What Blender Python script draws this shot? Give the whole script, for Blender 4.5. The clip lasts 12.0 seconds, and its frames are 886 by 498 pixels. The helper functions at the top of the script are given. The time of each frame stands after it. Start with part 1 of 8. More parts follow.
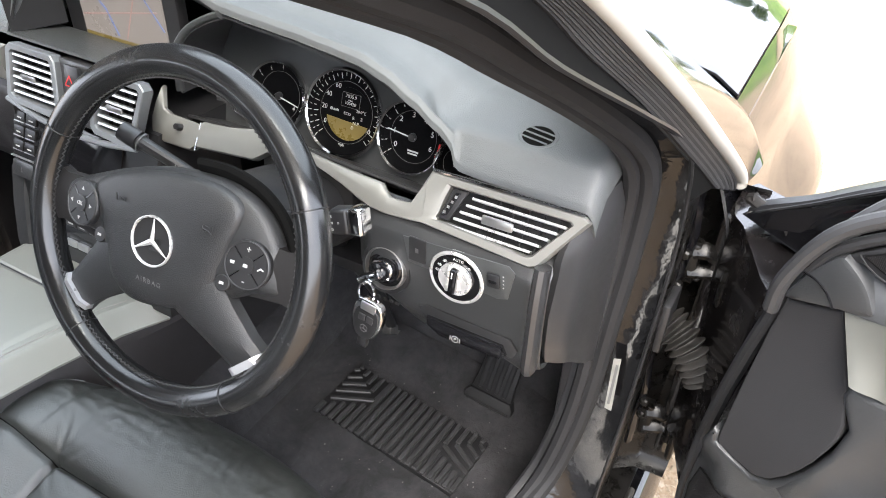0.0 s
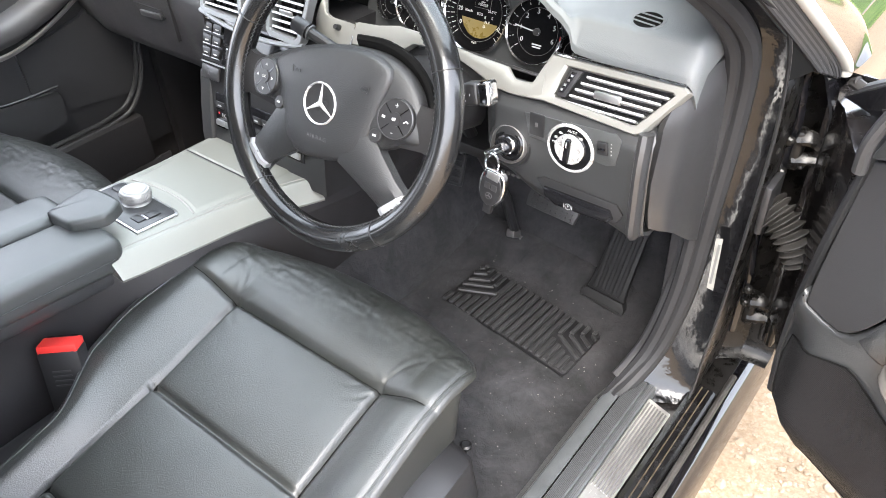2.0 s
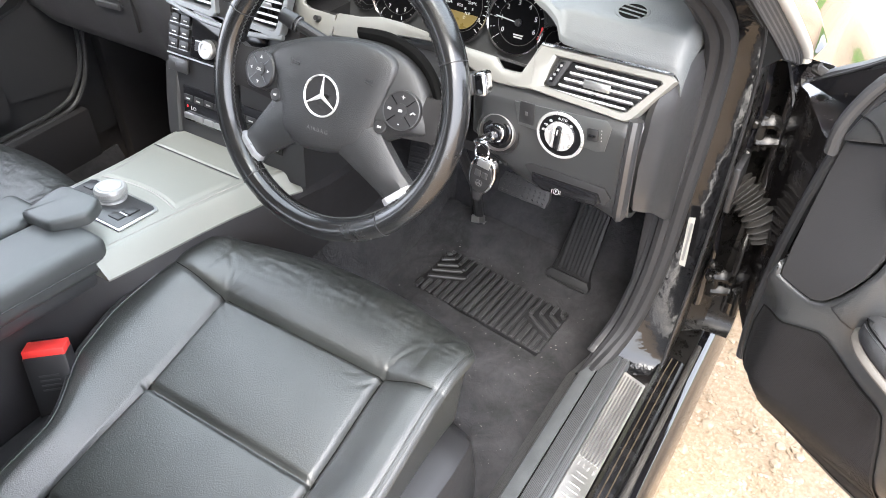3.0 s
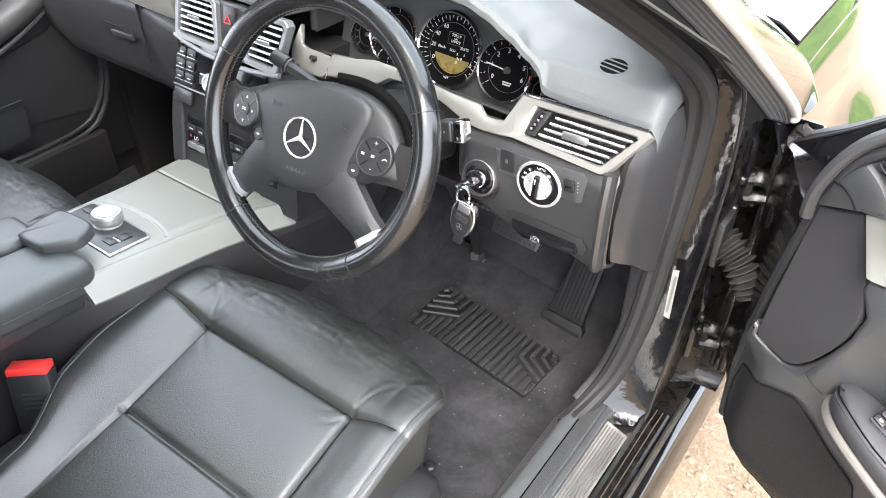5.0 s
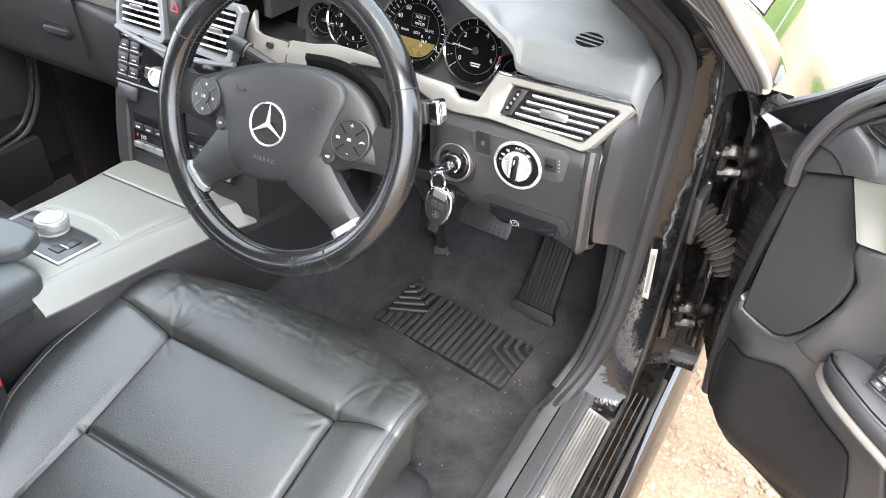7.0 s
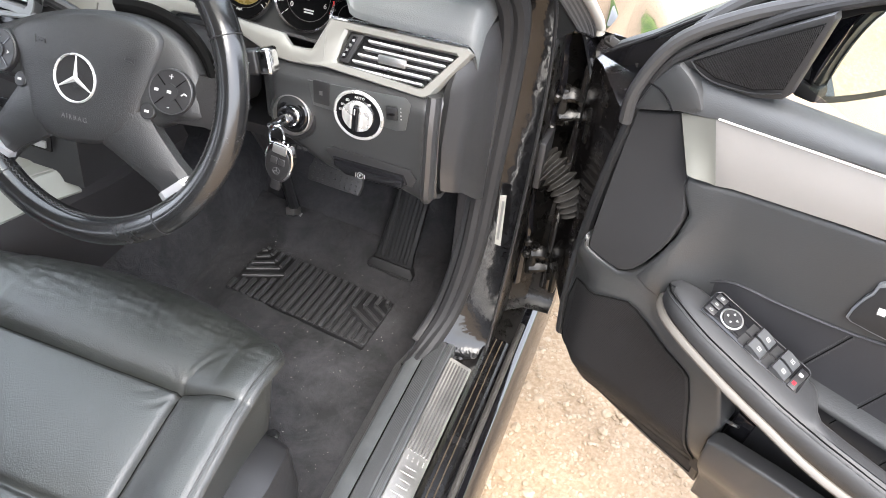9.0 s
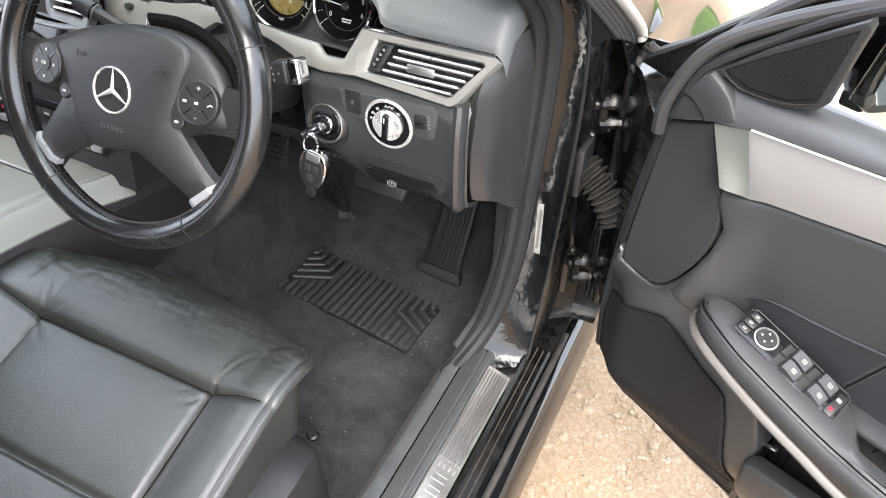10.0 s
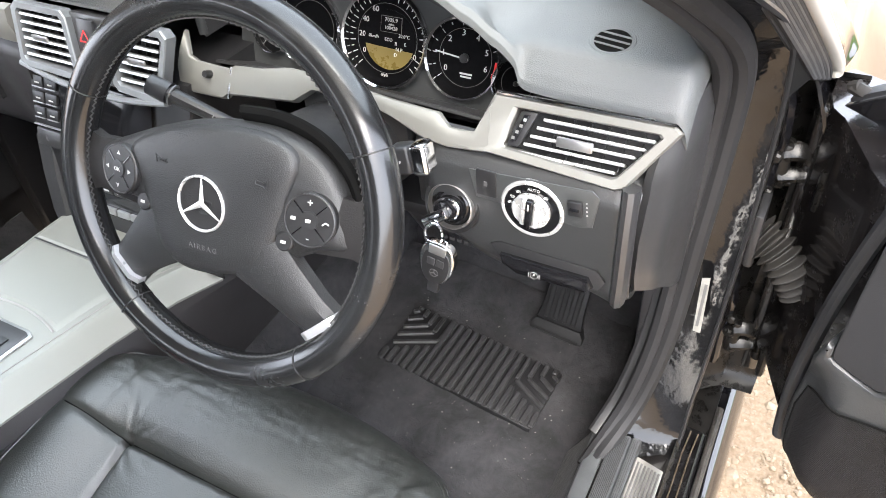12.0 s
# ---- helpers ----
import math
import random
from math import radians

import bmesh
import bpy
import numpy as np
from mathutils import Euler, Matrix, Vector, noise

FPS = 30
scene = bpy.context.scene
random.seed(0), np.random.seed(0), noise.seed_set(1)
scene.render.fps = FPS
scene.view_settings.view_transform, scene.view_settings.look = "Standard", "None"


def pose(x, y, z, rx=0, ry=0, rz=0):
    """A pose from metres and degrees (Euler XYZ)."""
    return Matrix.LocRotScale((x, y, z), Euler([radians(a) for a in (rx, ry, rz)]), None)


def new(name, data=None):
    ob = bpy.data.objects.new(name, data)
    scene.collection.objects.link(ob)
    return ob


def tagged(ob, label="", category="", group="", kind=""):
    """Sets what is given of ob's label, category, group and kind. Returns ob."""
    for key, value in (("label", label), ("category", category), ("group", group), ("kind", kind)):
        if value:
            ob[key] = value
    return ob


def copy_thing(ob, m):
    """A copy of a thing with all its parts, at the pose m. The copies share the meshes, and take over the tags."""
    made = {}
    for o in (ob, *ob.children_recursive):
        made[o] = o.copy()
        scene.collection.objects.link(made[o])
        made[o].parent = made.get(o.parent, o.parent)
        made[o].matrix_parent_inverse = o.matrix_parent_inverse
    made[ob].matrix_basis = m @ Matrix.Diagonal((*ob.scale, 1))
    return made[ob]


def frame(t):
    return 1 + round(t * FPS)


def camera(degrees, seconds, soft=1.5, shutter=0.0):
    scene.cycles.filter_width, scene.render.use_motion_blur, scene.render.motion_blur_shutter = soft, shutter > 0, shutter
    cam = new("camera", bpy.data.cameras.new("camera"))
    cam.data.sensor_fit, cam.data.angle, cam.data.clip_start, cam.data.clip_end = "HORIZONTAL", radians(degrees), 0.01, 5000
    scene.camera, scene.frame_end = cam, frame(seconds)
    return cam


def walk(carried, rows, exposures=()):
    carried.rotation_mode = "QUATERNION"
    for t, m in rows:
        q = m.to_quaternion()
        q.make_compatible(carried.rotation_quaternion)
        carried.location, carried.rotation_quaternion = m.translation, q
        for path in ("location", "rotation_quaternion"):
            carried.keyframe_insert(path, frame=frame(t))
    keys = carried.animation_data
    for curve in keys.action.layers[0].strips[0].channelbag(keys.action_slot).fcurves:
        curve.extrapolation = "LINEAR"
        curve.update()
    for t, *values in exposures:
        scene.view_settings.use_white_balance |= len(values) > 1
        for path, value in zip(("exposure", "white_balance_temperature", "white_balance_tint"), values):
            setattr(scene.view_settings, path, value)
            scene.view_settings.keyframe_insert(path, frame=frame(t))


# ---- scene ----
# x: to the car's right (driver's side), y: ahead, z: up; the ground lies at z = 0
cam = camera(60.5, 12.0, soft=0.9)
METRES, EYE, TILT, LEAN, TURN = 1.47, 1.4013, -36.985, -1.741, 29.515
ROWS = [
    (0.0, 0.0, 0.0, 0.0, -0.0, 0.0, 0.0),
    (0.2, 0.0132, -0.0141, -0.0138, 2.44, -0.82, -1.73),
    (0.3, 0.0391, -0.0247, -0.0317, 5.2, -0.66, -2.84),
    (0.5, 0.0712, -0.0474, -0.0671, 9.53, -1.37, -4.14),
    (0.8, 0.0964, -0.0755, -0.0956, 14.7, -2.05, -5.57),
    (1.0, 0.108, -0.0829, -0.0993, 15.39, -1.96, -5.59),
    (1.3, 0.1103, -0.0824, -0.1042, 15.16, -2.27, -4.64),
    (1.5, 0.0958, -0.0805, -0.109, 14.09, -2.51, -3.93),
    (1.8, 0.058, -0.0812, -0.091, 11.52, -2.52, -2.51),
    (2.0, 0.015, -0.0993, -0.0836, 9.72, -2.66, -1.54),
    (2.3, -0.0288, -0.131, -0.0795, 7.44, -2.87, -0.22),
    (2.5, -0.0407, -0.1325, -0.08, 5.82, -2.91, 0.48),
    (2.8, -0.0474, -0.1284, -0.0789, 4.13, -3.22, 0.6),
    (3.0, -0.0545, -0.1249, -0.0825, 3.53, -3.64, 0.14),
    (3.2, -0.0580, -0.1220, -0.0845, 3.45, -3.95, -0.54),
    (4.8, 0.0205, -0.1268, -0.0700, 7.05, -2.32, -3.38),
    (5.0, 0.0011, -0.1262, -0.0638, 6.28, -1.83, -2.56),
    (5.3, -0.0391, -0.1209, -0.0755, 4.82, -1.57, -1.39),
    (5.5, -0.0554, -0.1132, -0.0827, 3.83, -1.49, -0.7),
    (5.8, -0.0638, -0.1134, -0.0843, 2.62, -1.38, 0.22),
    (6.0, -0.0643, -0.1116, -0.0833, 2.14, -1.3, 0.73),
    (6.3, -0.0591, -0.1203, -0.0739, 1.92, -1.18, 1.09),
    (6.5, -0.0526, -0.116, -0.0723, 2.0, -1.34, 0.84),
    (6.7, -0.0460, -0.1084, -0.0758, 1.95, -1.32, 0.36),
    (8.3, -0.0232, -0.0814, -0.0807, -2.58, -3.06, 0.09),
    (8.5, -0.0288, -0.0866, -0.0776, -4.57, -3.57, 1.27),
    (8.8, -0.0267, -0.0832, -0.0871, -7.31, -4.32, 2.8),
    (9.0, -0.0199, -0.0809, -0.0893, -8.54, -4.62, 3.36),
    (9.3, -0.0227, -0.0827, -0.0882, -7.2, -4.73, 3.52),
    (9.5, -0.0184, -0.0844, -0.088, -5.8, -4.53, 3.29),
    (9.8, 0.0082, -0.0848, -0.0836, -3.67, -4.36, 2.94),
    (10.0, 0.0284, -0.0838, -0.0834, -2.29, -4.34, 2.72),
    (10.3, 0.0673, -0.0756, -0.082, -0.43, -4.5, 2.49),
    (10.5, 0.1005, -0.0583, -0.0787, 0.68, -4.97, 2.52),
    (10.8, 0.1313, -0.0357, -0.0805, 2.27, -5.24, 2.27),
    (11.0, 0.1302, -0.0291, -0.0718, 3.74, -5.14, 1.97),
    (11.3, 0.0905, -0.0223, -0.0544, 5.71, -4.86, 1.36),
    (11.5, 0.0358, -0.0119, -0.0352, 6.39, -4.34, 1.41),
    (11.7, -0.0185, 0.0108, -0.0212, 6.68, -3.14, 1.76),
    (11.8, -0.0317, 0.0248, -0.0052, 6.19, -3.94, 2.57),
    (11.9, -0.0368, 0.0407, -0.0025, 4.59, -4.22, 4.04),
    (12.0, -0.0325, 0.0523, 0.0071, 1.86, -5.48, 5.75),
]
BASE = pose(0.8964, -0.4165, EYE, TILT, LEAN, TURN)
walk(cam, [(t, BASE @ pose(METRES * x, METRES * y, METRES * z, 90 + pitch, roll, yaw)) for t, x, y, z, yaw, pitch, roll in ROWS],
     [(0.0, 2.63), (0.5, 2.65), (1.0, 3.20), (1.5, 3.24), (2.5, 3.12), (5.0, 3.11), (6.5, 3.10), (8.5, 3.11), (9.0, 2.82), (10.0, 2.67), (11.0, 2.80), (11.5, 2.84), (12.0, 3.0)])

# ---- light: a bright, hazy day with a soft sun ----
world = bpy.data.worlds.new("sky")
scene.world = world
world.use_nodes = True
wn = world.node_tree.nodes
sky = wn.new("ShaderNodeTexSky")
sky.sky_type = "NISHITA"
sky.sun_disc = False
SUN_UP, SUN_ROUND = 55.0, 150.0
sky.sun_elevation, sky.sun_rotation = radians(SUN_UP), radians(SUN_ROUND)
sky.dust_density, sky.air_density = 4.0, 1.0
soften = wn.new("ShaderNodeMixRGB")
soften.inputs[0].default_value = 0.75
soften.inputs[2].default_value = (5.14, 5.35, 5.92, 1)
world.node_tree.links.new(sky.outputs[0], soften.inputs[1])
world.node_tree.links.new(soften.outputs[0], wn["Background"].inputs[0])
wn["Background"].inputs[1].default_value = 0.2
sun_lamp = bpy.data.lights.new("sun", "SUN")
sun_lamp.energy, sun_lamp.angle, sun_lamp.color = 1.1, radians(40), (1.0, 0.95, 0.87)
sun_ob = new("sun", sun_lamp)
sun_ob.matrix_world = pose(0, 0, 6, 90 - SUN_UP, 0, 180 - SUN_ROUND)

# ---- materials ----
def surf(name, base, rough=0.5, metal=0.0, grain=0.0, gscale=900.0, vary=0.12, vscale=9.0, coat=0.0, rvary=0.08, cells=False, sheen=0.0, spec=0.5, wrinkle=0.0, wscale=70.0, gdist=0.0006):
    """A procedural surface: colour with slow and fine variation, grain as relief, uneven gloss."""
    m = bpy.data.materials.new(name)
    m.use_nodes = True
    nt = m.node_tree
    b = nt.nodes["Principled BSDF"]
    co = nt.nodes.new("ShaderNodeTexCoord")

    def tex(kind, scale, detail=4.0):
        t = nt.nodes.new(kind)
        t.inputs["Scale"].default_value = scale
        if "Detail" in t.inputs:
            t.inputs["Detail"].default_value = detail
        nt.links.new(co.outputs["Object"], t.inputs["Vector"])
        return t

    slow, fine = tex("ShaderNodeTexNoise", vscale), tex("ShaderNodeTexNoise", vscale * 14)
    add = nt.nodes.new("ShaderNodeMath")
    add.operation = "MULTIPLY_ADD"
    add.inputs[1].default_value = 0.35
    nt.links.new(fine.outputs[0], add.inputs[0])
    nt.links.new(slow.outputs[0], add.inputs[2])
    ramp = nt.nodes.new("ShaderNodeMapRange")
    ramp.inputs[1].default_value, ramp.inputs[2].default_value = 0.4, 0.95
    ramp.inputs[3].default_value, ramp.inputs[4].default_value = 1 - vary, 1 + vary
    nt.links.new(add.outputs[0], ramp.inputs[0])
    mul = nt.nodes.new("ShaderNodeMixRGB")
    mul.blend_type, mul.inputs[0].default_value = "MULTIPLY", 1.0
    mul.inputs[1].default_value = (*base, 1)
    nt.links.new(ramp.outputs[0], mul.inputs[2])
    nt.links.new(mul.outputs[0], b.inputs["Base Color"])
    rr = nt.nodes.new("ShaderNodeMapRange")
    rr.inputs[1].default_value, rr.inputs[2].default_value = 0.4, 0.95
    rr.inputs[3].default_value, rr.inputs[4].default_value = max(0.02, rough - rvary), min(1, rough + rvary)
    nt.links.new(add.outputs[0], rr.inputs[0])
    nt.links.new(rr.outputs[0], b.inputs["Roughness"])
    b.inputs["Metallic"].default_value = metal
    b.inputs["Coat Weight"].default_value = coat
    b.inputs["Coat Roughness"].default_value = 0.04
    b.inputs["Sheen Weight"].default_value = sheen
    b.inputs["Specular IOR Level"].default_value = spec
    if grain:
        g = tex("ShaderNodeTexVoronoi" if cells else "ShaderNodeTexNoise", gscale)
        bump = nt.nodes.new("ShaderNodeBump")
        bump.inputs["Strength"].default_value = grain
        bump.inputs["Distance"].default_value = gdist
        nt.links.new(g.outputs[0], bump.inputs["Height"])
        nt.links.new(bump.outputs[0], b.inputs["Normal"])
        if wrinkle:
            w = tex("ShaderNodeTexNoise", wscale, 5.0)
            w.inputs["Distortion"].default_value = 1.6
            wide = nt.nodes.new("ShaderNodeBump")
            wide.inputs["Strength"].default_value = wrinkle
            wide.inputs["Distance"].default_value = 0.002
            nt.links.new(w.outputs[0], wide.inputs["Height"])
            nt.links.new(wide.outputs[0], bump.inputs["Normal"])
    return m


def glow(name, base, strength):
    m = surf(name, base, 0.3, vary=0.02)
    b = m.node_tree.nodes["Principled BSDF"]
    b.inputs["Emission Color"].default_value = (*base, 1)
    b.inputs["Emission Strength"].default_value = strength
    return m


def glass(name, tint=(0.9, 0.93, 0.92)):
    m = bpy.data.materials.new(name)
    m.use_nodes = True
    nt = m.node_tree
    nt.nodes.remove(nt.nodes["Principled BSDF"])
    tr, gl, mix, fr = (nt.nodes.new("ShaderNode" + k) for k in ("BsdfTransparent", "BsdfGlossy", "MixShader", "Fresnel"))
    tr.inputs[0].default_value = (*tint, 1)
    gl.inputs["Roughness"].default_value = 0.01
    fr.inputs[0].default_value = 1.45
    nt.links.new(fr.outputs[0], mix.inputs[0])
    nt.links.new(tr.outputs[0], mix.inputs[1])
    nt.links.new(gl.outputs[0], mix.inputs[2])
    nt.links.new(mix.outputs[0], nt.nodes["Material Output"].inputs[0])
    return m


LEATHER = surf("black leather", (0.0195, 0.0206, 0.0192), 0.33, spec=0.95, grain=0.36, gscale=620, gdist=0.0007, cells=True, vary=0.3, vscale=9, rvary=0.03, wrinkle=0.2, wscale=150)
RIM_LEATHER = surf("worn steering wheel leather", (0.009, 0.0093, 0.0098), 0.20, grain=0.10, gscale=600, vary=0.25, vscale=16, rvary=0.10, spec=0.7, wrinkle=0.05, wscale=60)
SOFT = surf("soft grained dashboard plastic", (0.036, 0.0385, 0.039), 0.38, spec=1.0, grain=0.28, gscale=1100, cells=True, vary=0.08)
# dash plastic in a paler base: sky light on the top is in its colour
TOPPAD = surf("grained dash plastic lightened for sky light", (0.078, 0.083, 0.084), 0.48, spec=0.8, grain=0.5, gscale=800, cells=True, vary=0.07)
BELTSKIN = surf("grained belt panel skin", (0.042, 0.044, 0.046), 0.46, spec=0.6, grain=0.3, gscale=1000, cells=True, vary=0.08)
HARD = surf("moulded dark grey plastic", (0.025, 0.025, 0.026), 0.38, spec=0.7, grain=0.25, gscale=800, vary=0.1)
PAD = surf("leather-grained door plastic", (0.0235, 0.0245, 0.0255), 0.40, spec=0.7, grain=0.22, gscale=420, gdist=0.0006, cells=True, vary=0.08)
WHEELPAD = surf("dark airbag cover plastic", (0.0165, 0.0170, 0.0178), 0.40, spec=0.6, grain=0.36, gscale=800, cells=True, vary=0.08)
CONSOLEDARK = surf("dull dark console side", (0.020, 0.019, 0.020), 0.5, spec=0.45, grain=0.25, gscale=800, vary=0.1)
ARMLEATHER = surf("smooth grey-black armrest leather", (0.037, 0.0395, 0.0385), 0.42, spec=0.7, grain=0.2, gscale=700, cells=True, vary=0.12, vscale=14)
ARMSKIN = surf("matte grained armrest skin", (0.027, 0.0275, 0.029), 0.52, spec=0.5, grain=0.22, gscale=1000, cells=True, vary=0.10)
LEATHERTRIM = surf("smooth dark leather insert", (0.019, 0.019, 0.021), 0.5, spec=0.4, grain=0.25, gscale=900, vary=0.15)
SWITCHGREY = surf("grey switch plastic", (0.045, 0.047, 0.050), 0.38, vary=0.06)
DARK = surf("black plastic", (0.014, 0.014, 0.015), 0.4, grain=0.15, gscale=900, vary=0.12)
PIANO = surf("gloss black plastic", (0.006, 0.006, 0.007), 0.08, vary=0.1, rvary=0.03)
FLOCK = surf("flocked dark lining", (0.012, 0.012, 0.013), 0.85, grain=0.5, gscale=1200, vary=0.2, sheen=0.03, spec=0.3)
CARPET = surf("black carpet", (0.012, 0.012, 0.0135), 0.95, grain=1.0, gscale=420, sheen=0.06, wrinkle=1.0, wscale=38)
# trodden pile: lighter and darker brushed patches with a ragged edge
_nt = CARPET.node_tree
_tc, _no, _cr = (_nt.nodes.new("ShaderNode" + k) for k in ("TexCoord", "TexNoise", "ValToRGB"))
_no.inputs["Scale"].default_value, _no.inputs["Detail"].default_value = 11, 12
_no.inputs["Roughness"].default_value, _no.inputs["Distortion"].default_value = 0.74, 0.35
_cr.color_ramp.elements[0].position, _cr.color_ramp.elements[1].position = 0.40, 0.70
_cr.color_ramp.elements[0].color, _cr.color_ramp.elements[1].color = (0.0075, 0.0075, 0.0087, 1), (0.036, 0.0355, 0.0395, 1)
_nt.links.new(_tc.outputs["Object"], _no.inputs["Vector"])
_nt.links.new(_no.outputs[0], _cr.inputs[0])
_nt.links.new(_cr.outputs[0], _nt.nodes["Principled BSDF"].inputs["Base Color"])
GRILLE = surf("perforated black mesh", (0.012, 0.0115, 0.012), 0.6, spec=0.3, grain=0.6, gscale=700, vary=0.15)
RUBBER = surf("black rubber", (0.024, 0.024, 0.025), 0.55, grain=0.2, gscale=600, vary=0.2)
SEALRUB = surf("grey weatherstrip rubber", (0.0165, 0.0165, 0.0175), 0.6, grain=0.2, gscale=500, vary=0.15, spec=0.25)
SILLGREY = surf("scuffed grey sill plastic", (0.064, 0.068, 0.071), 0.45, grain=0.4, gscale=500, vary=0.25, vscale=30)
TREAD = surf("brushed tread metal", (0.50, 0.49, 0.47), 0.36, metal=0.9, vary=0.10, vscale=25)
RIBMETAL = surf("dull tread ribs", (0.20, 0.195, 0.19), 0.42, metal=0.8, vary=0.15, vscale=25)
GRITRUB = surf("gritty dusty rubber", (0.022, 0.020, 0.018), 0.7, grain=1.0, gscale=260, gdist=0.002, vary=0.8, vscale=45)
BELLOWS = surf("dusty rubber bellows", (0.017, 0.0155, 0.014), 0.6, spec=0.3, grain=0.2, gscale=300, vary=0.6, vscale=30)
PAINT = surf("gloss black car paint", (0.004, 0.004, 0.005), 0.09, coat=0.4, vary=0.3, vscale=20, rvary=0.05)
PILLARPAINT = surf("dusty scuffed gloss black pillar paint", (0.004, 0.004, 0.0045), 0.11, grain=0.5, gscale=17, gdist=0.006, vary=0.6, vscale=40, rvary=0.07)
DUSTPAINT = surf("dusty black door jamb paint", (0.008, 0.007, 0.007), 0.22, coat=0.6, vary=0.6, vscale=24, rvary=0.14)
SILLPAINT = surf("scuffed black sill paint", (0.005, 0.0048, 0.005), 0.24, spec=0.22, vary=0.6, vscale=30, rvary=0.12, grain=0.15, gscale=120)
LABEL = surf("yellowed paper label", (0.20, 0.195, 0.18), 0.6, vary=0.25, vscale=60)
SATIN = surf("satin chrome", (0.62, 0.62, 0.62), 0.3, metal=0.6, vary=0.03)
CONSOLE_SILVER = surf("satin silver console finish", (0.212, 0.211, 0.188), 0.46, metal=0.35, vary=0.03, rvary=0.04)
SILVER = surf("satin silver trim", (0.182, 0.179, 0.164), 0.48, metal=0.35, vary=0.03, rvary=0.04)
VENTSATIN = surf("blue-grey satin vent surround", (0.19, 0.20, 0.21), 0.40, metal=0.5, vary=0.04)
KNOB = surf("satin silver knob", (0.30, 0.30, 0.29), 0.34, metal=0.4, vary=0.05)
ALU = surf("brushed aluminium", (0.46, 0.46, 0.46), 0.36, metal=0.9, vary=0.06, vscale=20)
DULLSTRIP = surf("dull pale rail", (0.26, 0.245, 0.225), 0.5, metal=0.2, vary=0.05)
BRONZE = surf("dusty bronze line", (0.055, 0.040, 0.026), 0.5, metal=0.2, vary=0.2)
JAMBMETAL = surf("dusty black jamb metal", (0.006, 0.0056, 0.0052), 0.30, spec=0.3, grain=0.2, gscale=200, vary=0.7, vscale=50, rvary=0.14)
RAIL = surf("dull bronze-grey rail", (0.095, 0.087, 0.077), 0.5, metal=0.2, vary=0.05)
CHROME = surf("chrome", (0.70, 0.70, 0.71), 0.12, metal=1.0, vary=0.03)
CREAM = surf("pale door strip", (0.222, 0.212, 0.203), 0.45, metal=0.2, vary=0.04)
STRIPCREAM = surf("pale windscreen strip", (0.36, 0.345, 0.31), 0.45, vary=0.06)
# darker copy of the pale strip: shade where the trim curves away
TRIMSHADE = surf("pale door strip with painted shade", (0.112, 0.114, 0.102), 0.5, metal=0.2, vary=0.04)
SPOKESILVER = surf("satin silver plastic", (0.40, 0.41, 0.43), 0.30, metal=0.4, vary=0.03)
STEEL = surf("dull steel", (0.35, 0.34, 0.33), 0.4, metal=0.9, vary=0.25, vscale=30)
PRINT = surf("white print", (0.42, 0.42, 0.41), 0.5, vary=0.03)
GREYPRINT = surf("grey print", (0.08, 0.08, 0.08), 0.5, vary=0.03)
RIBRUB = surf("scuffed ribbed rubber", (0.025, 0.025, 0.0265), 0.55, spec=0.45, grain=0.4, gscale=500, vary=0.5, vscale=60)
PADRUB = surf("black moulded rubber", (0.010, 0.010, 0.011), 0.55, spec=0.35, grain=0.3, gscale=500, vary=0.3, vscale=40)
GRITDUST = surf("pale grit", (0.17, 0.165, 0.155), 0.8, vary=0.3)
STITCH = surf("grey stitching", (0.032, 0.032, 0.033), 0.7, vary=0.2)
REDPRINT = surf("red print", (0.55, 0.02, 0.02), 0.4, vary=0.05)
REDPLASTIC = surf("red plastic", (0.62, 0.035, 0.03), 0.4, vary=0.08)
DIAL = surf("black dial face", (0.003, 0.003, 0.0035), 0.6, vary=0.05, spec=0.03)
# near-black without gloss, so covered gaps and hollows look shaded by colour
BLACKGAP = surf("dull black for seams and painted gap shade", (0.005, 0.005, 0.005), 0.85, vary=0.2, spec=0.05)
DOORGREY = surf("grained door lining", (0.040, 0.039, 0.040), 0.46, spec=0.7, grain=0.3, gscale=700, vary=0.12)
DIALRING = surf("charcoal cluster panel", (0.035, 0.037, 0.038), 0.45, grain=0.2, gscale=900, vary=0.06)
AMBER = glow("amber display", (0.11, 0.082, 0.025), 0.05)
SCREEN = glow("lit map screen", (0.050, 0.044, 0.040), 0.9)
ROUTE = glow("map route line", (0.035, 0.045, 0.085), 0.8)
ROADS = glow("map roads", (0.075, 0.048, 0.043), 0.8)
REDLAMP = glow("red lamp", (0.5, 0.012, 0.02), 0.25)
WHITEPLASTIC = surf("off-white plastic", (0.6, 0.59, 0.55), 0.5, vary=0.1)
CLEAR = glass("clear glass")
TINTED = glass("lightly tinted side glass", (0.86, 0.90, 0.86))
MIRROR = surf("mirror", (0.9, 0.9, 0.9), 0.02, metal=1.0, vary=0.0, rvary=0.0)
ROOFCLOTH = surf("grey headlining", (0.35, 0.35, 0.34), 0.9, grain=0.4, gscale=500, vary=0.05)


# ---- shapes ----
V = Vector
BACK = {}


def thing(name, label, category, base=(0, 0, 0), m=None, group="", kind=""):
    """An Empty that parents the parts of one thing: at its base, or with a frame m of its own in which the parts are built."""
    ob = new(name)
    ob.empty_display_size = 0.05
    if m is None:
        ob.location = base
        BACK[ob.name] = Matrix.Translation(-V(base))
    else:
        ob.matrix_basis = m
    return tagged(ob, label, category, group, kind)


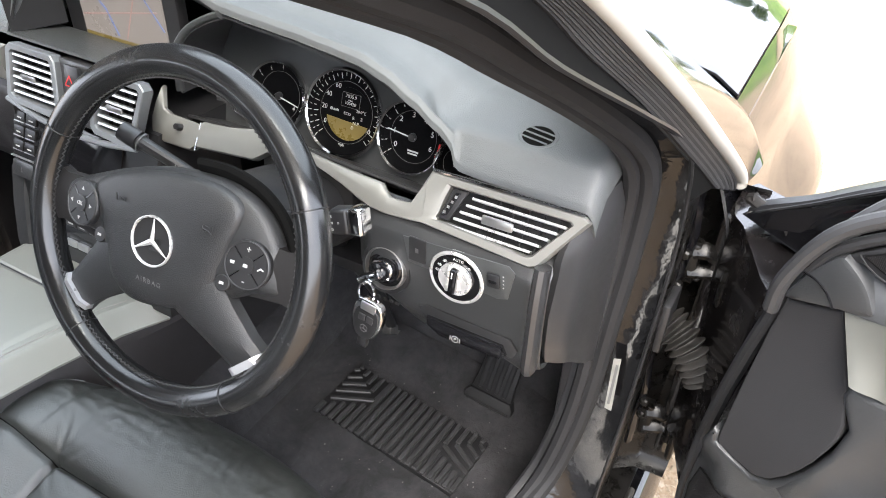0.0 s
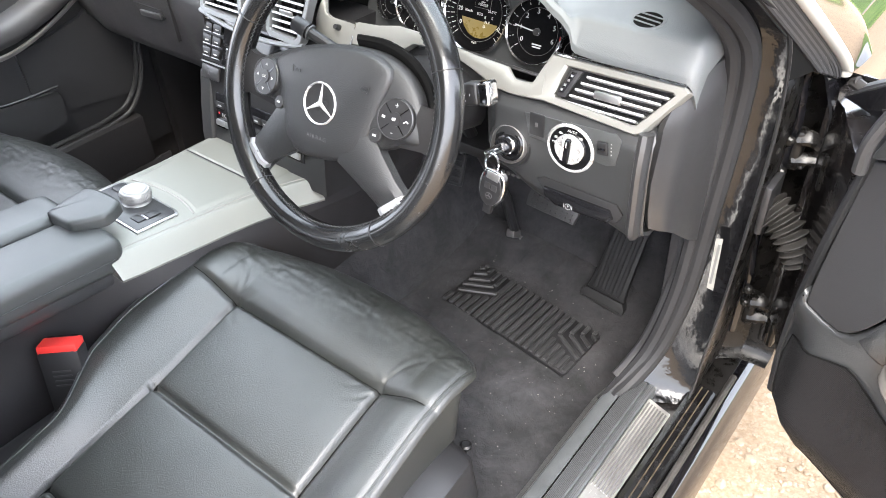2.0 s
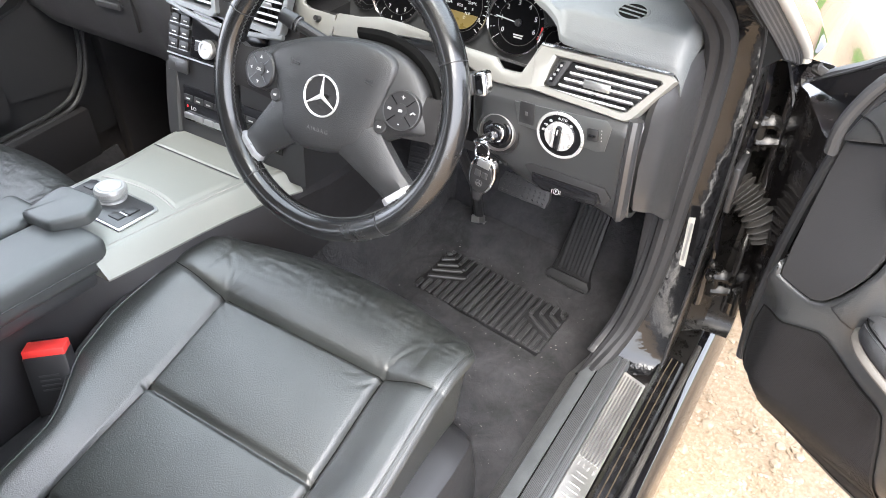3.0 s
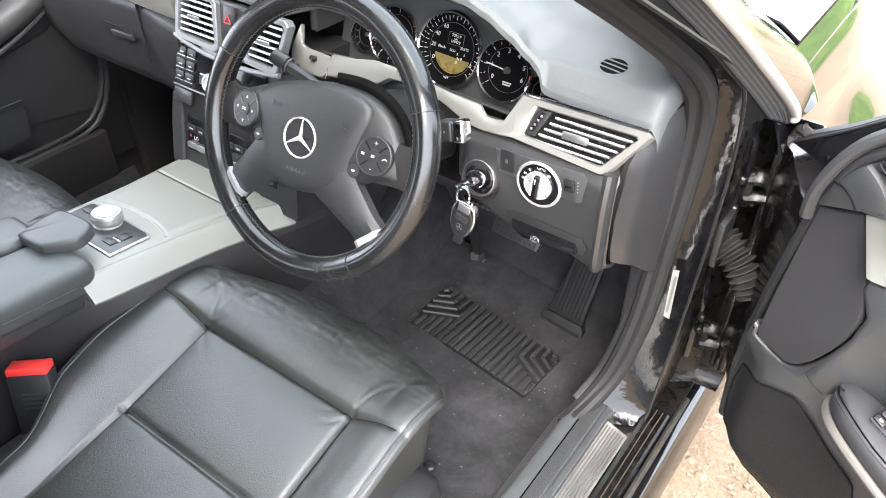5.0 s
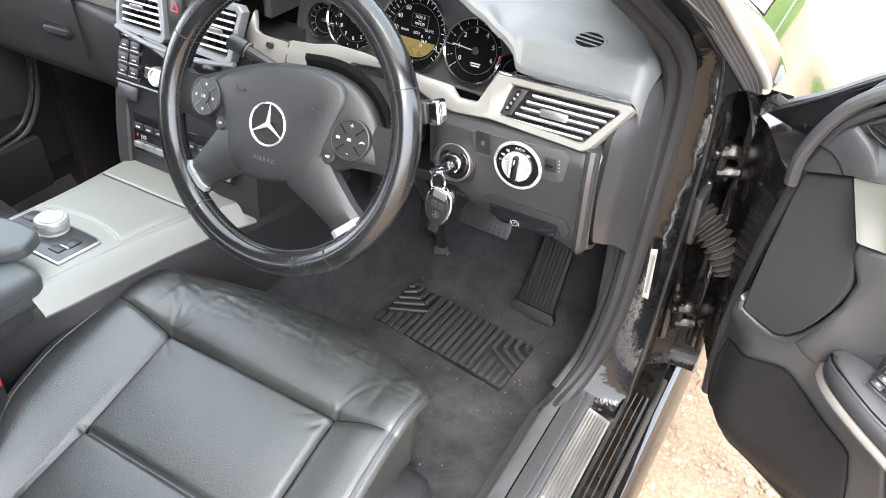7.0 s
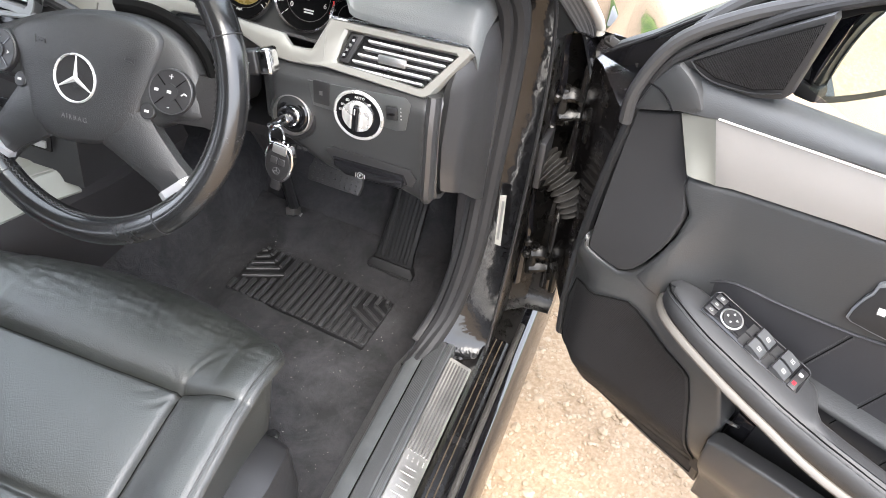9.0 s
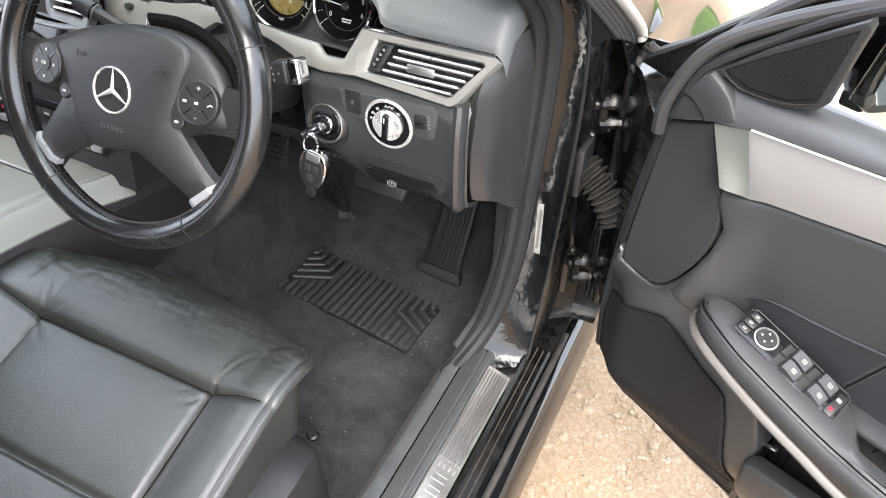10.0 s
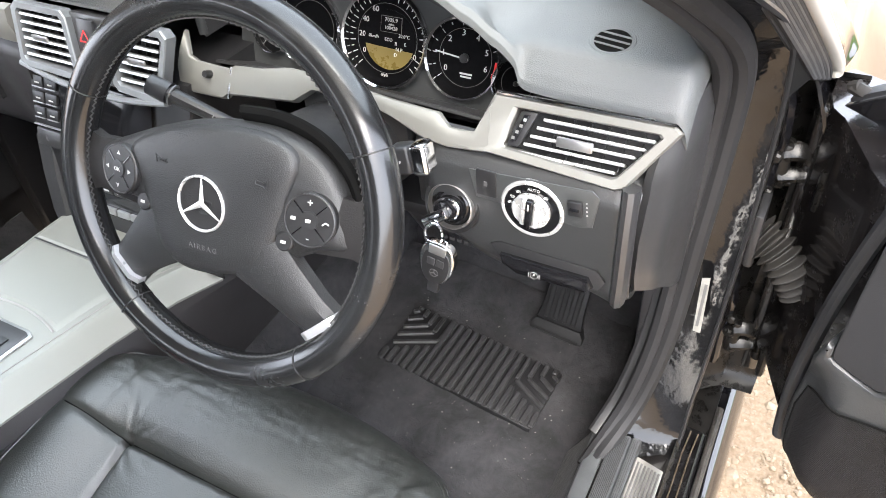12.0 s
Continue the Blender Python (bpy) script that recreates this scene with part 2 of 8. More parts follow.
def mesh_of(bm, name, material, angle=32):
    bmesh.ops.recalc_face_normals(bm, faces=bm.faces)
    me = bpy.data.meshes.new(name)
    bm.to_mesh(me)
    bm.free()
    me.materials.append(material)
    me.polygons.foreach_set("use_smooth", [True] * len(me.polygons))
    me.set_sharp_from_angle(angle=radians(angle))
    return me


def part(name, bm, material, parent=None, label="", angle=32):
    ob = new(name, mesh_of(bm, name, material, angle))
    if parent is not None:
        ob.parent = parent
        if parent.name in BACK:
            ob.matrix_parent_inverse = BACK[parent.name]
    return tagged(ob, label)


def again(name, me, m, parent):
    """One more object on the same mesh, at m."""
    ob = new(name, me)
    ob.parent = parent
    if parent.name in BACK:
        ob.matrix_parent_inverse = BACK[parent.name]
    ob.matrix_basis = m
    return ob


def join(*bms):
    out = bmesh.new()
    for b in bms:
        me = bpy.data.meshes.new("t")
        b.to_mesh(me)
        b.free()
        out.from_mesh(me)
        bpy.data.meshes.remove(me)
    return out


def moved(bm, m):
    bmesh.ops.transform(bm, matrix=m, verts=bm.verts)
    return bm


def box(x0, x1, y0, y1, z0, z1, bev=0.0, seg=2):
    bm = bmesh.new()
    bmesh.ops.create_cube(bm, size=1)
    for v in bm.verts:
        v.co = V(((x0 + x1) / 2 + v.co.x * (x1 - x0), (y0 + y1) / 2 + v.co.y * (y1 - y0), (z0 + z1) / 2 + v.co.z * (z1 - z0)))
    if bev:
        bmesh.ops.bevel(bm, geom=bm.edges[:], offset=bev, segments=seg, affect="EDGES", profile=0.5)
    return bm


def prism(outline, t, bev=0.0, seg=2):
    """A flat outline (x, y) raised from z = 0 to t, its upper edge rounded."""
    bm = bmesh.new()
    vs = [bm.verts.new((x, y, 0)) for x, y in outline]
    f = bm.faces.new(vs)
    r = bmesh.ops.extrude_face_region(bm, geom=[f])
    top = [g for g in r["geom"] if isinstance(g, bmesh.types.BMVert)]
    bmesh.ops.translate(bm, vec=(0, 0, t), verts=top)
    if bev:
        tops = set(top)
        es = [e for e in bm.edges if e.verts[0] in tops and e.verts[1] in tops]
        bmesh.ops.bevel(bm, geom=es, offset=bev, segments=seg, affect="EDGES", profile=0.5)
    big = [f for f in bm.faces if len(f.verts) > 4]
    bmesh.ops.triangulate(bm, faces=big)
    return bm


def loft(rings, closed=True, caps=True):
    bm = bmesh.new()
    rows = [[bm.verts.new(p) for p in ring] for ring in rings]
    n = len(rows[0])
    for a, b in zip(rows, rows[1:]):
        for i in range(n if closed else n - 1):
            j = (i + 1) % n
            bm.faces.new((a[i], a[j], b[j], b[i]))
    if caps and closed:
        for row in (rows[0], rows[-1]):
            bmesh.ops.triangulate(bm, faces=[bm.faces.new(row)])
    return bm


def spline(pts, k=6, closed=False):
    """A smooth line through the points (Catmull-Rom)."""
    p = [V(q) for q in pts]
    n, out = len(p), []
    for i in range(n if closed else n - 1):
        a, b, c, d = (p[(i - 1) % n], p[i], p[(i + 1) % n], p[(i + 2) % n]) if closed else (p[max(i - 1, 0)], p[i], p[i + 1], p[min(i + 2, n - 1)])
        for j in range(k):
            t = j / k
            out.append(0.5 * (2 * b + (c - a) * t + (2 * a - 5 * b + 4 * c - d) * t * t + (3 * b - a - 3 * c + d) * t * t * t))
    if not closed:
        out.append(p[-1])
    return out


def sweep(path, section, closed=False, up=None, caps=True):
    """Carry a closed section (side, up) along a path of points; section may be a function of the step 0..1."""
    path = [V(p) for p in path]
    n = len(path)
    rings = []
    nor = None
    for i, p in enumerate(path):
        a = path[(i - 1) % n] if closed or i else p
        b = path[(i + 1) % n] if closed or i < n - 1 else p
        tan = (b - a).normalized()
        if up is not None:
            side = tan.cross(V(up)).normalized()
            nor = side.cross(tan)
        else:
            if nor is None:
                nor = tan.orthogonal().normalized()
            nor = (nor - tan * nor.dot(tan)).normalized()
            side = tan.cross(nor)
        sec = section(i / max(1, n - 1)) if callable(section) else section
        rings.append([p + side * u + nor * w for u, w in sec])
    if closed:
        rings.append(rings[0])
        bm = loft(rings, True, False)
        bmesh.ops.remove_doubles(bm, verts=bm.verts, dist=1e-6)
        return bm
    return loft(rings, True, caps)


def ring_of(r, n=10, r2=None, power=2.0):
    out = []
    for i in range(n):
        a = 2 * math.pi * i / n
        c, s = math.cos(a), math.sin(a)
        e = 2 / power
        out.append((math.copysign(abs(c) ** e, c) * r, math.copysign(abs(s) ** e, s) * (r2 or r)))
    return out


def tube(path, r, n=10, closed=False):
    return sweep(path, ring_of(r, n) if not callable(r) else (lambda t: ring_of(r(t), n)), closed)


def lathe(profile, n=32):
    """A profile of (radius, z) turned round the z axis."""
    bm = bmesh.new()
    rows = [[bm.verts.new((r * math.cos(2 * math.pi * i / n), r * math.sin(2 * math.pi * i / n), z)) for i in range(n)] for r, z in profile]
    for a, b in zip(rows, rows[1:]):
        for i in range(n):
            j = (i + 1) % n
            bm.faces.new((a[i], a[j], b[j], b[i]))
    for row in (rows[0], rows[-1]):
        bmesh.ops.triangulate(bm, faces=[bm.faces.new(row)])
    return bm


def sheet(fn, nu, nv, thick=0.0):
    """A surface fn(u, v), u and v from 0 to 1, given thickness against its normal."""
    bm = bmesh.new()
    g = [[bm.verts.new(fn(i / nu, j / nv)) for j in range(nv + 1)] for i in range(nu + 1)]
    for i in range(nu):
        for j in range(nv):
            bm.faces.new((g[i][j], g[i + 1][j], g[i + 1][j + 1], g[i][j + 1]))
    if thick:
        bmesh.ops.recalc_face_normals(bm, faces=bm.faces)
        bmesh.ops.solidify(bm, geom=bm.faces[:], thickness=thick)
    return bm


def axes(o, x, y):
    """A frame at o with the axes x, y and their cross product."""
    x = V(x).normalized()
    y = V(y)
    y = (y - x * x.dot(y)).normalized()
    z = x.cross(y)
    return Matrix(((x.x, y.x, z.x, o[0]), (x.y, y.y, z.y, o[1]), (x.z, y.z, z.z, o[2]), (0, 0, 0, 1)))


def words(body, size, m, material, parent, name="lettering", spread=1.0):
    cu = bpy.data.curves.new("t", "FONT")
    cu.body, cu.size, cu.align_x, cu.align_y, cu.extrude, cu.resolution_u = body, size, "CENTER", "CENTER", 0.0002, 2
    cu.space_character = spread
    ob = bpy.data.objects.new("t", cu)
    me = bpy.data.meshes.new_from_object(ob)
    bm = bmesh.new()
    bm.from_mesh(me)
    moved(bm, m)
    bpy.data.objects.remove(ob)
    bpy.data.meshes.remove(me)
    return part(name, bm, material, parent)


def lerp(a, b, t):
    return a + (b - a) * t


def ease(a, b, x):
    t = min(1, max(0, (x - a) / (b - a)))
    return t * t * (3 - 2 * t)


def table(rows, x):
    """Smooth interpolation in a table of (x, value)."""
    if x <= rows[0][0]:
        return rows[0][1]
    for (a, p), (b, q) in zip(rows, rows[1:]):
        if x <= b:
            return lerp(p, q, ease(a, b, x) * 0.5 + (x - a) / (b - a) * 0.5)
    return rows[-1][1]


DX = 0.350  # the middle of the driver's place

# ---- ground ----
def gravel_material(name, a, b, c, scale):
    m = bpy.data.materials.new(name)
    m.use_nodes = True
    nt = m.node_tree
    p = nt.nodes["Principled BSDF"]
    co = nt.nodes.new("ShaderNodeTexCoord")
    big, mid, vor = nt.nodes.new("ShaderNodeTexNoise"), nt.nodes.new("ShaderNodeTexNoise"), nt.nodes.new("ShaderNodeTexVoronoi")
    big.inputs["Scale"].default_value, mid.inputs["Scale"].default_value, vor.inputs["Scale"].default_value = 2.2, scale * 0.6, scale
    mid.inputs["Detail"].default_value = 8
    for t in (big, mid, vor):
        nt.links.new(co.outputs["Object"], t.inputs["Vector"])
    r = nt.nodes.new("ShaderNodeValToRGB")
    r.color_ramp.elements[0].color, r.color_ramp.elements[1].color = (*a, 1), (*c, 1)
    r.color_ramp.elements[0].position, r.color_ramp.elements[1].position = 0.32, 0.68
    r.color_ramp.elements.new(0.5).color = (*b, 1)
    nt.links.new(mid.outputs[0], r.inputs[0])
    mul = nt.nodes.new("ShaderNodeMixRGB")
    mul.blend_type, mul.inputs[0].default_value = "MULTIPLY", 0.5
    nt.links.new(r.outputs[0], mul.inputs[1])
    nt.links.new(big.outputs[0], mul.inputs[2])
    nt.links.new(mul.outputs[0], p.inputs["Base Color"])
    p.inputs["Roughness"].default_value = 0.95
    bump = nt.nodes.new("ShaderNodeBump")
    bump.inputs["Strength"].default_value, bump.inputs["Distance"].default_value = 0.5, 0.0025
    nt.links.new(vor.outputs[0], bump.inputs["Height"])
    nt.links.new(bump.outputs[0], p.inputs["Normal"])
    return m


GRAVEL = gravel_material("sandy gravel", (0.285, 0.198, 0.120), (0.340, 0.246, 0.158), (0.400, 0.302, 0.205), 160)
STONE = gravel_material("pale stones", (0.31, 0.228, 0.148), (0.37, 0.282, 0.190), (0.46, 0.37, 0.27), 60)
TURF = gravel_material("meadow grass", (0.05, 0.10, 0.02), (0.11, 0.19, 0.03), (0.2, 0.27, 0.06), 6)
LEAVES = gravel_material("leaves", (0.02, 0.05, 0.012), (0.05, 0.10, 0.02), (0.1, 0.16, 0.04), 9)
BARK = surf("bark", (0.12, 0.09, 0.06), 0.9, grain=1, gscale=40, vary=0.4)


def ground_point(u, v):
    r = 400 * u ** 3.2
    a = 2 * math.pi * v
    x, y = 1.3 + r * math.cos(a), 0.4 + r * math.sin(a)
    h = 0.012 * noise.noise((x * 3, y * 3, 0)) + 0.006 * noise.noise((x * 14, y * 14, 3))
    return (x, y, h if r < 20 else -0.02)


tagged(part("ground", sheet(ground_point, 110, 150), GRAVEL, None), "sandy pale gravel yard with small stones", "ground", kind="structure")


def gravel_stones():
    random.seed(4)
    proto = bmesh.new()
    bmesh.ops.create_icosphere(proto, subdivisions=1, radius=1)
    pv = [v.co.copy() for v in proto.verts]
    pf = [[v.index for v in f.verts] for f in proto.faces]
    proto.free()
    vs, fs = [], []
    for i in range(20000):
        x, y = random.uniform(0.78, 1.75), random.uniform(-0.55, 1.5)
        s = random.choice((0.0015, 0.002, 0.0025, 0.003, 0.004, 0.005, 0.007))
        if i % 40 == 0:
            s = random.uniform(0.009, 0.016)
        turn = Euler((random.random() * 6, random.random() * 6, random.random() * 6)).to_matrix()
        z = 0.012 * noise.noise((x * 3, y * 3, 0)) + 0.006 * noise.noise((x * 14, y * 14, 3))
        k = len(vs)
        for p in pv:
            q = turn @ V((p.x * s * random.uniform(0.75, 1.3), p.y * s, p.z * s * random.uniform(0.6, 1)))
            vs.append((x + q.x, y + q.y, z + q.z * 0.38))
        fs += [[a + k for a in f] for f in pf]
    me = bpy.data.meshes.new("gravel_stones")
    me.from_pydata(vs, [], fs)
    me.materials.append(STONE)
    tagged(new("gravel_stones", me), "loose pale stones lying on the sandy gravel", "gravel", kind="stuff")


gravel_stones()


def verge_point(u, v):
    x, y = lerp(-60, 60, u), lerp(7.5, 30, v)
    return (x, y, 0.02 + 1.3 * ease(7.5, 16, y + 2 * noise.noise((x * 0.1, 0, 0))) + 0.25 * noise.noise((x * 0.4, y * 0.4, 1)) + 0.1 * noise.noise((x * 2, y * 2, 1)))


tagged(part("grass_verge", sheet(verge_point, 140, 36), TURF), "rough green grass bank beyond the yard", "grass", kind="stuff")


def tree(x, y, h):
    t = thing("tree", "broad leafy green tree behind the grass bank", "tree", base=(x, y, 1.0), group="trees behind the yard")
    part("trunk", tube([(x, y, 0.9), (x + 0.1, y, 1 + h * 0.3), (x, y, 1 + h * 0.7)], lambda s: 0.22 * (1.1 - s), 8), BARK, t)
    bms = []
    random.seed(int(x * 10) + 77)
    for i in range(5):
        a = i * 1.3
        bms.append(tube([(x, y, 1 + h * (0.25 + 0.08 * i)), (x + math.cos(a) * h * 0.2, y + math.sin(a) * h * 0.2, 1 + h * (0.45 + 0.09 * i))], lambda s: 0.08 * (1.1 - s), 6))
    part("limb", join(*bms), BARK, t)
    vs, fs = [], []
    for i in range(2600):
        d = V((random.gauss(0, 1), random.gauss(0, 1), random.gauss(0, 0.9))).normalized() * random.random() ** 0.4
        lump = 1 + 0.35 * noise.noise(d * 2.2 + V((x, y, 0)))
        c = V((x, y, 1 + h * 0.62)) + V((d.x * h * 0.36, d.y * h * 0.36, d.z * h * 0.4)) * lump
        e = Euler((random.random() * 6, random.random() * 6, 0)).to_matrix()
        s = random.uniform(0.1, 0.24)
        k = len(vs)
        vs += [c + e @ V(q) for q in ((-s, 0, 0), (0, -s * 0.5, 0.03), (s, 0, 0), (0, s * 0.5, 0.03))]
        fs.append((k, k + 1, k + 2, k + 3))
    me = bpy.data.meshes.new("crown")
    me.from_pydata([tuple(v) for v in vs], [], fs)
    me.materials.append(LEAVES)
    ob = new("crown", me)
    ob.parent = t
    ob.matrix_parent_inverse = BACK[t.name]


for tx, ty, th in ((-10, 23, 3.8), (-0.4, 15.5, 3.6), (2.4, 17, 3.4), (8, 24, 3.6), (13, 22, 4.0)):
    tree(tx, ty, th)

# ---- the car's body ----
car = thing("saloon_car", "gloss black saloon car with its driver's door wide open", "car", base=(0, 0, 0))

# floor and footwells
part("floor_pan", box(-0.72, 0.72, -1.6, 0.66, 0.16, 0.215), CARPET, car, "black carpeted floor")


def bulkhead(u, v):
    x = lerp(-0.715, 0.715, u)
    y, z = ((0.50, 0.216), (0.56, 0.25), (0.66, 0.40), (0.70, 0.60), (0.70, 0.92))[int(round(v * 4))]
    return (x, y, z)


part("bulkhead", sheet(bulkhead, 6, 4, 0.01), CARPET, car, "black carpeted bulkhead")
for s, nm in ((1, "carpet of the sill"), (-1, "carpet of the sill")):
    part("footwell_side", box(s * 0.705 - 0.022, s * 0.705 + 0.02, 0.355, 0.69, 0.2, 0.93, 0.01), CONSOLEDARK, car)
    part("sill_carpet", sheet(lambda u, v: (s * lerp(0.60, 0.668, v), lerp(-1.5, 0.30, u), lerp(0.215, 0.352, v ** 1.2)), 20, 5, 0.008), CARPET, car)
part("tunnel", sheet(lambda u, v: (-0.02 + 0.20 * math.cos(math.pi * v), lerp(-1.6, 0.68, u), 0.2 + 0.28 * math.sin(math.pi * v) ** 0.6), 4, 14, 0.01), CARPET, car)

# driver's sill: ribbed inner strip, sloping tread plate, painted edges
SILLZ = 0.362
part("sill", box(0.655, 0.79, -1.2, 0.34, 0.20, SILLZ - 0.022, 0.006), DUSTPAINT, car)
SILLY = (-1.2, -0.6, 0.0, 0.2, 0.276, 0.290)
strip = part("sill_trim", loft([[(0.654, y, 0.30), (0.656, y, SILLZ - 0.012), (0.660, y, SILLZ - 0.003), (0.668, y, SILLZ + 0.002), (0.684, y, SILLZ + 0.005), (0.6865, y, SILLZ + 0.001), (0.689, y, SILLZ + 0.0055), (0.712, y, SILLZ + 0.008), (0.714, y, SILLZ + 0.004), (0.717, y, SILLZ + 0.0085), (0.727, y, SILLZ + 0.009), (0.7295, y, SILLZ + 0.004), (0.7295, y, 0.31)] for y in SILLY]), SILLGREY, car, "ribbed dark grey sill trim")
for k in range(9):
    x = 0.6905 + k * 0.0024
    part("groove", box(x, x + 0.0010, -1.19, 0.286, SILLZ + 0.0062 + 0.00028 * k, SILLZ + 0.0071 + 0.00028 * k), RUBBER, strip)
for k in range(3):
    x = 0.7185 + k * 0.0028
    part("groove", box(x, x + 0.0010, -1.19, 0.286, SILLZ + 0.0088, SILLZ + 0.0096), RUBBER, strip)
part("trim_gap", box(0.6845, 0.6885, -1.2, 0.288, SILLZ - 0.002, SILLZ + 0.0035), BLACKGAP, strip)
TPM = axes((0.7310, 0, SILLZ + 0.0095), (0.0420, 0, -0.0150), (0, 1, 0))
plate = part("tread_plate", moved(box(0.0, 0.0430, -1.2, 0.262, -0.010, 0.0, 0.0018), TPM), TREAD, car, "brushed aluminium tread plate with ribs and a stamped word")
for k in range(7):
    x = 0.0030 + k * 0.0055
    for y0, y1 in ((0.062, 0.254), (-1.19, -0.30)):
        part("rib", moved(box(x, x + 0.0030, y0, y1, -0.0006, 0.0014, 0.0006, 1), TPM), RIBMETAL, plate)
# the stamped maker's word, as plain upright strokes of its size
for k in range(13):
    y = 0.030 - k * 0.0235
    for d in (-0.0062, 0.0048):
        part("stamp", moved(box(0.0125 if (k + (d > 0)) % 3 else 0.0085, 0.0305, y + d - 0.0007, y + d + 0.0007, -0.0004, 0.0005), TPM), STEEL, plate)
    part("stamp", moved(box(0.0290 if k % 2 else 0.0195, 0.0304 if k % 2 else 0.0209, y - 0.0060, y + 0.0046, -0.0004, 0.0005), TPM), STEEL, plate)
for k in range(4):
    for y in (0.052, 0.047):
        part("stamp", moved(box(0.008 + 0.009 * k, 0.0100 + 0.009 * k, y, y + 0.0016, -0.0004, 0.0008), TPM), STEEL, plate)
part("sill_channel", loft([[(0.772, y, 0.30), (0.774, y, SILLZ - 0.007), (0.780, y, SILLZ - 0.014), (0.792, y, SILLZ - 0.016), (0.806, y, SILLZ - 0.018), (0.812, y, SILLZ - 0.024), (0.812, y, 0.30)] for y in (-1.2, 0.0, 0.20, 0.30, 0.36)]), SILLPAINT, car, "dusty black sill channel")
for x, z in ((0.7865, SILLZ - 0.0145), (0.7975, SILLZ - 0.0160)):
    part("sill_line", sweep([(x, y, z) for y in (-1.2, 0.0, 0.2, 0.31)] + [(x + 0.003, 0.345, z + 0.012)], ring_of(0.0012, 6)), BRONZE, car, "thin dusty bronze strip")
part("sill_edge", loft([[(0.812, y, 0.30), (0.812, y, SILLZ - 0.030), (0.827, y, SILLZ - 0.030), (0.833, y, SILLZ - 0.034), (0.839, y, SILLZ - 0.040), (0.848, y, SILLZ - 0.066), (0.852, y, 0.24), (0.82, y, 0.19)] for y in (-1.2, 0.0, 0.30, 0.40, 0.62)]), PAINT, car)
part("sill_front", box(0.768, 0.8155, 0.335, 0.60, 0.28, SILLZ - 0.028, 0.004), JAMBMETAL, car, "dusty black end of the sill")
part("sill_seal", sweep([(0.8195, y, SILLZ - 0.026) for y in (-1.2, 0.0, 0.2, 0.42)], ring_of(0.0058, 8)), GRITRUB, car, "gritty rubber seal along the sill")
# paper label stuck to the painted pillar
lab = thing("pillar_label", "narrow off-white label stuck to the black pillar", "label", base=(0.762, 0.352, 0.62))
part("sticker", moved(prism([(-0.005, -0.050), (0.005, -0.052), (0.002, 0.048), (-0.008, 0.045)], 0.0012), axes((0.7640, 0.3475, 0.625), (1, 0.10, 0), (0, 0.02, 1))), LABEL, lab)
part("print_line", moved(box(-0.0032, 0.0005, -0.040, 0.036, 0.0011, 0.0015), axes((0.7640, 0.3475, 0.625), (1, 0.10, 0), (0, 0.02, 1))), GREYPRINT, lab)

# door aperture: weatherstrip, painted pillar, hinge face
SEAL = [(0.678, 0.235, 0.352), (0.692, 0.285, 0.372), (0.712, 0.330, 0.43), (0.730, 0.352, 0.55), (0.740, 0.355, 0.72), (0.748, 0.352, 0.86), (0.752, 0.330, 0.965), (0.744, 0.280, 1.03), (0.724, 0.190, 1.10), (0.703, 0.060, 1.185), (0.684, -0.076, 1.266), (0.650, -0.33, 1.37), (0.63, -0.7, 1.41), (0.64, -1.1, 1.38)]
OUTER = [(0.776, 0.308, 0.340), (0.778, 0.330, 0.358), (0.780, 0.344, 0.43), (0.786, 0.358, 0.55), (0.792, 0.366, 0.72), (0.795, 0.367, 0.86), (0.793, 0.343, 0.975), (0.785, 0.290, 1.04), (0.768, 0.170, 1.115), (0.742, 0.020, 1.205), (0.722, -0.100, 1.283), (0.685, -0.36, 1.395), (0.66, -0.7, 1.43), (0.67, -1.1, 1.40)]
seal_path = spline(SEAL, 5)
part("weatherstrip", sweep(seal_path, ring_of(0.0135, 10), up=(1, 0, 0)), SEALRUB, car, "grey double rubber weatherstrip")
part("weatherstrip_lip", sweep([p + V((-0.016, -0.008, -0.004)) for p in seal_path], ring_of(0.011, 8), up=(1, 0, 0)), SEALRUB, car)
part("weatherstrip_inner", sweep([p + V((-0.026, 0.006, -0.006)) for p in seal_path[4:]], ring_of(0.009, 8, 0.014), up=(1, 0, 0)), HARD, car)
outer_path = spline(OUTER, 5)


def pillar_face(u, v):
    i = u * (len(outer_path) - 1)
    a, b = seal_path[int(round(i))], outer_path[int(round(i))]
    bulge = math.sin(math.pi * v)
    return a + V((0.004, 0.006, 0)) + (b - a - V((0.004, 0.006, 0))) * v + V((0.0, 0.003, -0.001)) * bulge


cut_at = sum(p.z < 1.0 for p in outer_path) / (len(outer_path) - 1)
part("a_pillar", sheet(lambda u, v: pillar_face(u * cut_at, v), int(round(cut_at * (len(outer_path) - 1))), 6), PILLARPAINT, car, "gloss black door pillar")
part("pillar_reveal", sheet(lambda u, v: pillar_face(lerp(cut_at, 1, u), v), int(round((1 - cut_at) * (len(outer_path) - 1))), 6), PILLARPAINT, car, "gloss black upper pillar face")
part("pillar_edge", sweep(outer_path, ring_of(0.0030, 6)), DARK, car)
low = [p for p in outer_path if p.z < 0.99]


def hinge_wall(u, v):
    p = low[int(round(u * (len(low) - 1)))]
    prof = ((0, 0), (0.004, 0.012), (0.002, 0.07), (0.0, 0.13), (0.03, 0.155), (0.08, 0.158))[int(round(v * 5))]
    k = ease(0.93, 0.88, p.z)
    return (p.x + prof[0] * k, p.y + prof[1] * (0.55 + 0.45 * k), p.z)


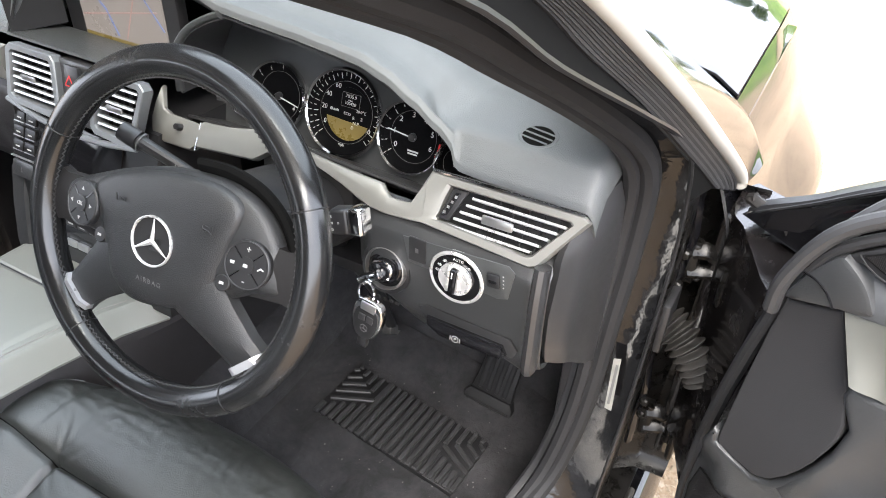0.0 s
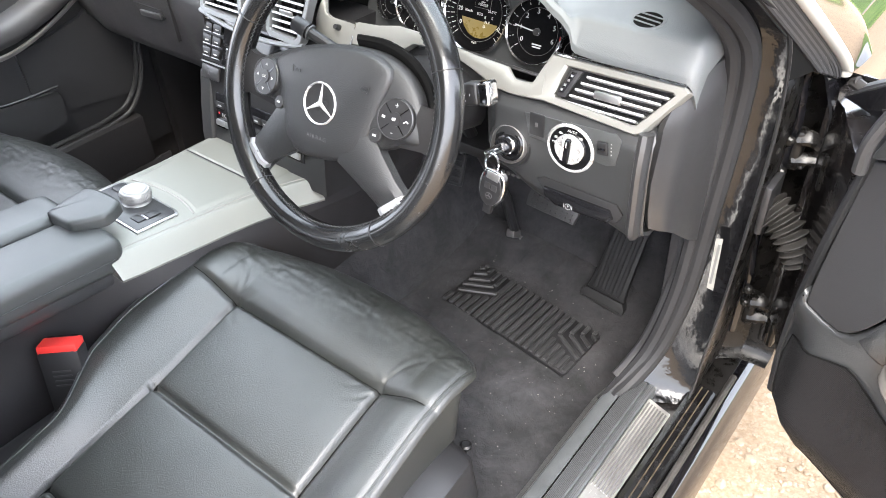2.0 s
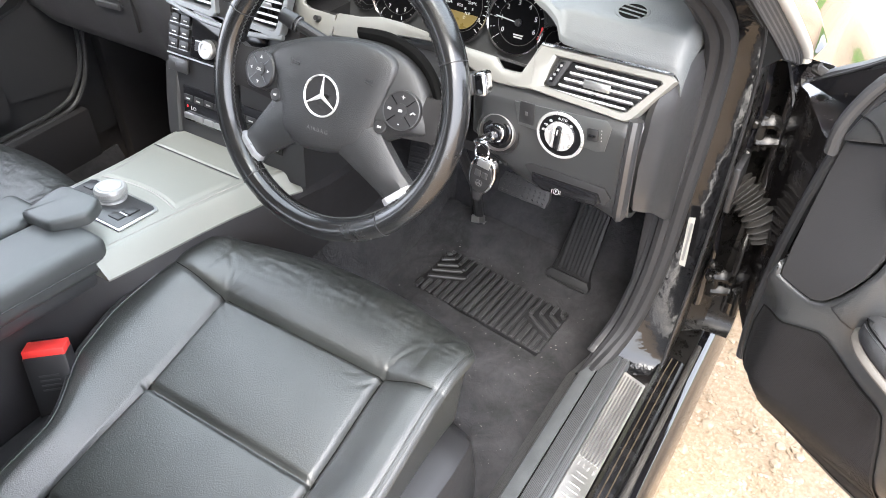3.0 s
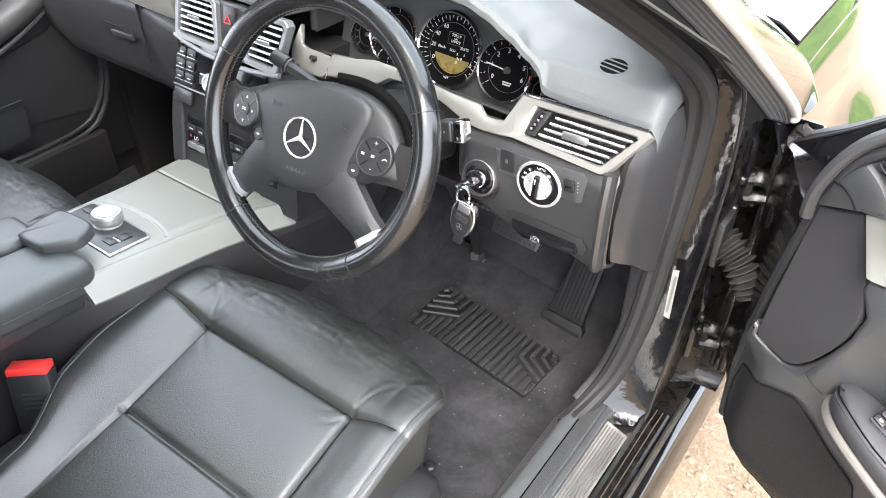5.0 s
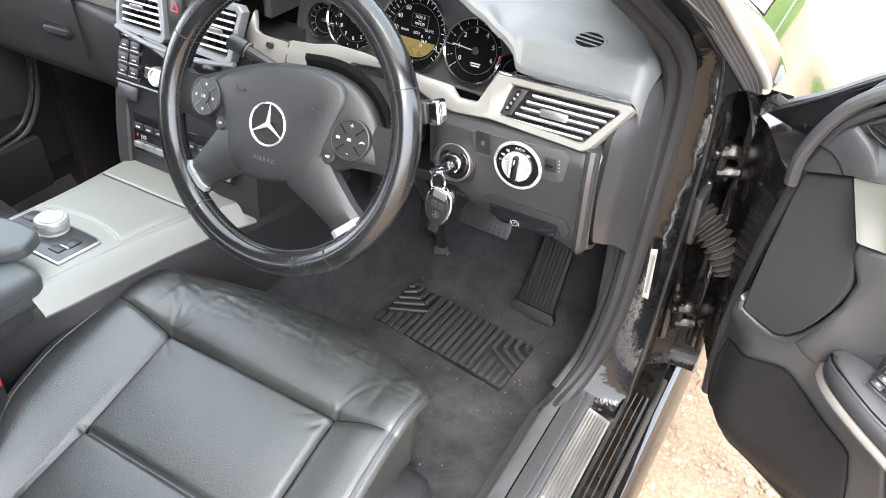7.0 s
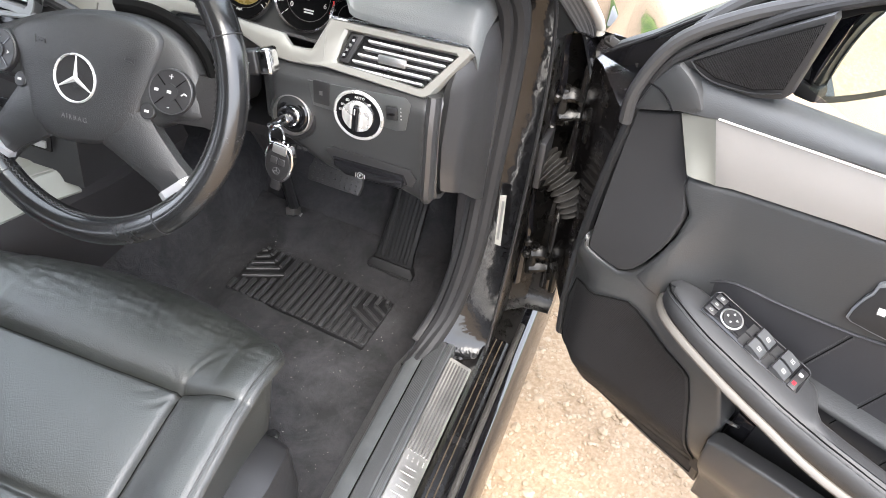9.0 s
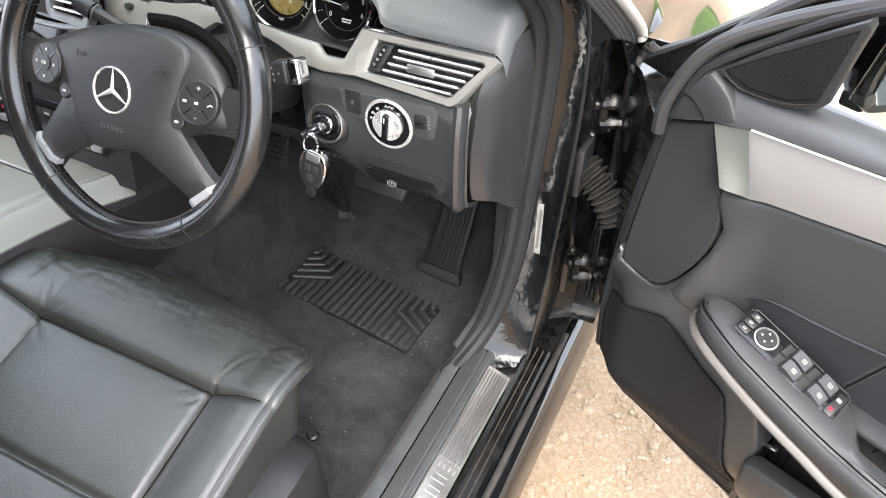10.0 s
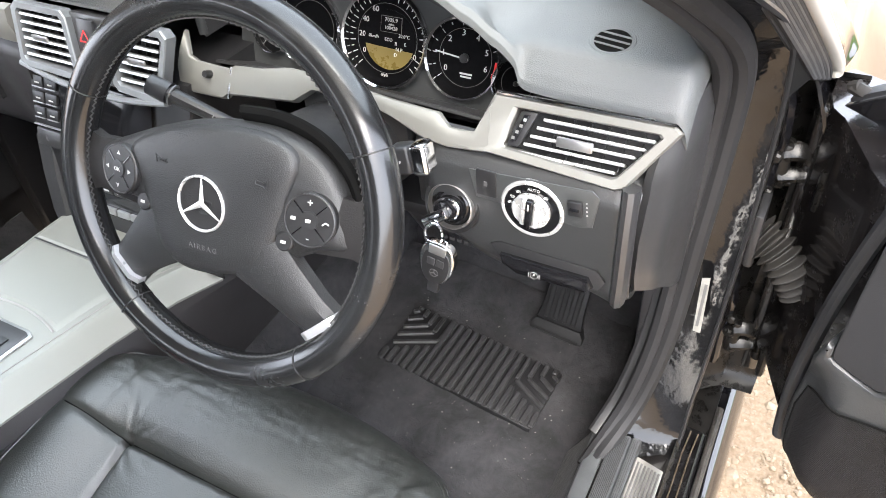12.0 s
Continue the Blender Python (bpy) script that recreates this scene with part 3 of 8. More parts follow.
part("hinge_pillar", sheet(hinge_wall, len(low) - 1, 5), JAMBMETAL, car, "dusty black painted hinge pillar")

# outer windscreen pillar: ribbed band and bright strip
BAND_IN = spline([(0.655, -0.36, 1.455), (0.690, -0.18, 1.375), (0.727, -0.003, 1.254), (0.740, 0.060, 1.204), (0.762, 0.174, 1.122), (0.792, 0.33, 1.0), (0.812, 0.42, 0.925)], 6)
BAND_OUT = spline([(0.655, -0.35, 1.465), (0.700, -0.17, 1.380), (0.742, 0.012, 1.258), (0.762, 0.122, 1.182), (0.789, 0.275, 1.072), (0.824, 0.463, 0.925), (0.830, 0.49, 0.89)], 6)
for k in range(9):
    line = [a.lerp(b, (k + 0.5) / 9) for a, b in zip(BAND_IN, BAND_OUT)]
    part("pillar_rib", sweep(line, ring_of(0.0030, 6)), RUBBER if k % 2 else SEALRUB, car)
part("pillar_cover", sheet(lambda u, v: BAND_IN[int(round(u * (len(BAND_IN) - 1)))].lerp(BAND_OUT[int(round(u * (len(BAND_IN) - 1)))], v) + V((-0.002, 0, -0.003)), len(BAND_IN) - 1, 2, 0.004), RUBBER, car)
part("bright_strip", sweep([p + V((0.004, 0.008, 0.004)) for p in BAND_OUT], ring_of(0.0085, 12, 0.0085)), STRIPCREAM, car, "pale windscreen strip")
inner_cover = [p + V((0.001, 0.0, -0.002)) for p in outer_path if p.z > 0.93]
# sheet closing the gutter; its shade is in the black
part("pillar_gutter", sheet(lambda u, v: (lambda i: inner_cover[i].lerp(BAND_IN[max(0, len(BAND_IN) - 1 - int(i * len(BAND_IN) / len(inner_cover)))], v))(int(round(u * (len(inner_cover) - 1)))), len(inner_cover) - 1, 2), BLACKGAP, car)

# wing and bonnet: sections from the middle of the car outwards
def crown_y(y):
    return -0.30 * max(0, y - 0.85) ** 1.7


def body_section(y, part_of):
    f = 0.062 * math.exp(-((y - 1.05) / 0.42) ** 2)
    pts = [(-0.02, 1.045), (0.25, 1.04), (0.50, 1.022), (0.66, 1.002), (0.755, 0.980), (0.789, 0.958), (0.822, 0.900), (0.838, 0.86), (0.856, 0.80), (0.874 + f, 0.70), (0.878 + f, 0.58), (0.866 + f * 0.6, 0.42)]
    pull = 1 - 0.10 * max(0, y - 0.9) ** 1.5
    return [(-0.02 + (x + 0.02) * pull, y, z + crown_y(y)) for x, z in pts]


def wing(u, v):
    y = lerp(0.455, 1.9, u)
    s = body_section(y, 0)
    i = lerp(5.05, 6.0, v * 26 / 5) if v * 26 <= 5.001 else lerp(6.0, 11.0, (v * 26 - 5) / 21)
    k = min(int(i), 10)
    a, b = V(s[k]), V(s[k + 1])
    return a.lerp(b, i - k)


def bonnet(u, v):
    y = lerp(0.62, 1.9, u) - 0.0
    s = body_section(y, 0)
    i = lerp(0, 4.98, v)
    k = min(int(i), 10)
    p = V(s[k]).lerp(V(s[k + 1]), i - k)
    p.y += 0.22 * (1 - u) * max(0, (0.72 - p.x) / 0.72) + 0.0
    return p


part("front_wing", sheet(wing, 40, 26, 0.004), PAINT, car, "gloss black front wing")
part("bonnet", sheet(bonnet, 40, 20, 0.004), PAINT, car, "gloss black bonnet mirroring the sky")


def cowl(u, v):
    x = lerp(-0.02, 0.792, u)
    y1 = 0.615 + 0.21 * max(0, (0.72 - x) / 0.72)
    y0 = 0.45 + 0.22 * max(0, (0.72 - x) / 0.72)
    return (x, lerp(y0, y1, v), 0.972 + 0.06 * (1 - u) - 0.03 * (1 - v) - 0.05 * ease(0.9, 1.0, u))


SHUT = spline([(0.40, 0.82, 0.995), (0.60, 0.735, 0.975), (0.688, 0.680, 0.962), (0.757, 0.630, 0.958), (0.786, 0.612, 0.945), (0.824, 0.580, 0.902)], 6)
EDGE = [p for p in BAND_OUT if p.z < 1.24]


def corner_patch(u, v):
    a = EDGE[int(round(u * (len(EDGE) - 1)))] + V((0.006, 0.008, -0.001))
    i = u * (len(SHUT) - 1)
    k = min(int(i), len(SHUT) - 2)
    b = SHUT[k].lerp(SHUT[k + 1], i - k)
    p = a.lerp(b, v)
    bow = math.sin(math.pi * v)
    return p + V((0.020, 0.012, 0.010)) * bow


part("pillar_base", sheet(corner_patch, len(EDGE) - 1, 10, 0.003), PAINT, car, "gloss black pillar foot", angle=80)
part("cowl", sheet(cowl, 12, 3, 0.004), PAINT, car)
part("scuttle", box(-0.76, 0.81, 0.46, 1.05, 0.90, 0.925, 0.004), PAINT, car)
part("wing_return", box(0.828, 0.852, 0.462, 0.50, 0.40, 0.87, 0.006), DUSTPAINT, car)
part("left_bonnet", sheet(lambda u, v: (lambda p: V((-0.04 - p.x, p.y, p.z)))(bonnet(u, v)), 20, 12, 0.004), PAINT, car)
part("left_wing", sheet(lambda u, v: (lambda p: V((-0.04 - p.x, p.y, p.z)))(wing(u, v)), 20, 14, 0.004), PAINT, car)
part("nose", box(-0.78, 0.72, 1.86, 1.92, 0.25, 0.64, 0.02), PAINT, car)
# roof, rear and the far side close the cabin
part("roof", sheet(lambda u, v: (lerp(-0.68, 0.64, u), lerp(-1.9, -0.33, v), 1.40 + 0.05 * math.sin(math.pi * u) - 0.05 * abs(v - 0.6)), 12, 6, 0.03), ROOFCLOTH, car, "roof with grey headlining")
screen_glass = part("windscreen", sheet(lambda u, v: (lerp(-0.70 - 0.02, 0.68, u) * lerp(1.06, 0.95, v), lerp(0.70 - 0.24 * abs(2 * u - 1) ** 3, -0.33, v), lerp(0.965, 1.42, v)), 10, 8, 0.004), CLEAR, car, "clear windscreen")
screen_glass.visible_shadow = False
part("rear_wall", box(-0.70, 0.66, -1.95, -1.88, 0.2, 1.0, 0.01), FLOCK, car)
part("left_side", box(-0.80, -0.755, -1.9, 0.70, 0.2, 0.93, 0.01), HARD, car)
part("left_pillar", sweep([(-0.76, 0.40, 0.95), (-0.72, -0.05, 1.25), (-0.66, -0.4, 1.41)], ring_of(0.03, 8)), HARD, car)
part("middle_pillar", box(0.62, 0.74, -1.12, -0.98, 0.35, 1.40, 0.02), HARD, car)
part("left_middle_pillar", box(-0.76, -0.66, -0.98, -0.80, 0.35, 1.40, 0.02), HARD, car)

# outside of the body
part("roof_skin", sheet(lambda u, v: (lerp(-0.70, 0.66, u), lerp(-1.95, -0.33, v), 1.436 + 0.05 * math.sin(math.pi * u) - 0.05 * abs(v - 0.6)), 12, 6, 0.004), PAINT, car)
part("rear_window", sheet(lambda u, v: (lerp(-0.66, 0.62, u), lerp(-2.45, -1.95, v), lerp(1.02, 1.42, v)), 4, 4, 0.005), PIANO, car)
part("boot", box(-0.84, 0.80, -2.95, -2.42, 0.30, 1.02, 0.06, 4), PAINT, car)
for s in (-1, 1):
    part("rear_side", box(-0.02 + s * 0.78, -0.02 + s * 0.875, -2.45, -1.20, 0.32, 0.95, 0.03, 3), PAINT, car)
    part("rear_pillar", sweep([(-0.02 + s * 0.78, -2.4, 0.98), (-0.02 + s * 0.70, -1.95, 1.40)], ring_of(0.06, 8, 0.03)), PAINT, car)
part("left_skin", box(-0.915, -0.80, -1.22, 0.47, 0.30, 0.94, 0.03, 3), PAINT, car)
part("front_bumper", box(-0.80, 0.74, 1.80, 1.98, 0.22, 0.50, 0.06, 4), PAINT, car)
for wx in (-0.84, 0.80):
    for wy in (1.12, -1.78):
        whm = axes((wx, wy, 0.325), (0, 1, 0), (0, 0, 1))
        tyre = part("wheel", moved(lathe([(0.22, -0.11), (0.30, -0.115), (0.325, -0.09), (0.325, 0.06), (0.30, 0.085), (0.22, 0.08)], 40), whm), RUBBER, car, "wheel with a silver rim")
        part("wheel_disc", moved(lathe([(0.0, 0.05), (0.06, 0.055), (0.20, 0.06), (0.215, 0.075), (0.225, 0.075), (0.225, 0.0)], 40), whm), ALU, tyre)

# ---- dashboard ----
dash = thing("dashboard", "dark grey soft-touch dashboard with satin silver trim", "dashboard", base=(0, 0.35, 0.6))
# front edge of the upper dash: x, y, z and how much of the hood's height it carries back
EDGE = [(-0.72, 0.235, 0.950), (-0.60, 0.205, 0.972), (-0.30, 0.185, 0.978), (-0.13, 0.185, 0.985), (-0.115, 0.205, 1.04), (-0.09, 0.225, 1.078), (0.08, 0.238, 1.084), (0.135, 0.250, 1.082), (0.175, 0.255, 1.074), (0.205, 0.257, 1.062), (0.258, 0.257, 1.057), (0.317, 0.257, 1.053), (0.366, 0.257, 1.048), (0.415, 0.257, 1.042), (0.450, 0.256, 1.031), (0.490, 0.254, 1.011), (0.524, 0.250, 0.992), (0.544, 0.247, 0.980), (0.553, 0.242, 0.960), (0.562, 0.240, 0.956), (0.60, 0.238, 0.955), (0.715, 0.240, 0.955), (0.728, 0.262, 0.958), (0.733, 0.29, 0.955)]


def dash_top(u, v):
    run = lerp(-0.72, 0.754, u)
    over = max(0.0, (run - 0.710) / 0.044)
    x = run if over == 0 else 0.710 + 0.015 * math.sin(over * math.pi / 2)
    ye, ze = table([(a, b) for a, b, c in EDGE], min(x, 0.710)), table([(a, c) for a, b, c in EDGE], min(x, 0.710))
    hood = max(0, ze - 0.985)
    edge_drop = 0.036 * (1 - math.cos(over * math.pi / 2))
    prof = [(ye, ze), (ye + 0.002, ze + 0.008), (ye + 0.008, max(ze + 0.013, 0.974)), (lerp(0.264, ye + 0.04, ease(0, 0.03, hood)), lerp(0.9950, ze + 0.011, ease(0, 0.03, hood))), (0.335, 1.007 + hood * 0.95), (0.42, 1.004 + hood * 0.75), (0.55, 0.99 + hood * 0.4), (0.70, 0.962 + hood * 0.1)]
    i = v * (len(prof) - 1)
    k = min(int(i), len(prof) - 2)
    pp = [prof[max(0, k - 1)], prof[k], prof[k + 1], prof[min(len(prof) - 1, k + 2)]]
    t = i - k
    y = lerp(pp[1][0], pp[2][0], t)
    z = lerp(pp[1][1], pp[2][1], t)
    return (x, y + 0.012 * over ** 2 * (1 - v), z - edge_drop)


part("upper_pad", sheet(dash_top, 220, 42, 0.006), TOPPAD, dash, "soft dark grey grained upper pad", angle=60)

# demister outlet in the top
DEF = axes((0.632, 0.290, 0.9990), (1, 0, 0), (0, 1, 0.19)) @ Matrix.Scale(0.82, 4)
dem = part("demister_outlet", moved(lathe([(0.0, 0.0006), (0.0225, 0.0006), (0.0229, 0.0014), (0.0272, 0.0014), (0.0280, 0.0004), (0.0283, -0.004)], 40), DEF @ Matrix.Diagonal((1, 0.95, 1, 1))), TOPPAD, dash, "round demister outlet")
# black disc on the solid outlet stands for the shaded hole
part("dark_throat", moved(lathe([(0.0, 0.0011), (0.0224, 0.0011), (0.0224, -0.002)], 32), DEF @ Matrix.Diagonal((1, 0.95, 1, 1))), BLACKGAP, dem)
for k in (-1, 0, 1):
    w = math.sqrt(max(0.0001, 0.0222 ** 2 - (k * 0.0105) ** 2))
    part("slat", moved(box(-w, w, k * 0.0105 - 0.0015, k * 0.0105 + 0.0015, 0.001, 0.0030, 0.0008, 1), DEF @ pose(0, 0, 0, 0, 0, -8)), TOPPAD, dem)

# the end cap beside the door
def end_cap(u, v):
    rows = [[(0.700, 0.240, 0.945), (0.708, 0.262, 0.953), (0.716, 0.300, 0.958), (0.720, 0.345, 0.960)],
            [(0.697, 0.203, 0.905), (0.712, 0.235, 0.915), (0.722, 0.29, 0.925), (0.727, 0.35, 0.93)],
            [(0.694, 0.200, 0.83), (0.712, 0.225, 0.83), (0.721, 0.29, 0.83), (0.725, 0.36, 0.82)],
            [(0.694, 0.205, 0.785), (0.710, 0.225, 0.775), (0.719, 0.29, 0.73), (0.723, 0.362, 0.69)],
            [(0.694, 0.215, 0.750), (0.709, 0.235, 0.738), (0.718, 0.30, 0.682), (0.722, 0.365, 0.640)]]
    i, j = u * 4, v * 3
    a, b = min(int(i), 3), min(int(j), 2)
    p = [V(rows[a + di][b + dj]) for di in (0, 1) for dj in (0, 1)]
    return p[0].lerp(p[1], j - b).lerp(p[2].lerp(p[3], j - b), i - a) + V((0.0, 0.008, 0))


part("end_cap", sheet(end_cap, 20, 12, -0.01), HARD, dash, "moulded dark grey end cap", angle=50)

# knee panel under the vent
KP = [(0.232, 0.903), (0.200, 0.893), (0.190, 0.880), (0.187, 0.850), (0.188, 0.80), (0.192, 0.765), (0.199, 0.748), (0.215, 0.738), (0.26, 0.734)]


def knee(u, v):
    x = lerp(0.437, 0.698, u)
    i = v * (len(KP) - 1)
    k = min(int(i), len(KP) - 2)
    y, z = lerp(KP[k][0], KP[k + 1][0], i - k), lerp(KP[k][1], KP[k + 1][1], i - k)
    dy = 0.03 * ease(0.475, 0.437, x) if x < 0.475 else 0.014 * ease(0.682, 0.698, x)
    z += (0.045 * ease(0.56, 0.44, x)) * ease(0.80, 0.74, z) - 0.012 * ease(0.64, 0.69, x) * ease(0.80, 0.74, z)
    return (x, y + dy, z)


part("knee_panel", sheet(knee, 44, 32, 0.006), PAD, dash, "grained dark knee panel", angle=60)
part("end_rib", sweep(spline([(0.690, 0.196, 0.902), (0.692, 0.186, 0.86), (0.692, 0.186, 0.80), (0.690, 0.192, 0.758), (0.686, 0.208, 0.742)], 5), ring_of(0.013, 10, 0.009), up=(1, 0, 0)), HARD, dash)
# pocket with the parking brake handle
part("brake_recess", moved(prism([(-0.062, 0.012), (-0.05, 0.018), (0.062, 0.013), (0.072, 0.0), (0.066, -0.014), (0.0, -0.016), (-0.045, -0.010)], 0.003, 0.001), axes((0.604, 0.1885, 0.776), (1, 0, 0.02), (0, 0.05, 1))), DARK, dash)
brake = part("parking_brake_handle", moved(prism([(-0.05, 0.010), (0.052, 0.008), (0.058, -0.004), (0.05, -0.012), (-0.03, -0.012), (-0.048, -0.002)], 0.006, 0.002), axes((0.606, 0.186, 0.771), (1, 0, 0.02), (0, 0.12, 1))), PIANO, dash, "black parking brake release handle")
PB = axes((0.598, 0.1785, 0.765), (1, 0, 0.02), (0, 0.12, 1))
words("P", 0.0052, PB, PRINT, brake)
part("symbol_ring", moved(tube([(0.0044 * math.cos(a * 0.314), 0.0044 * math.sin(a * 0.314), 0) for a in range(20)], 0.0003, 4, True), PB), PRINT, brake)
for s in (-1, 1):
    part("symbol_arc", moved(box(s * 0.0064 - 0.0003, s * 0.0064 + 0.0003, -0.003, 0.003, 0, 0.0003), PB), PRINT, brake)
for k in range(4):
    part("embossed_mark", box(0.482 + k * 0.009, 0.487 + k * 0.009, 0.1855, 0.1875, 0.775, 0.779), HARD, dash)

# headlamp switch
KN = axes((0.592, 0.1875, 0.853), (1, 0, 0), (0, 0.03, 1)) @ Matrix.Scale(0.92, 4)
knob = part("headlamp_switch", moved(lathe([(0.0, -0.004), (0.0375, -0.004), (0.0385, 0.002), (0.0365, 0.0045), (0.034, 0.004), (0.0335, 0.0025), (0.0, 0.0025)], 48), KN), SATIN, dash, "rotary headlamp switch with a chrome ring")
part("switch_face", moved(lathe([(0.0, 0.0028), (0.0335, 0.0028), (0.0335, 0.002)], 40), KN), PIANO, knob)
part("switch_knob", moved(lathe([(0.0230, 0.003), (0.0230, 0.007), (0.0212, 0.009), (0.0, 0.0095)], 36), KN), SATIN, knob, "satin silver rotary knob")
part("switch_grip", moved(box(-0.0040, 0.0040, -0.020, 0.020, 0.008, 0.0155, 0.0020), KN @ pose(0, 0, 0, 0, 0, -4)), PIANO, knob)
for s in (-1, 1):
    part("grip_cheek", moved(box(s * 0.0072 - 0.0030, s * 0.0072 + 0.0030, -0.0180, 0.0180, 0.008, 0.0135, 0.0025, 3), KN @ pose(0, 0, 0, 0, 0, -4)), SATIN, knob)
part("grip_mark", moved(box(-0.0009, 0.0009, 0.008, 0.017, 0.0164, 0.0168), KN @ pose(0, 0, 0, 0, 0, -4)), PRINT, knob)
words("AUTO", 0.0055, KN @ pose(0.002, 0.0275, 0.003), PRINT, knob)
for a in (128, 152, 172, 52):
    part("switch_symbol", moved(join(box(-0.003, 0.003, -0.0004, 0.0004, 0, 0.0003), box(-0.0022, 0.0022, 0.0012, 0.0018, 0, 0.0003), box(-0.0022, 0.0022, -0.0018, -0.0012, 0, 0.0003)), KN @ pose(0.0265 * math.cos(radians(a)), 0.0265 * math.sin(radians(a)), 0.003)), PRINT, knob)
fog = part("fog_lamp_button", moved(box(-0.0115, 0.0115, -0.0165, 0.0165, 0, 0.003, 0.0015), axes((0.540, 0.1875, 0.872), (1, 0, 0), (0, 0.03, 1))), DARK, dash)
part("button_mark", moved(box(-0.002, 0.002, -0.003, 0.003, 0, 0.0003), axes((0.540, 0.1843, 0.872), (1, 0, 0), (0, 0.03, 1))), GREYPRINT, fog)
part("switch_surround", moved(prism([(-0.075, 0.018), (0.06, 0.025), (0.068, 0.018), (0.062, -0.02), (0.05, -0.024), (-0.068, -0.016)], 0.0012, 0.0006), axes((0.595, 0.1875, 0.868), (1, 0, 0.02), (0, 0.03, 1))), SOFT, dash)
lev = part("beam_height_wheel", moved(box(-0.008, 0.008, -0.009, 0.009, 0, 0.005, 0.002), axes((0.639, 0.1865, 0.870), (1, 0, 0.1), (0, 0.03, 1))), DARK, dash)
part("wheel_ridge", moved(box(-0.005, 0.005, -0.0015, 0.0015, 0.004, 0.0065, 0.0007), axes((0.639, 0.1865, 0.870), (1, 0, 0.1), (0, 0.03, 1))), PIANO, lev)
for k in range(4):
    part("scale_mark", moved(box(0.011, 0.0125, -0.008 + k * 0.005, -0.0065 + k * 0.005, 0.0012, 0.0016), axes((0.639, 0.1865, 0.870), (1, 0, 0.1), (0, 0.03, 1))), PRINT, lev)

# ignition lock
IG = axes((0.496, 0.186, 0.828), (1, 0, 0.05), (0, 0.25, 1))
lock = part("ignition_lock", moved(lathe([(0.0250, -0.02), (0.0250, 0.0030), (0.0262, 0.0056), (0.0276, 0.0050), (0.0286, 0.0010), (0.0286, -0.02)], 40), IG), STEEL, dash, "ignition lock with a chrome ring")
part("lock_collar", moved(lathe([(0.029, -0.003), (0.0335, 0.001), (0.035, -0.008)], 40), IG), DARK, lock)
part("lock_core", moved(lathe([(0.0, -0.001), (0.0150, -0.001), (0.0165, 0.0025), (0.0200, 0.0025), (0.0250, -0.001), (0.0250, -0.012)], 30), IG), PIANO, lock)

# right-hand vent
VT = axes((0.541, 0.233, 0.949), (1, 0.02, 0), (0, 0.6, 1))
vent = part("side_vent", moved(prism([(0.004, -0.004), (0.166, -0.004), (0.131, -0.056), (0.012, -0.050)], 0.002), VT @ pose(0, 0, -0.022)), DARK, dash, "side air vent with silver slats in a satin silver frame")
fo = [(-0.008, 0.002), (0.174, 0.003), (0.181, -0.002), (0.141, -0.063), (0.132, -0.067), (-0.006, -0.058), (-0.03, -0.060), (-0.05, -0.058), (-0.05, -0.043), (-0.024, -0.041)]
fi = [(0.018, -0.008), (0.160, -0.007), (0.163, -0.010), (0.130, -0.054), (0.124, -0.056), (0.018, -0.049), (0.013, -0.049), (0.010, -0.046), (0.012, -0.040), (0.014, -0.024)]


def frame_between(a, b, h=0.008, inner_h=0.004):
    """A raised frame between an outer and an inner outline of the same number of points."""
    rings = [[(x, y, -0.01) for x, y in a], [(x, y, h * 0.7) for x, y in a]]
    rings.append([(lerp(x, u, 0.12), lerp(y, w, 0.12), h) for (x, y), (u, w) in zip(a, b)])
    rings.append([(lerp(x, u, 0.85), lerp(y, w, 0.85), h * 0.9) for (x, y), (u, w) in zip(a, b)])
    rings += [[(x, y, inner_h) for x, y in b], [(x, y, -0.02) for x, y in b]]
    return loft(rings, True, False)


part("vent_frame", moved(frame_between(fo, fi), VT), SILVER, vent, "satin silver vent frame")
part("bright_edge", moved(sweep([(-0.006, 0.004, 0.007), (0.08, 0.0048, 0.008), (0.174, 0.005, 0.007)], ring_of(0.0022, 8)), VT), CHROME, vent)
for k in range(5):
    y = -0.0145 - k * 0.0092
    x0, x1 = 0.046 - 0.0052 * k, 0.152 - 0.0078 * k + 0.006
    part("slat", moved(box(x0, x1, -0.0016, 0.0016, -0.010, 0.003, 0.0007, 1), VT @ pose(0, y, 0, -8)), SATIN, vent)
for k in range(6):
    x = 0.055 + k * 0.018
    part("fin", moved(box(x - 0.0007, x + 0.0007, -0.052, -0.010, -0.020, -0.012), VT), DARK, vent)
part("vent_tab", moved(box(-0.019, 0.019, -0.006, 0.005, 0, 0.005, 0.002), VT @ pose(0.083, -0.031, 0.002, 20)), ALU, vent, "silver direction tab")
th = part("thumbwheel_bezel", moved(prism([(0.022, -0.010), (0.040, -0.009), (0.026, -0.046), (0.014, -0.047), (0.013, -0.042)], 0.004, 0.001), VT @ pose(0, 0, -0.001)), DARK, vent)
part("thumbwheel", moved(prism([(0.0265, -0.013), (0.0325, -0.0125), (0.022, -0.041), (0.0165, -0.042)], 0.003, 0.001), VT @ pose(0, 0, 0.003)), PIANO, vent)
for k in range(4):
    part("thumb_mark", moved(box(-0.0016, 0.0016, -0.0016, 0.0016, 0, 0.0004), VT @ pose(0.0285 - 0.003 * k, -0.018 - 0.0065 * k, 0.0062)), ALU, vent)

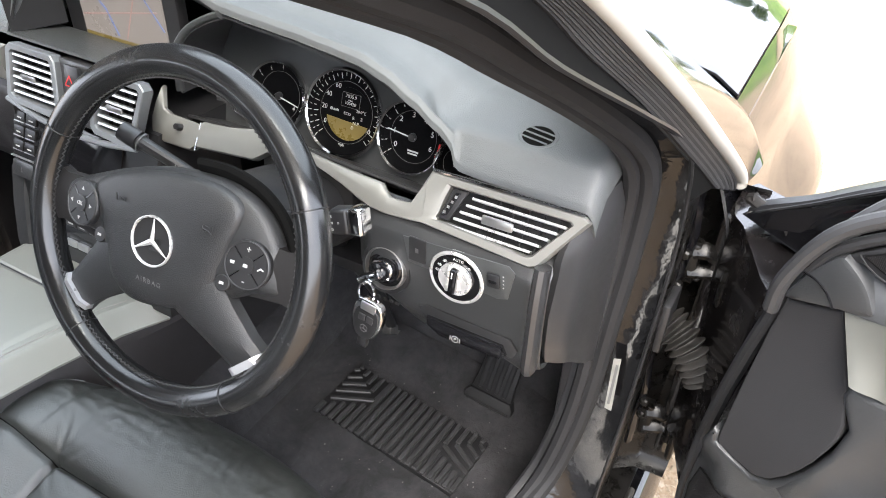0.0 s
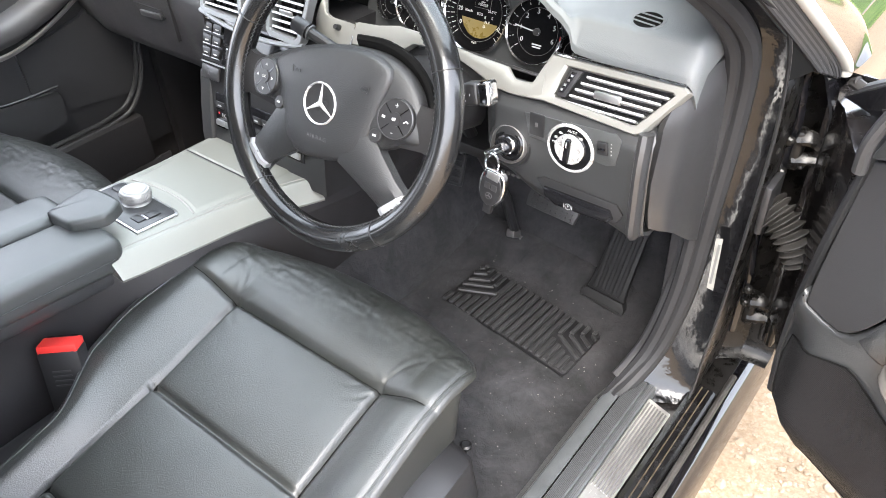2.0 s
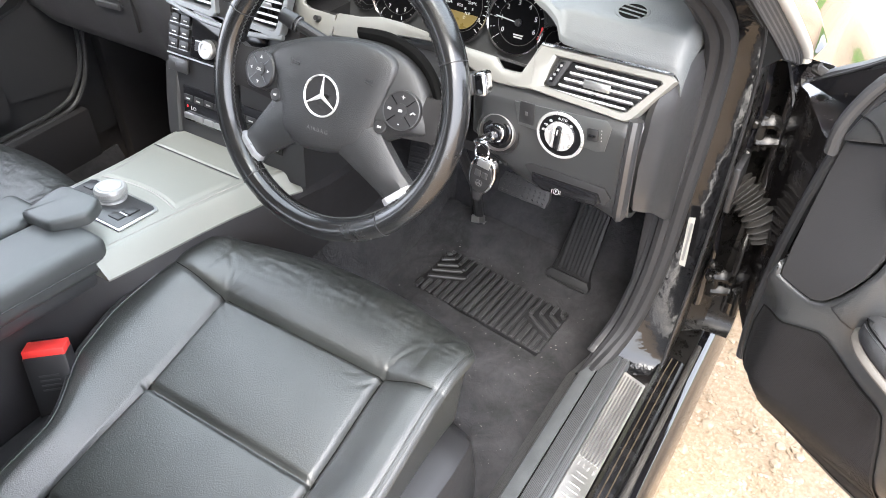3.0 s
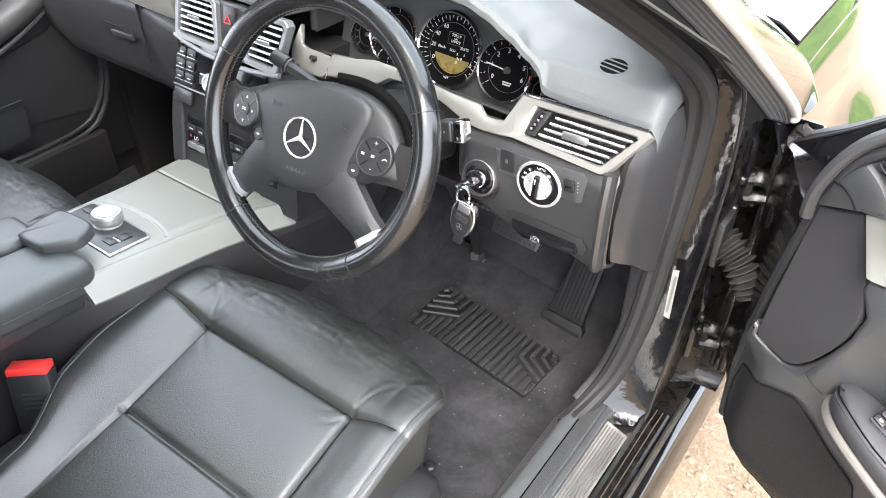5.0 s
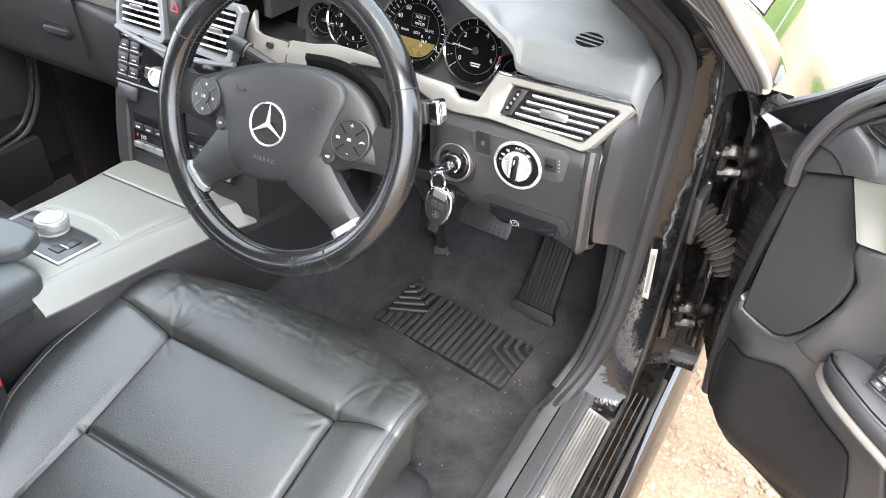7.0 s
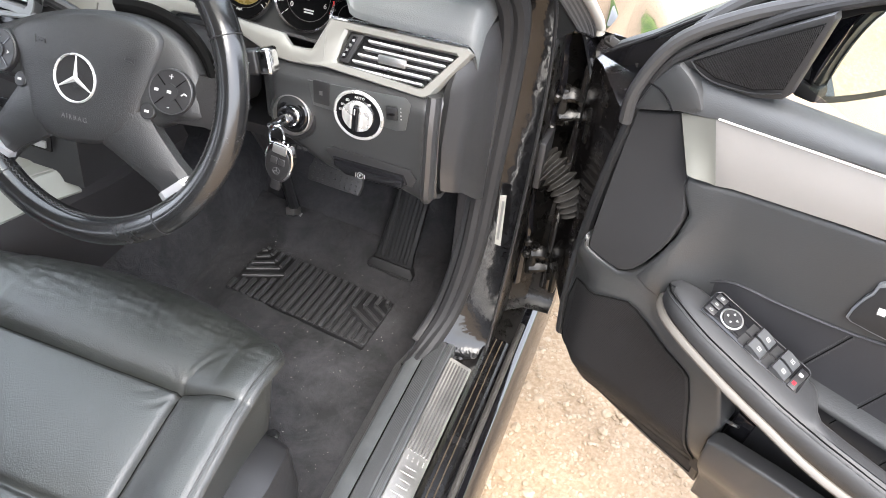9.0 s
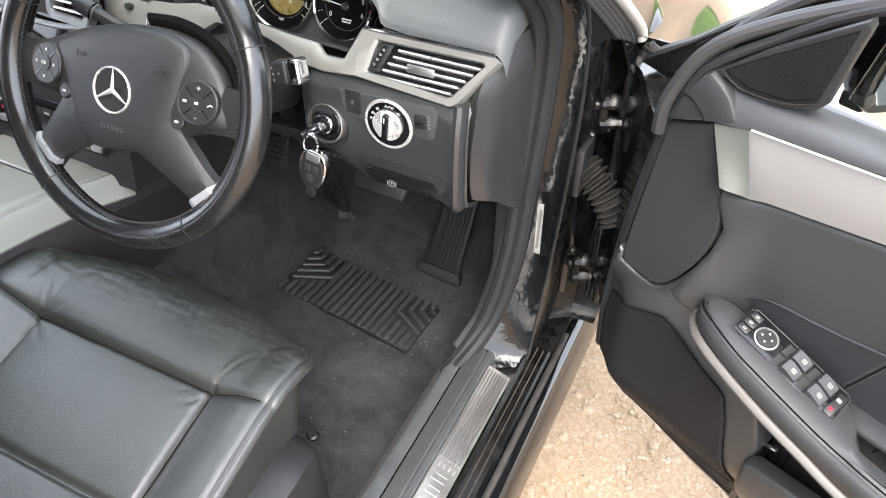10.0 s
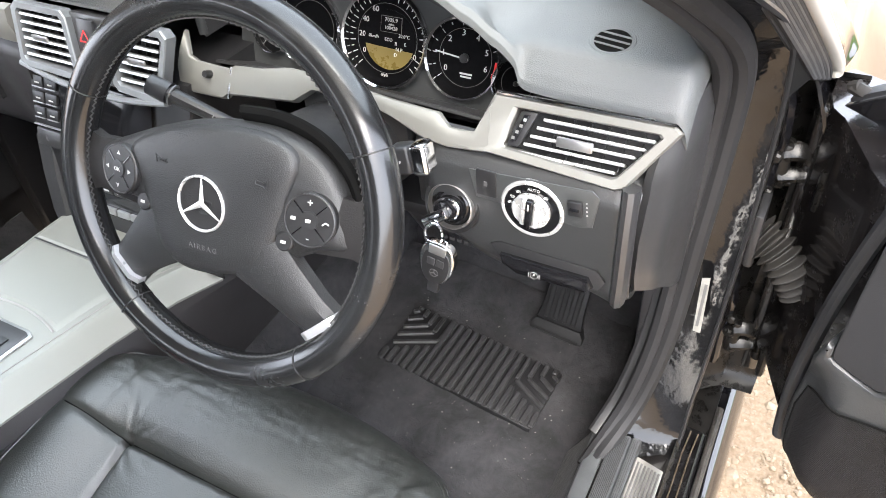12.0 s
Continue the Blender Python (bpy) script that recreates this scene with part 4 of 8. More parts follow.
# silver band under the instruments, arching over the column
TB = VT
band_top = [(-0.418, 0.006), (-0.408, -0.022), (-0.395, -0.027), (-0.345, -0.029), (-0.338, -0.024), (-0.30, -0.0215), (-0.262, -0.014), (-0.22, -0.015), (-0.17, -0.020), (-0.12, -0.025), (-0.066, -0.028), (-0.060, -0.034), (-0.052, -0.041), (-0.024, -0.041), (-0.010, -0.004)]
band_low = [(-0.425, -0.040), (-0.418, -0.062), (-0.40, -0.066), (-0.352, -0.066), (-0.345, -0.060), (-0.300, -0.056), (-0.250, -0.052), (-0.228, -0.034), (-0.17, -0.030), (-0.12, -0.0445), (-0.09, -0.056), (-0.075, -0.060), (-0.052, -0.062), (-0.02, -0.060), (-0.004, -0.058)]
part("trim_band", moved(loft([[(x, y, 0.0), (x, y, 0.006), (lerp(x, u, 0.08), lerp(y, w, 0.08), 0.008), (lerp(x, u, 0.5), lerp(y, w, 0.5), 0.009), (lerp(x, u, 0.94), lerp(y, w, 0.94), 0.007), (u, w, 0.004), (u, w, -0.006)] for (x, y), (u, w) in zip(band_top, band_low)]), TB), SILVER, dash, "satin silver trim band", angle=45)
part("trim_joint", moved(box(-0.3425, -0.3405, -0.064, -0.026, 0.006, 0.0085), TB), CHROME, dash)
part("trim_pin", moved(lathe([(0.0, 0.010), (0.004, 0.010), (0.005, 0.0), (0.003, -0.004)], 12), TB @ pose(-0.372, -0.040, 0.008)), DARK, dash)
part("column_gap", box(0.29, 0.43, 0.215, 0.24, 0.85, 0.915, 0.004), DARK, dash)

# instrument cluster
cluster = thing("instrument_cluster", "round dials with chrome rims under the dash hood", "instrument panel", base=(0.35, 0.30, 0.9))
CL = axes((0.348, 0.316, 0.934), (1, 0, 0), (0, 0.34, 1))
part("back_panel", moved(prism([(-0.225, -0.075), (0.200, -0.075), (0.200, 0.020), (0.155, 0.055), (0.105, 0.078), (0.04, 0.092), (-0.06, 0.10), (-0.20, 0.105), (-0.225, 0.08)], 0.014), CL @ pose(0, 0, -0.02)), DIALRING, cluster)
part("apron", sheet(lambda u, v: (lerp(0.135, 0.545, u), lerp(0.245, 0.312, v), lerp(0.918 - 0.010 * abs(2 * u - 1), 0.872, v)), 12, 4, 0.004), HARD, cluster, "dark grey apron below the dials")
part("hood_lining", sheet(lambda u, v: (lerp(0.135, 0.55, u), lerp(0.262, 0.36, v), lerp(table([(a, c) for a, b, c in EDGE], lerp(0.135, 0.55, u)) - 0.004, 1.0, v)), 24, 3, 0.003), DARK, cluster)


def dial(x, y, r, name, label, ticks, a0, a1, needle, numbers, rough_scale=1.0):
    m = CL @ pose(x, y, 0)
    d = part(name, moved(lathe([(r * 1.0, -0.008), (r * 1.07, 0.004), (r * 1.03, 0.009), (r * 0.985, 0.007), (r * 0.96, -0.004)], 48), m), CHROME, cluster, label)
    part("dial_face", moved(lathe([(0.0, -0.0035), (r * 0.965, -0.0035), (r * 0.965, -0.006)], 40), m), DIAL, d)
    part("scale_ring", moved(tube([(r * 0.735 * math.cos(i * 0.1309), r * 0.735 * math.sin(i * 0.1309), -0.0033) for i in range(48)], 0.0003, 4, True), m), GREYPRINT, d)
    bms = []
    for k in range(ticks):
        a = radians(lerp(a0, a1, k / (ticks - 1)))
        big = k % 2 == 0
        bms.append(moved(box(r * (0.80 if big else 0.86), r * 0.93, -r * 0.008, r * 0.008, 0, 0.0003), m @ pose(0, 0, -0.0032, 0, 0, math.degrees(a))))
    part("dial_scale", join(*bms), PRINT, d)
    if needle is not None:
        part("needle", moved(box(-r * 0.12, r * 0.80, -r * 0.016, r * 0.016, 0, 0.001), m @ pose(0, 0, 0.001, 0, 0, needle)), PRINT, d)
        part("needle_hub", moved(lathe([(r * 0.12, -0.003), (r * 0.11, 0.002), (0.0, 0.0025)], 20), m), DARK, d)
    for body, a, rad in numbers:
        words(body, r * 0.22 * rough_scale, m @ pose(math.cos(radians(a)) * r * rad, math.sin(radians(a)) * r * rad, -0.003), PRINT, d, "numeral")
    return d


speed = dial(0.0, 0.004, 0.056, "speed_dial", "speedometer with an amber display", 33, 222, -42, None, [("20", 178, 0.62), ("40", 148, 0.64), ("60", 118, 0.66), ("160", -25, 0.68), ("0", 210, 0.64)], 0.75)
SM = CL @ pose(0.0, 0.004, -0.0028)
part("display", moved(lathe([(0.0, 0.0), (0.036, 0.0), (0.036, -0.001)], 40), SM @ pose(0.004, -0.002, 0)), DIAL, speed, "round display")
disp = [(0.034 * math.cos(radians(a)), 0.034 * math.sin(radians(a))) for a in range(-168, -11, 8)]
part("amber_field", moved(prism(disp, 0.0002), SM @ pose(0.004, -0.002, 0.0003)), AMBER, speed, "amber lit lower display")
part("trip_frame", moved(prism([(-0.013, 0.010), (0.016, 0.010), (0.016, 0.029), (-0.013, 0.029)], 0.0003), SM @ pose(0.004, -0.002, 0.0002)), GREYPRINT, speed)
part("trip_field", moved(prism([(-0.0124, 0.0106), (0.0154, 0.0106), (0.0154, 0.0284), (-0.0124, 0.0284)], 0.0003), SM @ pose(0.004, -0.002, 0.0005)), DIAL, speed)
for body, x, y, s in (("7035.9", 0.0055, 0.0225, 0.0065), ("miles", 0.0055, 0.0175, 0.0035), ("100428", 0.0055, 0.0132, 0.0060), ("0km/h", -0.018, 0.001, 0.0055), ("ECO", 0.003, -0.0005, 0.0055), ("20.0°C", 0.024, 0.006, 0.0055), ("R", 0.0135, -0.004, 0.006), ("N P", 0.018, -0.0105, 0.006), ("D", 0.0135, -0.017, 0.006), ("E", 0.026, -0.003, 0.0055), ("mph", 0.0, -0.043, 0.0055)):
    words(body, s, SM @ pose(x, y, 0.0009), PRINT, speed, "reading")
tach = dial(0.105, -0.001, 0.0455, "rev_counter", "rev counter with its needle at idle", 13, 218, -20, 174, [("0", 212, 0.62), ("1", 176, 0.62), ("2", 138, 0.62), ("3", 98, 0.62), ("4", 60, 0.62), ("5", 20, 0.62), ("6", -18, 0.62)])
part("red_zone", moved(prism([(0.038 * math.cos(radians(a)), 0.038 * math.sin(radians(a))) for a in (-26, -18, -8, 2)] + [(0.0435 * math.cos(radians(a)), 0.0435 * math.sin(radians(a))) for a in (2, -8, -18, -26)], 0.0003), CL @ pose(0.105, -0.001, -0.003)), REDPRINT, tach)
part("small_writing", moved(box(-0.008, 0.008, -0.001, 0.001, 0, 0.0002), CL @ pose(0.108, -0.019, -0.003)), PRINT, tach)
part("small_writing", moved(box(-0.007, 0.007, -0.001, 0.001, 0, 0.0002), CL @ pose(0.108, -0.0225, -0.003)), PRINT, tach)
dial(-0.110, 0.0, 0.0455, "clock_dial", "round clock dial", 13, 90, -270 + 30, -12, [("9", 178, 0.62), ("8", 208, 0.62), ("7", 238, 0.62), ("6", 270, 0.62), ("5", 302, 0.62), ("4", 334, 0.62)], 0.9)
dial(-0.168, -0.012, 0.026, "temperature_gauge", "small temperature gauge", 7, 225, 80, -5, [])
dial(0.172, -0.018, 0.026, "fuel_gauge", "small fuel gauge", 7, 100, -45, 40, [])
HOODEND = spline([(0.116, 0.256, 0.935), (0.119, 0.254, 0.965), (0.126, 0.251, 0.988), (0.140, 0.247, 1.012), (0.163, 0.249, 1.036), (0.190, 0.253, 1.052), (0.210, 0.256, 1.060)], 5)
part("hood_end", sweep(HOODEND, ring_of(0.004, 10, 0.006)), SOFT, cluster, "rounded end of the dash hood")
part("hood_wall", sheet(lambda u, v: HOODEND[int(round(u * (len(HOODEND) - 1)))] + V((0.004 * v, 0.09 * v, -0.004)), len(HOODEND) - 1, 4, 0.003), HARD, cluster)
part("panel_button", moved(prism([(-0.02, -0.006), (0.02, -0.006), (0.017, 0.008), (-0.017, 0.008)], 0.006, 0.002), CL @ pose(-0.072, 0.082, 0.002)), DARK, cluster)

# centre: vents, radio, climate, screen
def centre_vent(x0, x1, z0, z1, skew):
    m = axes((x0, 0.152, z0), (1, 0, 0), (0, 0.28, 1))
    w, h = x1 - x0, z1 - z0
    o = [(0, 0.008), (0.008, 0), (w - 0.008 - skew, -0.004), (w - skew, 0.004), (w, h - 0.008), (w - 0.008, h), (0.008, h), (0, h - 0.008)]
    i = [(0.009, 0.014), (0.013, 0.010), (w - 0.016 - skew, 0.007), (w - 0.011 - skew, 0.011), (w - 0.010, h - 0.014), (w - 0.014, h - 0.010), (0.013, h - 0.010), (0.009, h - 0.014)]
    vt = part("centre_vent", moved(prism(i, 0.002), m @ pose(0, 0, -0.02)), DARK, dash, "centre air vent with silver slats and chrome surround")
    part("vent_surround", moved(frame_between(o, i, 0.006, 0.002), m), VENTSATIN, vt)
    for k in range(6):
        y = 0.016 + k * (h - 0.03) / 5.2
        part("slat", moved(box(0.011, w - 0.012 - skew * (1 - k / 6), -0.0019, 0.0019, -0.009, 0.003, 0.0006, 1), m @ pose(0, y, 0, -14)), ALU, vt)
    for k in range(5):
        part("fin", moved(box(-0.0006, 0.0006, 0.012, h - 0.012, -0.016, -0.010), m @ pose(0.018 + k * (w - 0.04) / 4, 0, 0)), DARK, vt)
    part("vent_tab", moved(box(-0.014, 0.014, -0.004, 0.004, 0, 0.004, 0.0015), m @ pose(w * 0.45, h * 0.5, 0.002, 20)), ALU, vt)


centre_vent(-0.115, -0.015, 0.902, 0.985, -0.010)
centre_vent(0.052, 0.150, 0.898, 0.985, 0.018)
stack = thing("centre_stack", "black radio and climate panel with silver edged buttons", "radio", base=(-0.02, 0.15, 0.63))
part("stack_body", loft([[(x0, 0.182, 0.905), (x0 + 0.002, 0.178, 0.897), (x0 + 0.006, 0.1445, 0.80), (x0 + 0.022, 0.126, 0.70), (x0 + 0.026, 0.116, 0.645), (x0 + 0.026, 0.30, 0.62), (x0, 0.32, 0.90)] for x0 in (-0.152, -0.145, 0.135, 0.142)]), DARK, stack)
part("vent_bridge", moved(box(-0.02, 0.056, 0.0, 0.085, -0.02, 0.001, 0.003), axes((0, 0.156, 0.897), (1, 0, 0), (0, 0.28, 1))), HARD, stack)
hz = part("hazard_button", moved(box(-0.014, 0.014, -0.026, 0.026, 0, 0.006, 0.002), axes((0.018, 0.166, 0.952), (1, 0, 0), (0, 0.28, 1))), DARK, stack, "hazard warning button")
HZ = axes((0.018, 0.1595, 0.958), (1, 0, 0), (0, 0.28, 1))
part("warning_triangle", moved(join(*[moved(box(-0.0078, 0.0078, -0.0009, 0.0009, 0, 0.0004), HZ @ pose(0, 0, 0, 0, 0, a) @ pose(0, -0.0045, 0)) for a in (0, 120, 240)]), Matrix.Identity(4)), REDPRINT, hz)
part("chrome_bow", sweep(spline([(-0.118, 0.150, 0.905), (-0.06, 0.147, 0.893), (0.0, 0.145, 0.889), (0.07, 0.146, 0.890), (0.135, 0.150, 0.898)], 5), ring_of(0.0045, 8)), VENTSATIN, stack, "satin bow under the vents")
RD = axes((-0.142, 0.1430, 0.808), (1, 0, 0), (0, 0.40, 1))
radio = part("radio_face", moved(box(0.055, 0.225, 0.005, 0.098, 0, 0.0025, 0.001), RD), PIANO, stack, "gloss black radio face")
for i in range(4):
    for j in range(2):
        b = part("button", moved(box(j * 0.0255, j * 0.0255 + 0.0225, 0, 0.0155, 0, 0.0045, 0.0012), RD @ pose(0.003, 0.012 + i * 0.0215, 0)), DARK, stack)
        part("button_edge", moved(box(j * 0.0255 + 0.001, j * 0.0255 + 0.0215, -0.0008, 0.0008, 0.002, 0.005), RD @ pose(0.003, 0.012 + i * 0.0215, 0)), ALU, b)
        part("button_mark", moved(box(j * 0.0255 + 0.007, j * 0.0255 + 0.016, 0.005, 0.007, 0.0045, 0.0048), RD @ pose(0.003, 0.012 + i * 0.0215, 0)), PRINT, b)
rk = part("radio_knob", moved(lathe([(0.0165, 0), (0.0165, 0.008), (0.0145, 0.011), (0.0105, 0.011), (0.0105, 0.009), (0, 0.009)], 28), RD @ pose(0.098, 0.026, 0.002)), ALU, stack, "round silver control ring")
words("OK", 0.006, RD @ pose(0.098, 0.026, 0.0115), PRINT, rk)
part("radio_key", moved(box(0.067, 0.083, 0.018, 0.036, 0.002, 0.005, 0.001), RD), ALU, stack)
part("radio_key_face", moved(box(0.0685, 0.0815, 0.0195, 0.0345, 0.005, 0.0056), RD), DARK, stack)
part("seat_heater_button", moved(box(0.003, 0.05, -0.028, -0.004, -0.002, 0.003, 0.001), RD), HARD, stack)
part("heater_mark", moved(join(box(0.022, 0.0228, -0.020, -0.013, 0.003, 0.0034), box(0.0228, 0.026, -0.020, -0.0192, 0.003, 0.0034)), RD), GREYPRINT, stack)
part("bright_line", moved(box(0.0, 0.24, 0.000, 0.0022, 0.001, 0.004), RD), ALU, stack)
CM = axes((-0.108, 0.121, 0.698), (1, 0, 0), (0, 0.22, 1))
clim = part("climate_panel", moved(box(-0.002, 0.23, -0.004, 0.062, 0, 0.003, 0.001), CM), PIANO, stack, "gloss black climate panel")
for k in range(9):
    b = part("button", moved(box(k * 0.025, k * 0.025 + 0.0225, 0.034, 0.046, 0.002, 0.005, 0.001), CM), DARK, clim)
    part("button_mark", moved(box(k * 0.025 + 0.006, k * 0.025 + 0.016, 0.038, 0.0405, 0.005, 0.0053), CM), PRINT, clim)
    part("rocker", moved(box(k * 0.025, k * 0.025 + 0.0225, 0.001, 0.012, 0.002, 0.007, 0.0015), CM), ALU, clim)
words("LO", 0.010, CM @ pose(0.022, 0.022, 0.0034), PRINT, clim)
part("temperature_lamp", moved(box(0.005, 0.008, 0.022, 0.026, 0.003, 0.0034), CM), REDLAMP, clim)
part("stack_foot", loft([[(-0.160, y, z), (-0.156, y - 0.004, z), (-0.130, y - 0.004, z), (-0.126, y, z), (-0.126, 0.22, z), (-0.160, 0.22, z)] for y, z in ((0.113, 0.62), (0.117, 0.67), (0.130, 0.73), (0.146, 0.785))]), HARD, stack)
# screen under its own hood
part("screen_housing", box(-0.10, 0.125, 0.266, 0.285, 0.965, 1.078, 0.004), DARK, stack)
scr = part("screen", box(-0.064, 0.100, 0.2635, 0.268, 0.974, 1.064, 0.001), SCREEN, stack, "lit navigation map screen")
part("map_bar", box(-0.062, 0.098, 0.2630, 0.2640, 0.976, 0.981), AMBER, scr)
for x0, z0, x1, z1, w, mat in ((-0.05, 1.06, -0.01, 1.02, 0.0016, ROUTE), (-0.01, 1.02, 0.005, 0.985, 0.0014, ROUTE), (-0.06, 1.005, 0.09, 1.035, 0.0009, ROADS), (0.02, 0.984, 0.055, 1.06, 0.0009, ROADS), (0.06, 1.062, 0.098, 1.01, 0.0012, ROUTE), (-0.062, 1.04, 0.0, 1.05, 0.0008, ROADS)):
    part("map_road", moved(box(0, math.hypot(x1 - x0, z1 - z0), -0.0004, 0.0004, -w, w), axes((x0, 0.2632, z0), (x1 - x0, 0, z1 - z0), (0, 1, 0))), mat, scr)
part("screen_side", sheet(lambda u, v: (lerp(-0.128, -0.10, v), lerp(0.19, 0.262, v), lerp(0.985, 1.05, u)), 2, 3, 0.003), DARK, stack)
part("screen_shelf", sheet(lambda u, v: (lerp(-0.13, 0.13, u), lerp(0.185, 0.264, v), lerp(0.988, 0.976, v)), 3, 3, 0.004), SOFT, stack)

# passenger side: silver band and glovebox
part("passenger_trim", loft([[(x, y + 0.012, 0.975), (x, y, 0.972), (x, y - 0.004, 0.955), (x, y + 0.002, 0.925), (x, y + 0.012, 0.917), (x, y + 0.03, 0.94)] for x, y in ((-0.725, 0.245), (-0.66, 0.215), (-0.5, 0.185), (-0.3, 0.168), (-0.14, 0.160), (-0.122, 0.162))]), SILVER, dash, "satin silver passenger trim band")


def glove(u, v):
    x = lerp(-0.72, -0.135, u)
    prof = [(0.200, 0.920), (0.184, 0.905), (0.182, 0.87), (0.190, 0.80), (0.205, 0.74), (0.24, 0.715), (0.32, 0.71)]
    i = v * 6
    k = min(int(i), 5)
    y, z = lerp(prof[k][0], prof[k + 1][0], i - k), lerp(prof[k][1], prof[k + 1][1], i - k)
    low = ease(-0.20, -0.15, x) * ease(0.85, 0.74, z)
    return (x, y + 0.03 * ease(-0.55, -0.72, x) - 0.02 * ease(-0.27, -0.15, x), z - 0.09 * low)


part("glovebox", sheet(glove, 30, 18, 0.008), CONSOLEDARK, dash, "dark grey glovebox with a recessed handle", angle=60)
part("glovebox_joint", box(-0.2655, -0.263, 0.178, 0.185, 0.80, 0.915), DARK, dash)
part("glovebox_recess", moved(prism([(-0.045, 0.013), (0.045, 0.010), (0.05, -0.004), (0.04, -0.012), (-0.03, -0.008)], 0.002), axes((-0.345, 0.1838, 0.842), (1, 0, 0.03), (0, -0.1, 1))), DARK, dash)
part("glovebox_handle", moved(box(-0.03, 0.038, -0.006, 0.006, 0, 0.006, 0.002), axes((-0.34, 0.183, 0.838), (1, 0, 0.05), (0, -0.1, 1))), HARD, dash)
part("under_tray", box(-0.70, 0.70, 0.27, 0.60, 0.715, 0.735, 0.004), DARK, dash)

# ---- steering wheel ----
WM = axes((0.360, -0.004, 0.940), (1, 0.0384, 0), (-0.0157, 0.4085, 0.9126))
wheel = thing("steering_wheel", "black leather steering wheel with a grained airbag cover", "steering wheel", m=WM)
R0 = 0.1738
circle = [V((R0 * math.cos(2 * math.pi * i / 120), R0 * math.sin(2 * math.pi * i / 120), 0)) for i in range(120)]
rim = part("rim", sweep(circle, ring_of(0.0165, 16, 0.0182), closed=True, up=(0, 0, 1)), RIM_LEATHER, wheel, "worn black leather rim", angle=80)
for a in (155, 25, -53, -127):
    c = V((R0 * math.cos(radians(a)), R0 * math.sin(radians(a)), 0))
    t = V((-math.sin(radians(a)), math.cos(radians(a)), 0))
    part("rim_joint", tube([c + c.normalized() * u + V((0, 0, w)) for u, w in ring_of(0.0167, 20, 0.0184)], 0.0007, 5, True), DARK, rim)
st = []
for i in range(330):
    a = 2 * math.pi * i / 330
    r = R0 - 0.0162
    z0 = 0.0052 + (0.0016 if i % 2 else -0.0016)
    p, q = V((r * math.cos(a), r * math.sin(a), z0)), V(((r - 0.0006) * math.cos(a + 0.019), (r - 0.0006) * math.sin(a + 0.019), 0.0052 - (0.0016 if i % 2 else -0.0016)))
    st.append(tube([p, q], 0.0007, 4))
part("stitching", join(*st), STITCH, rim)


def puffed(outline, base, top, steps=6, flat=0.75):
    """A cushion-like cover over an outline: rings drawn in and raised towards the middle."""
    cx = sum(p[0] for p in outline) / len(outline)
    cy = sum(p[1] for p in outline) / len(outline)
    rings = [[(x, y, base - 0.016) for x, y in outline]]
    for k in range(steps + 1):
        t = k / steps
        s = 1 - 0.9 * t ** 1.3
        z = base + (top - base) * (1 - (1 - t) ** 2.6)
        rings.append([(cx + (x - cx) * s, cy + (y - cy) * s, z) for x, y in outline])
    return loft(rings)


pad_line = [(p.x, p.y) for p in spline([(x, y, 0) for x, y in ((-0.146, 0.004), (-0.138, 0.022), (-0.108, 0.036), (-0.062, 0.055), (-0.020, 0.067), (0.030, 0.074), (0.070, 0.073), (0.102, 0.062), (0.126, 0.040), (0.140, 0.012), (0.146, -0.014), (0.114, -0.025), (0.088, -0.038), (0.058, -0.056), (0.020, -0.071), (-0.014, -0.077), (-0.040, -0.075), (-0.062, -0.062), (-0.074, -0.040), (-0.100, -0.022), (-0.134, -0.020))], 4, True)]
cover = part("airbag_cover", puffed(pad_line, 0.002, 0.0160, 8), WHEELPAD, wheel, "grained black airbag cover", angle=70)
mid_line = [(p.x, p.y) for p in spline([(x, y, 0) for x, y in ((-0.092, 0.030), (-0.060, 0.0515), (-0.020, 0.064), (0.030, 0.071), (0.068, 0.069), (0.092, 0.055), (0.086, 0.020), (0.076, -0.016), (0.064, -0.044), (0.044, -0.060), (0.018, -0.0690), (-0.014, -0.0745), (-0.038, -0.072), (-0.058, -0.060), (-0.068, -0.038), (-0.080, -0.004))], 4, True)]
part("raised_middle", puffed(mid_line, 0.0125, 0.0232, 8), WHEELPAD, cover, angle=70)
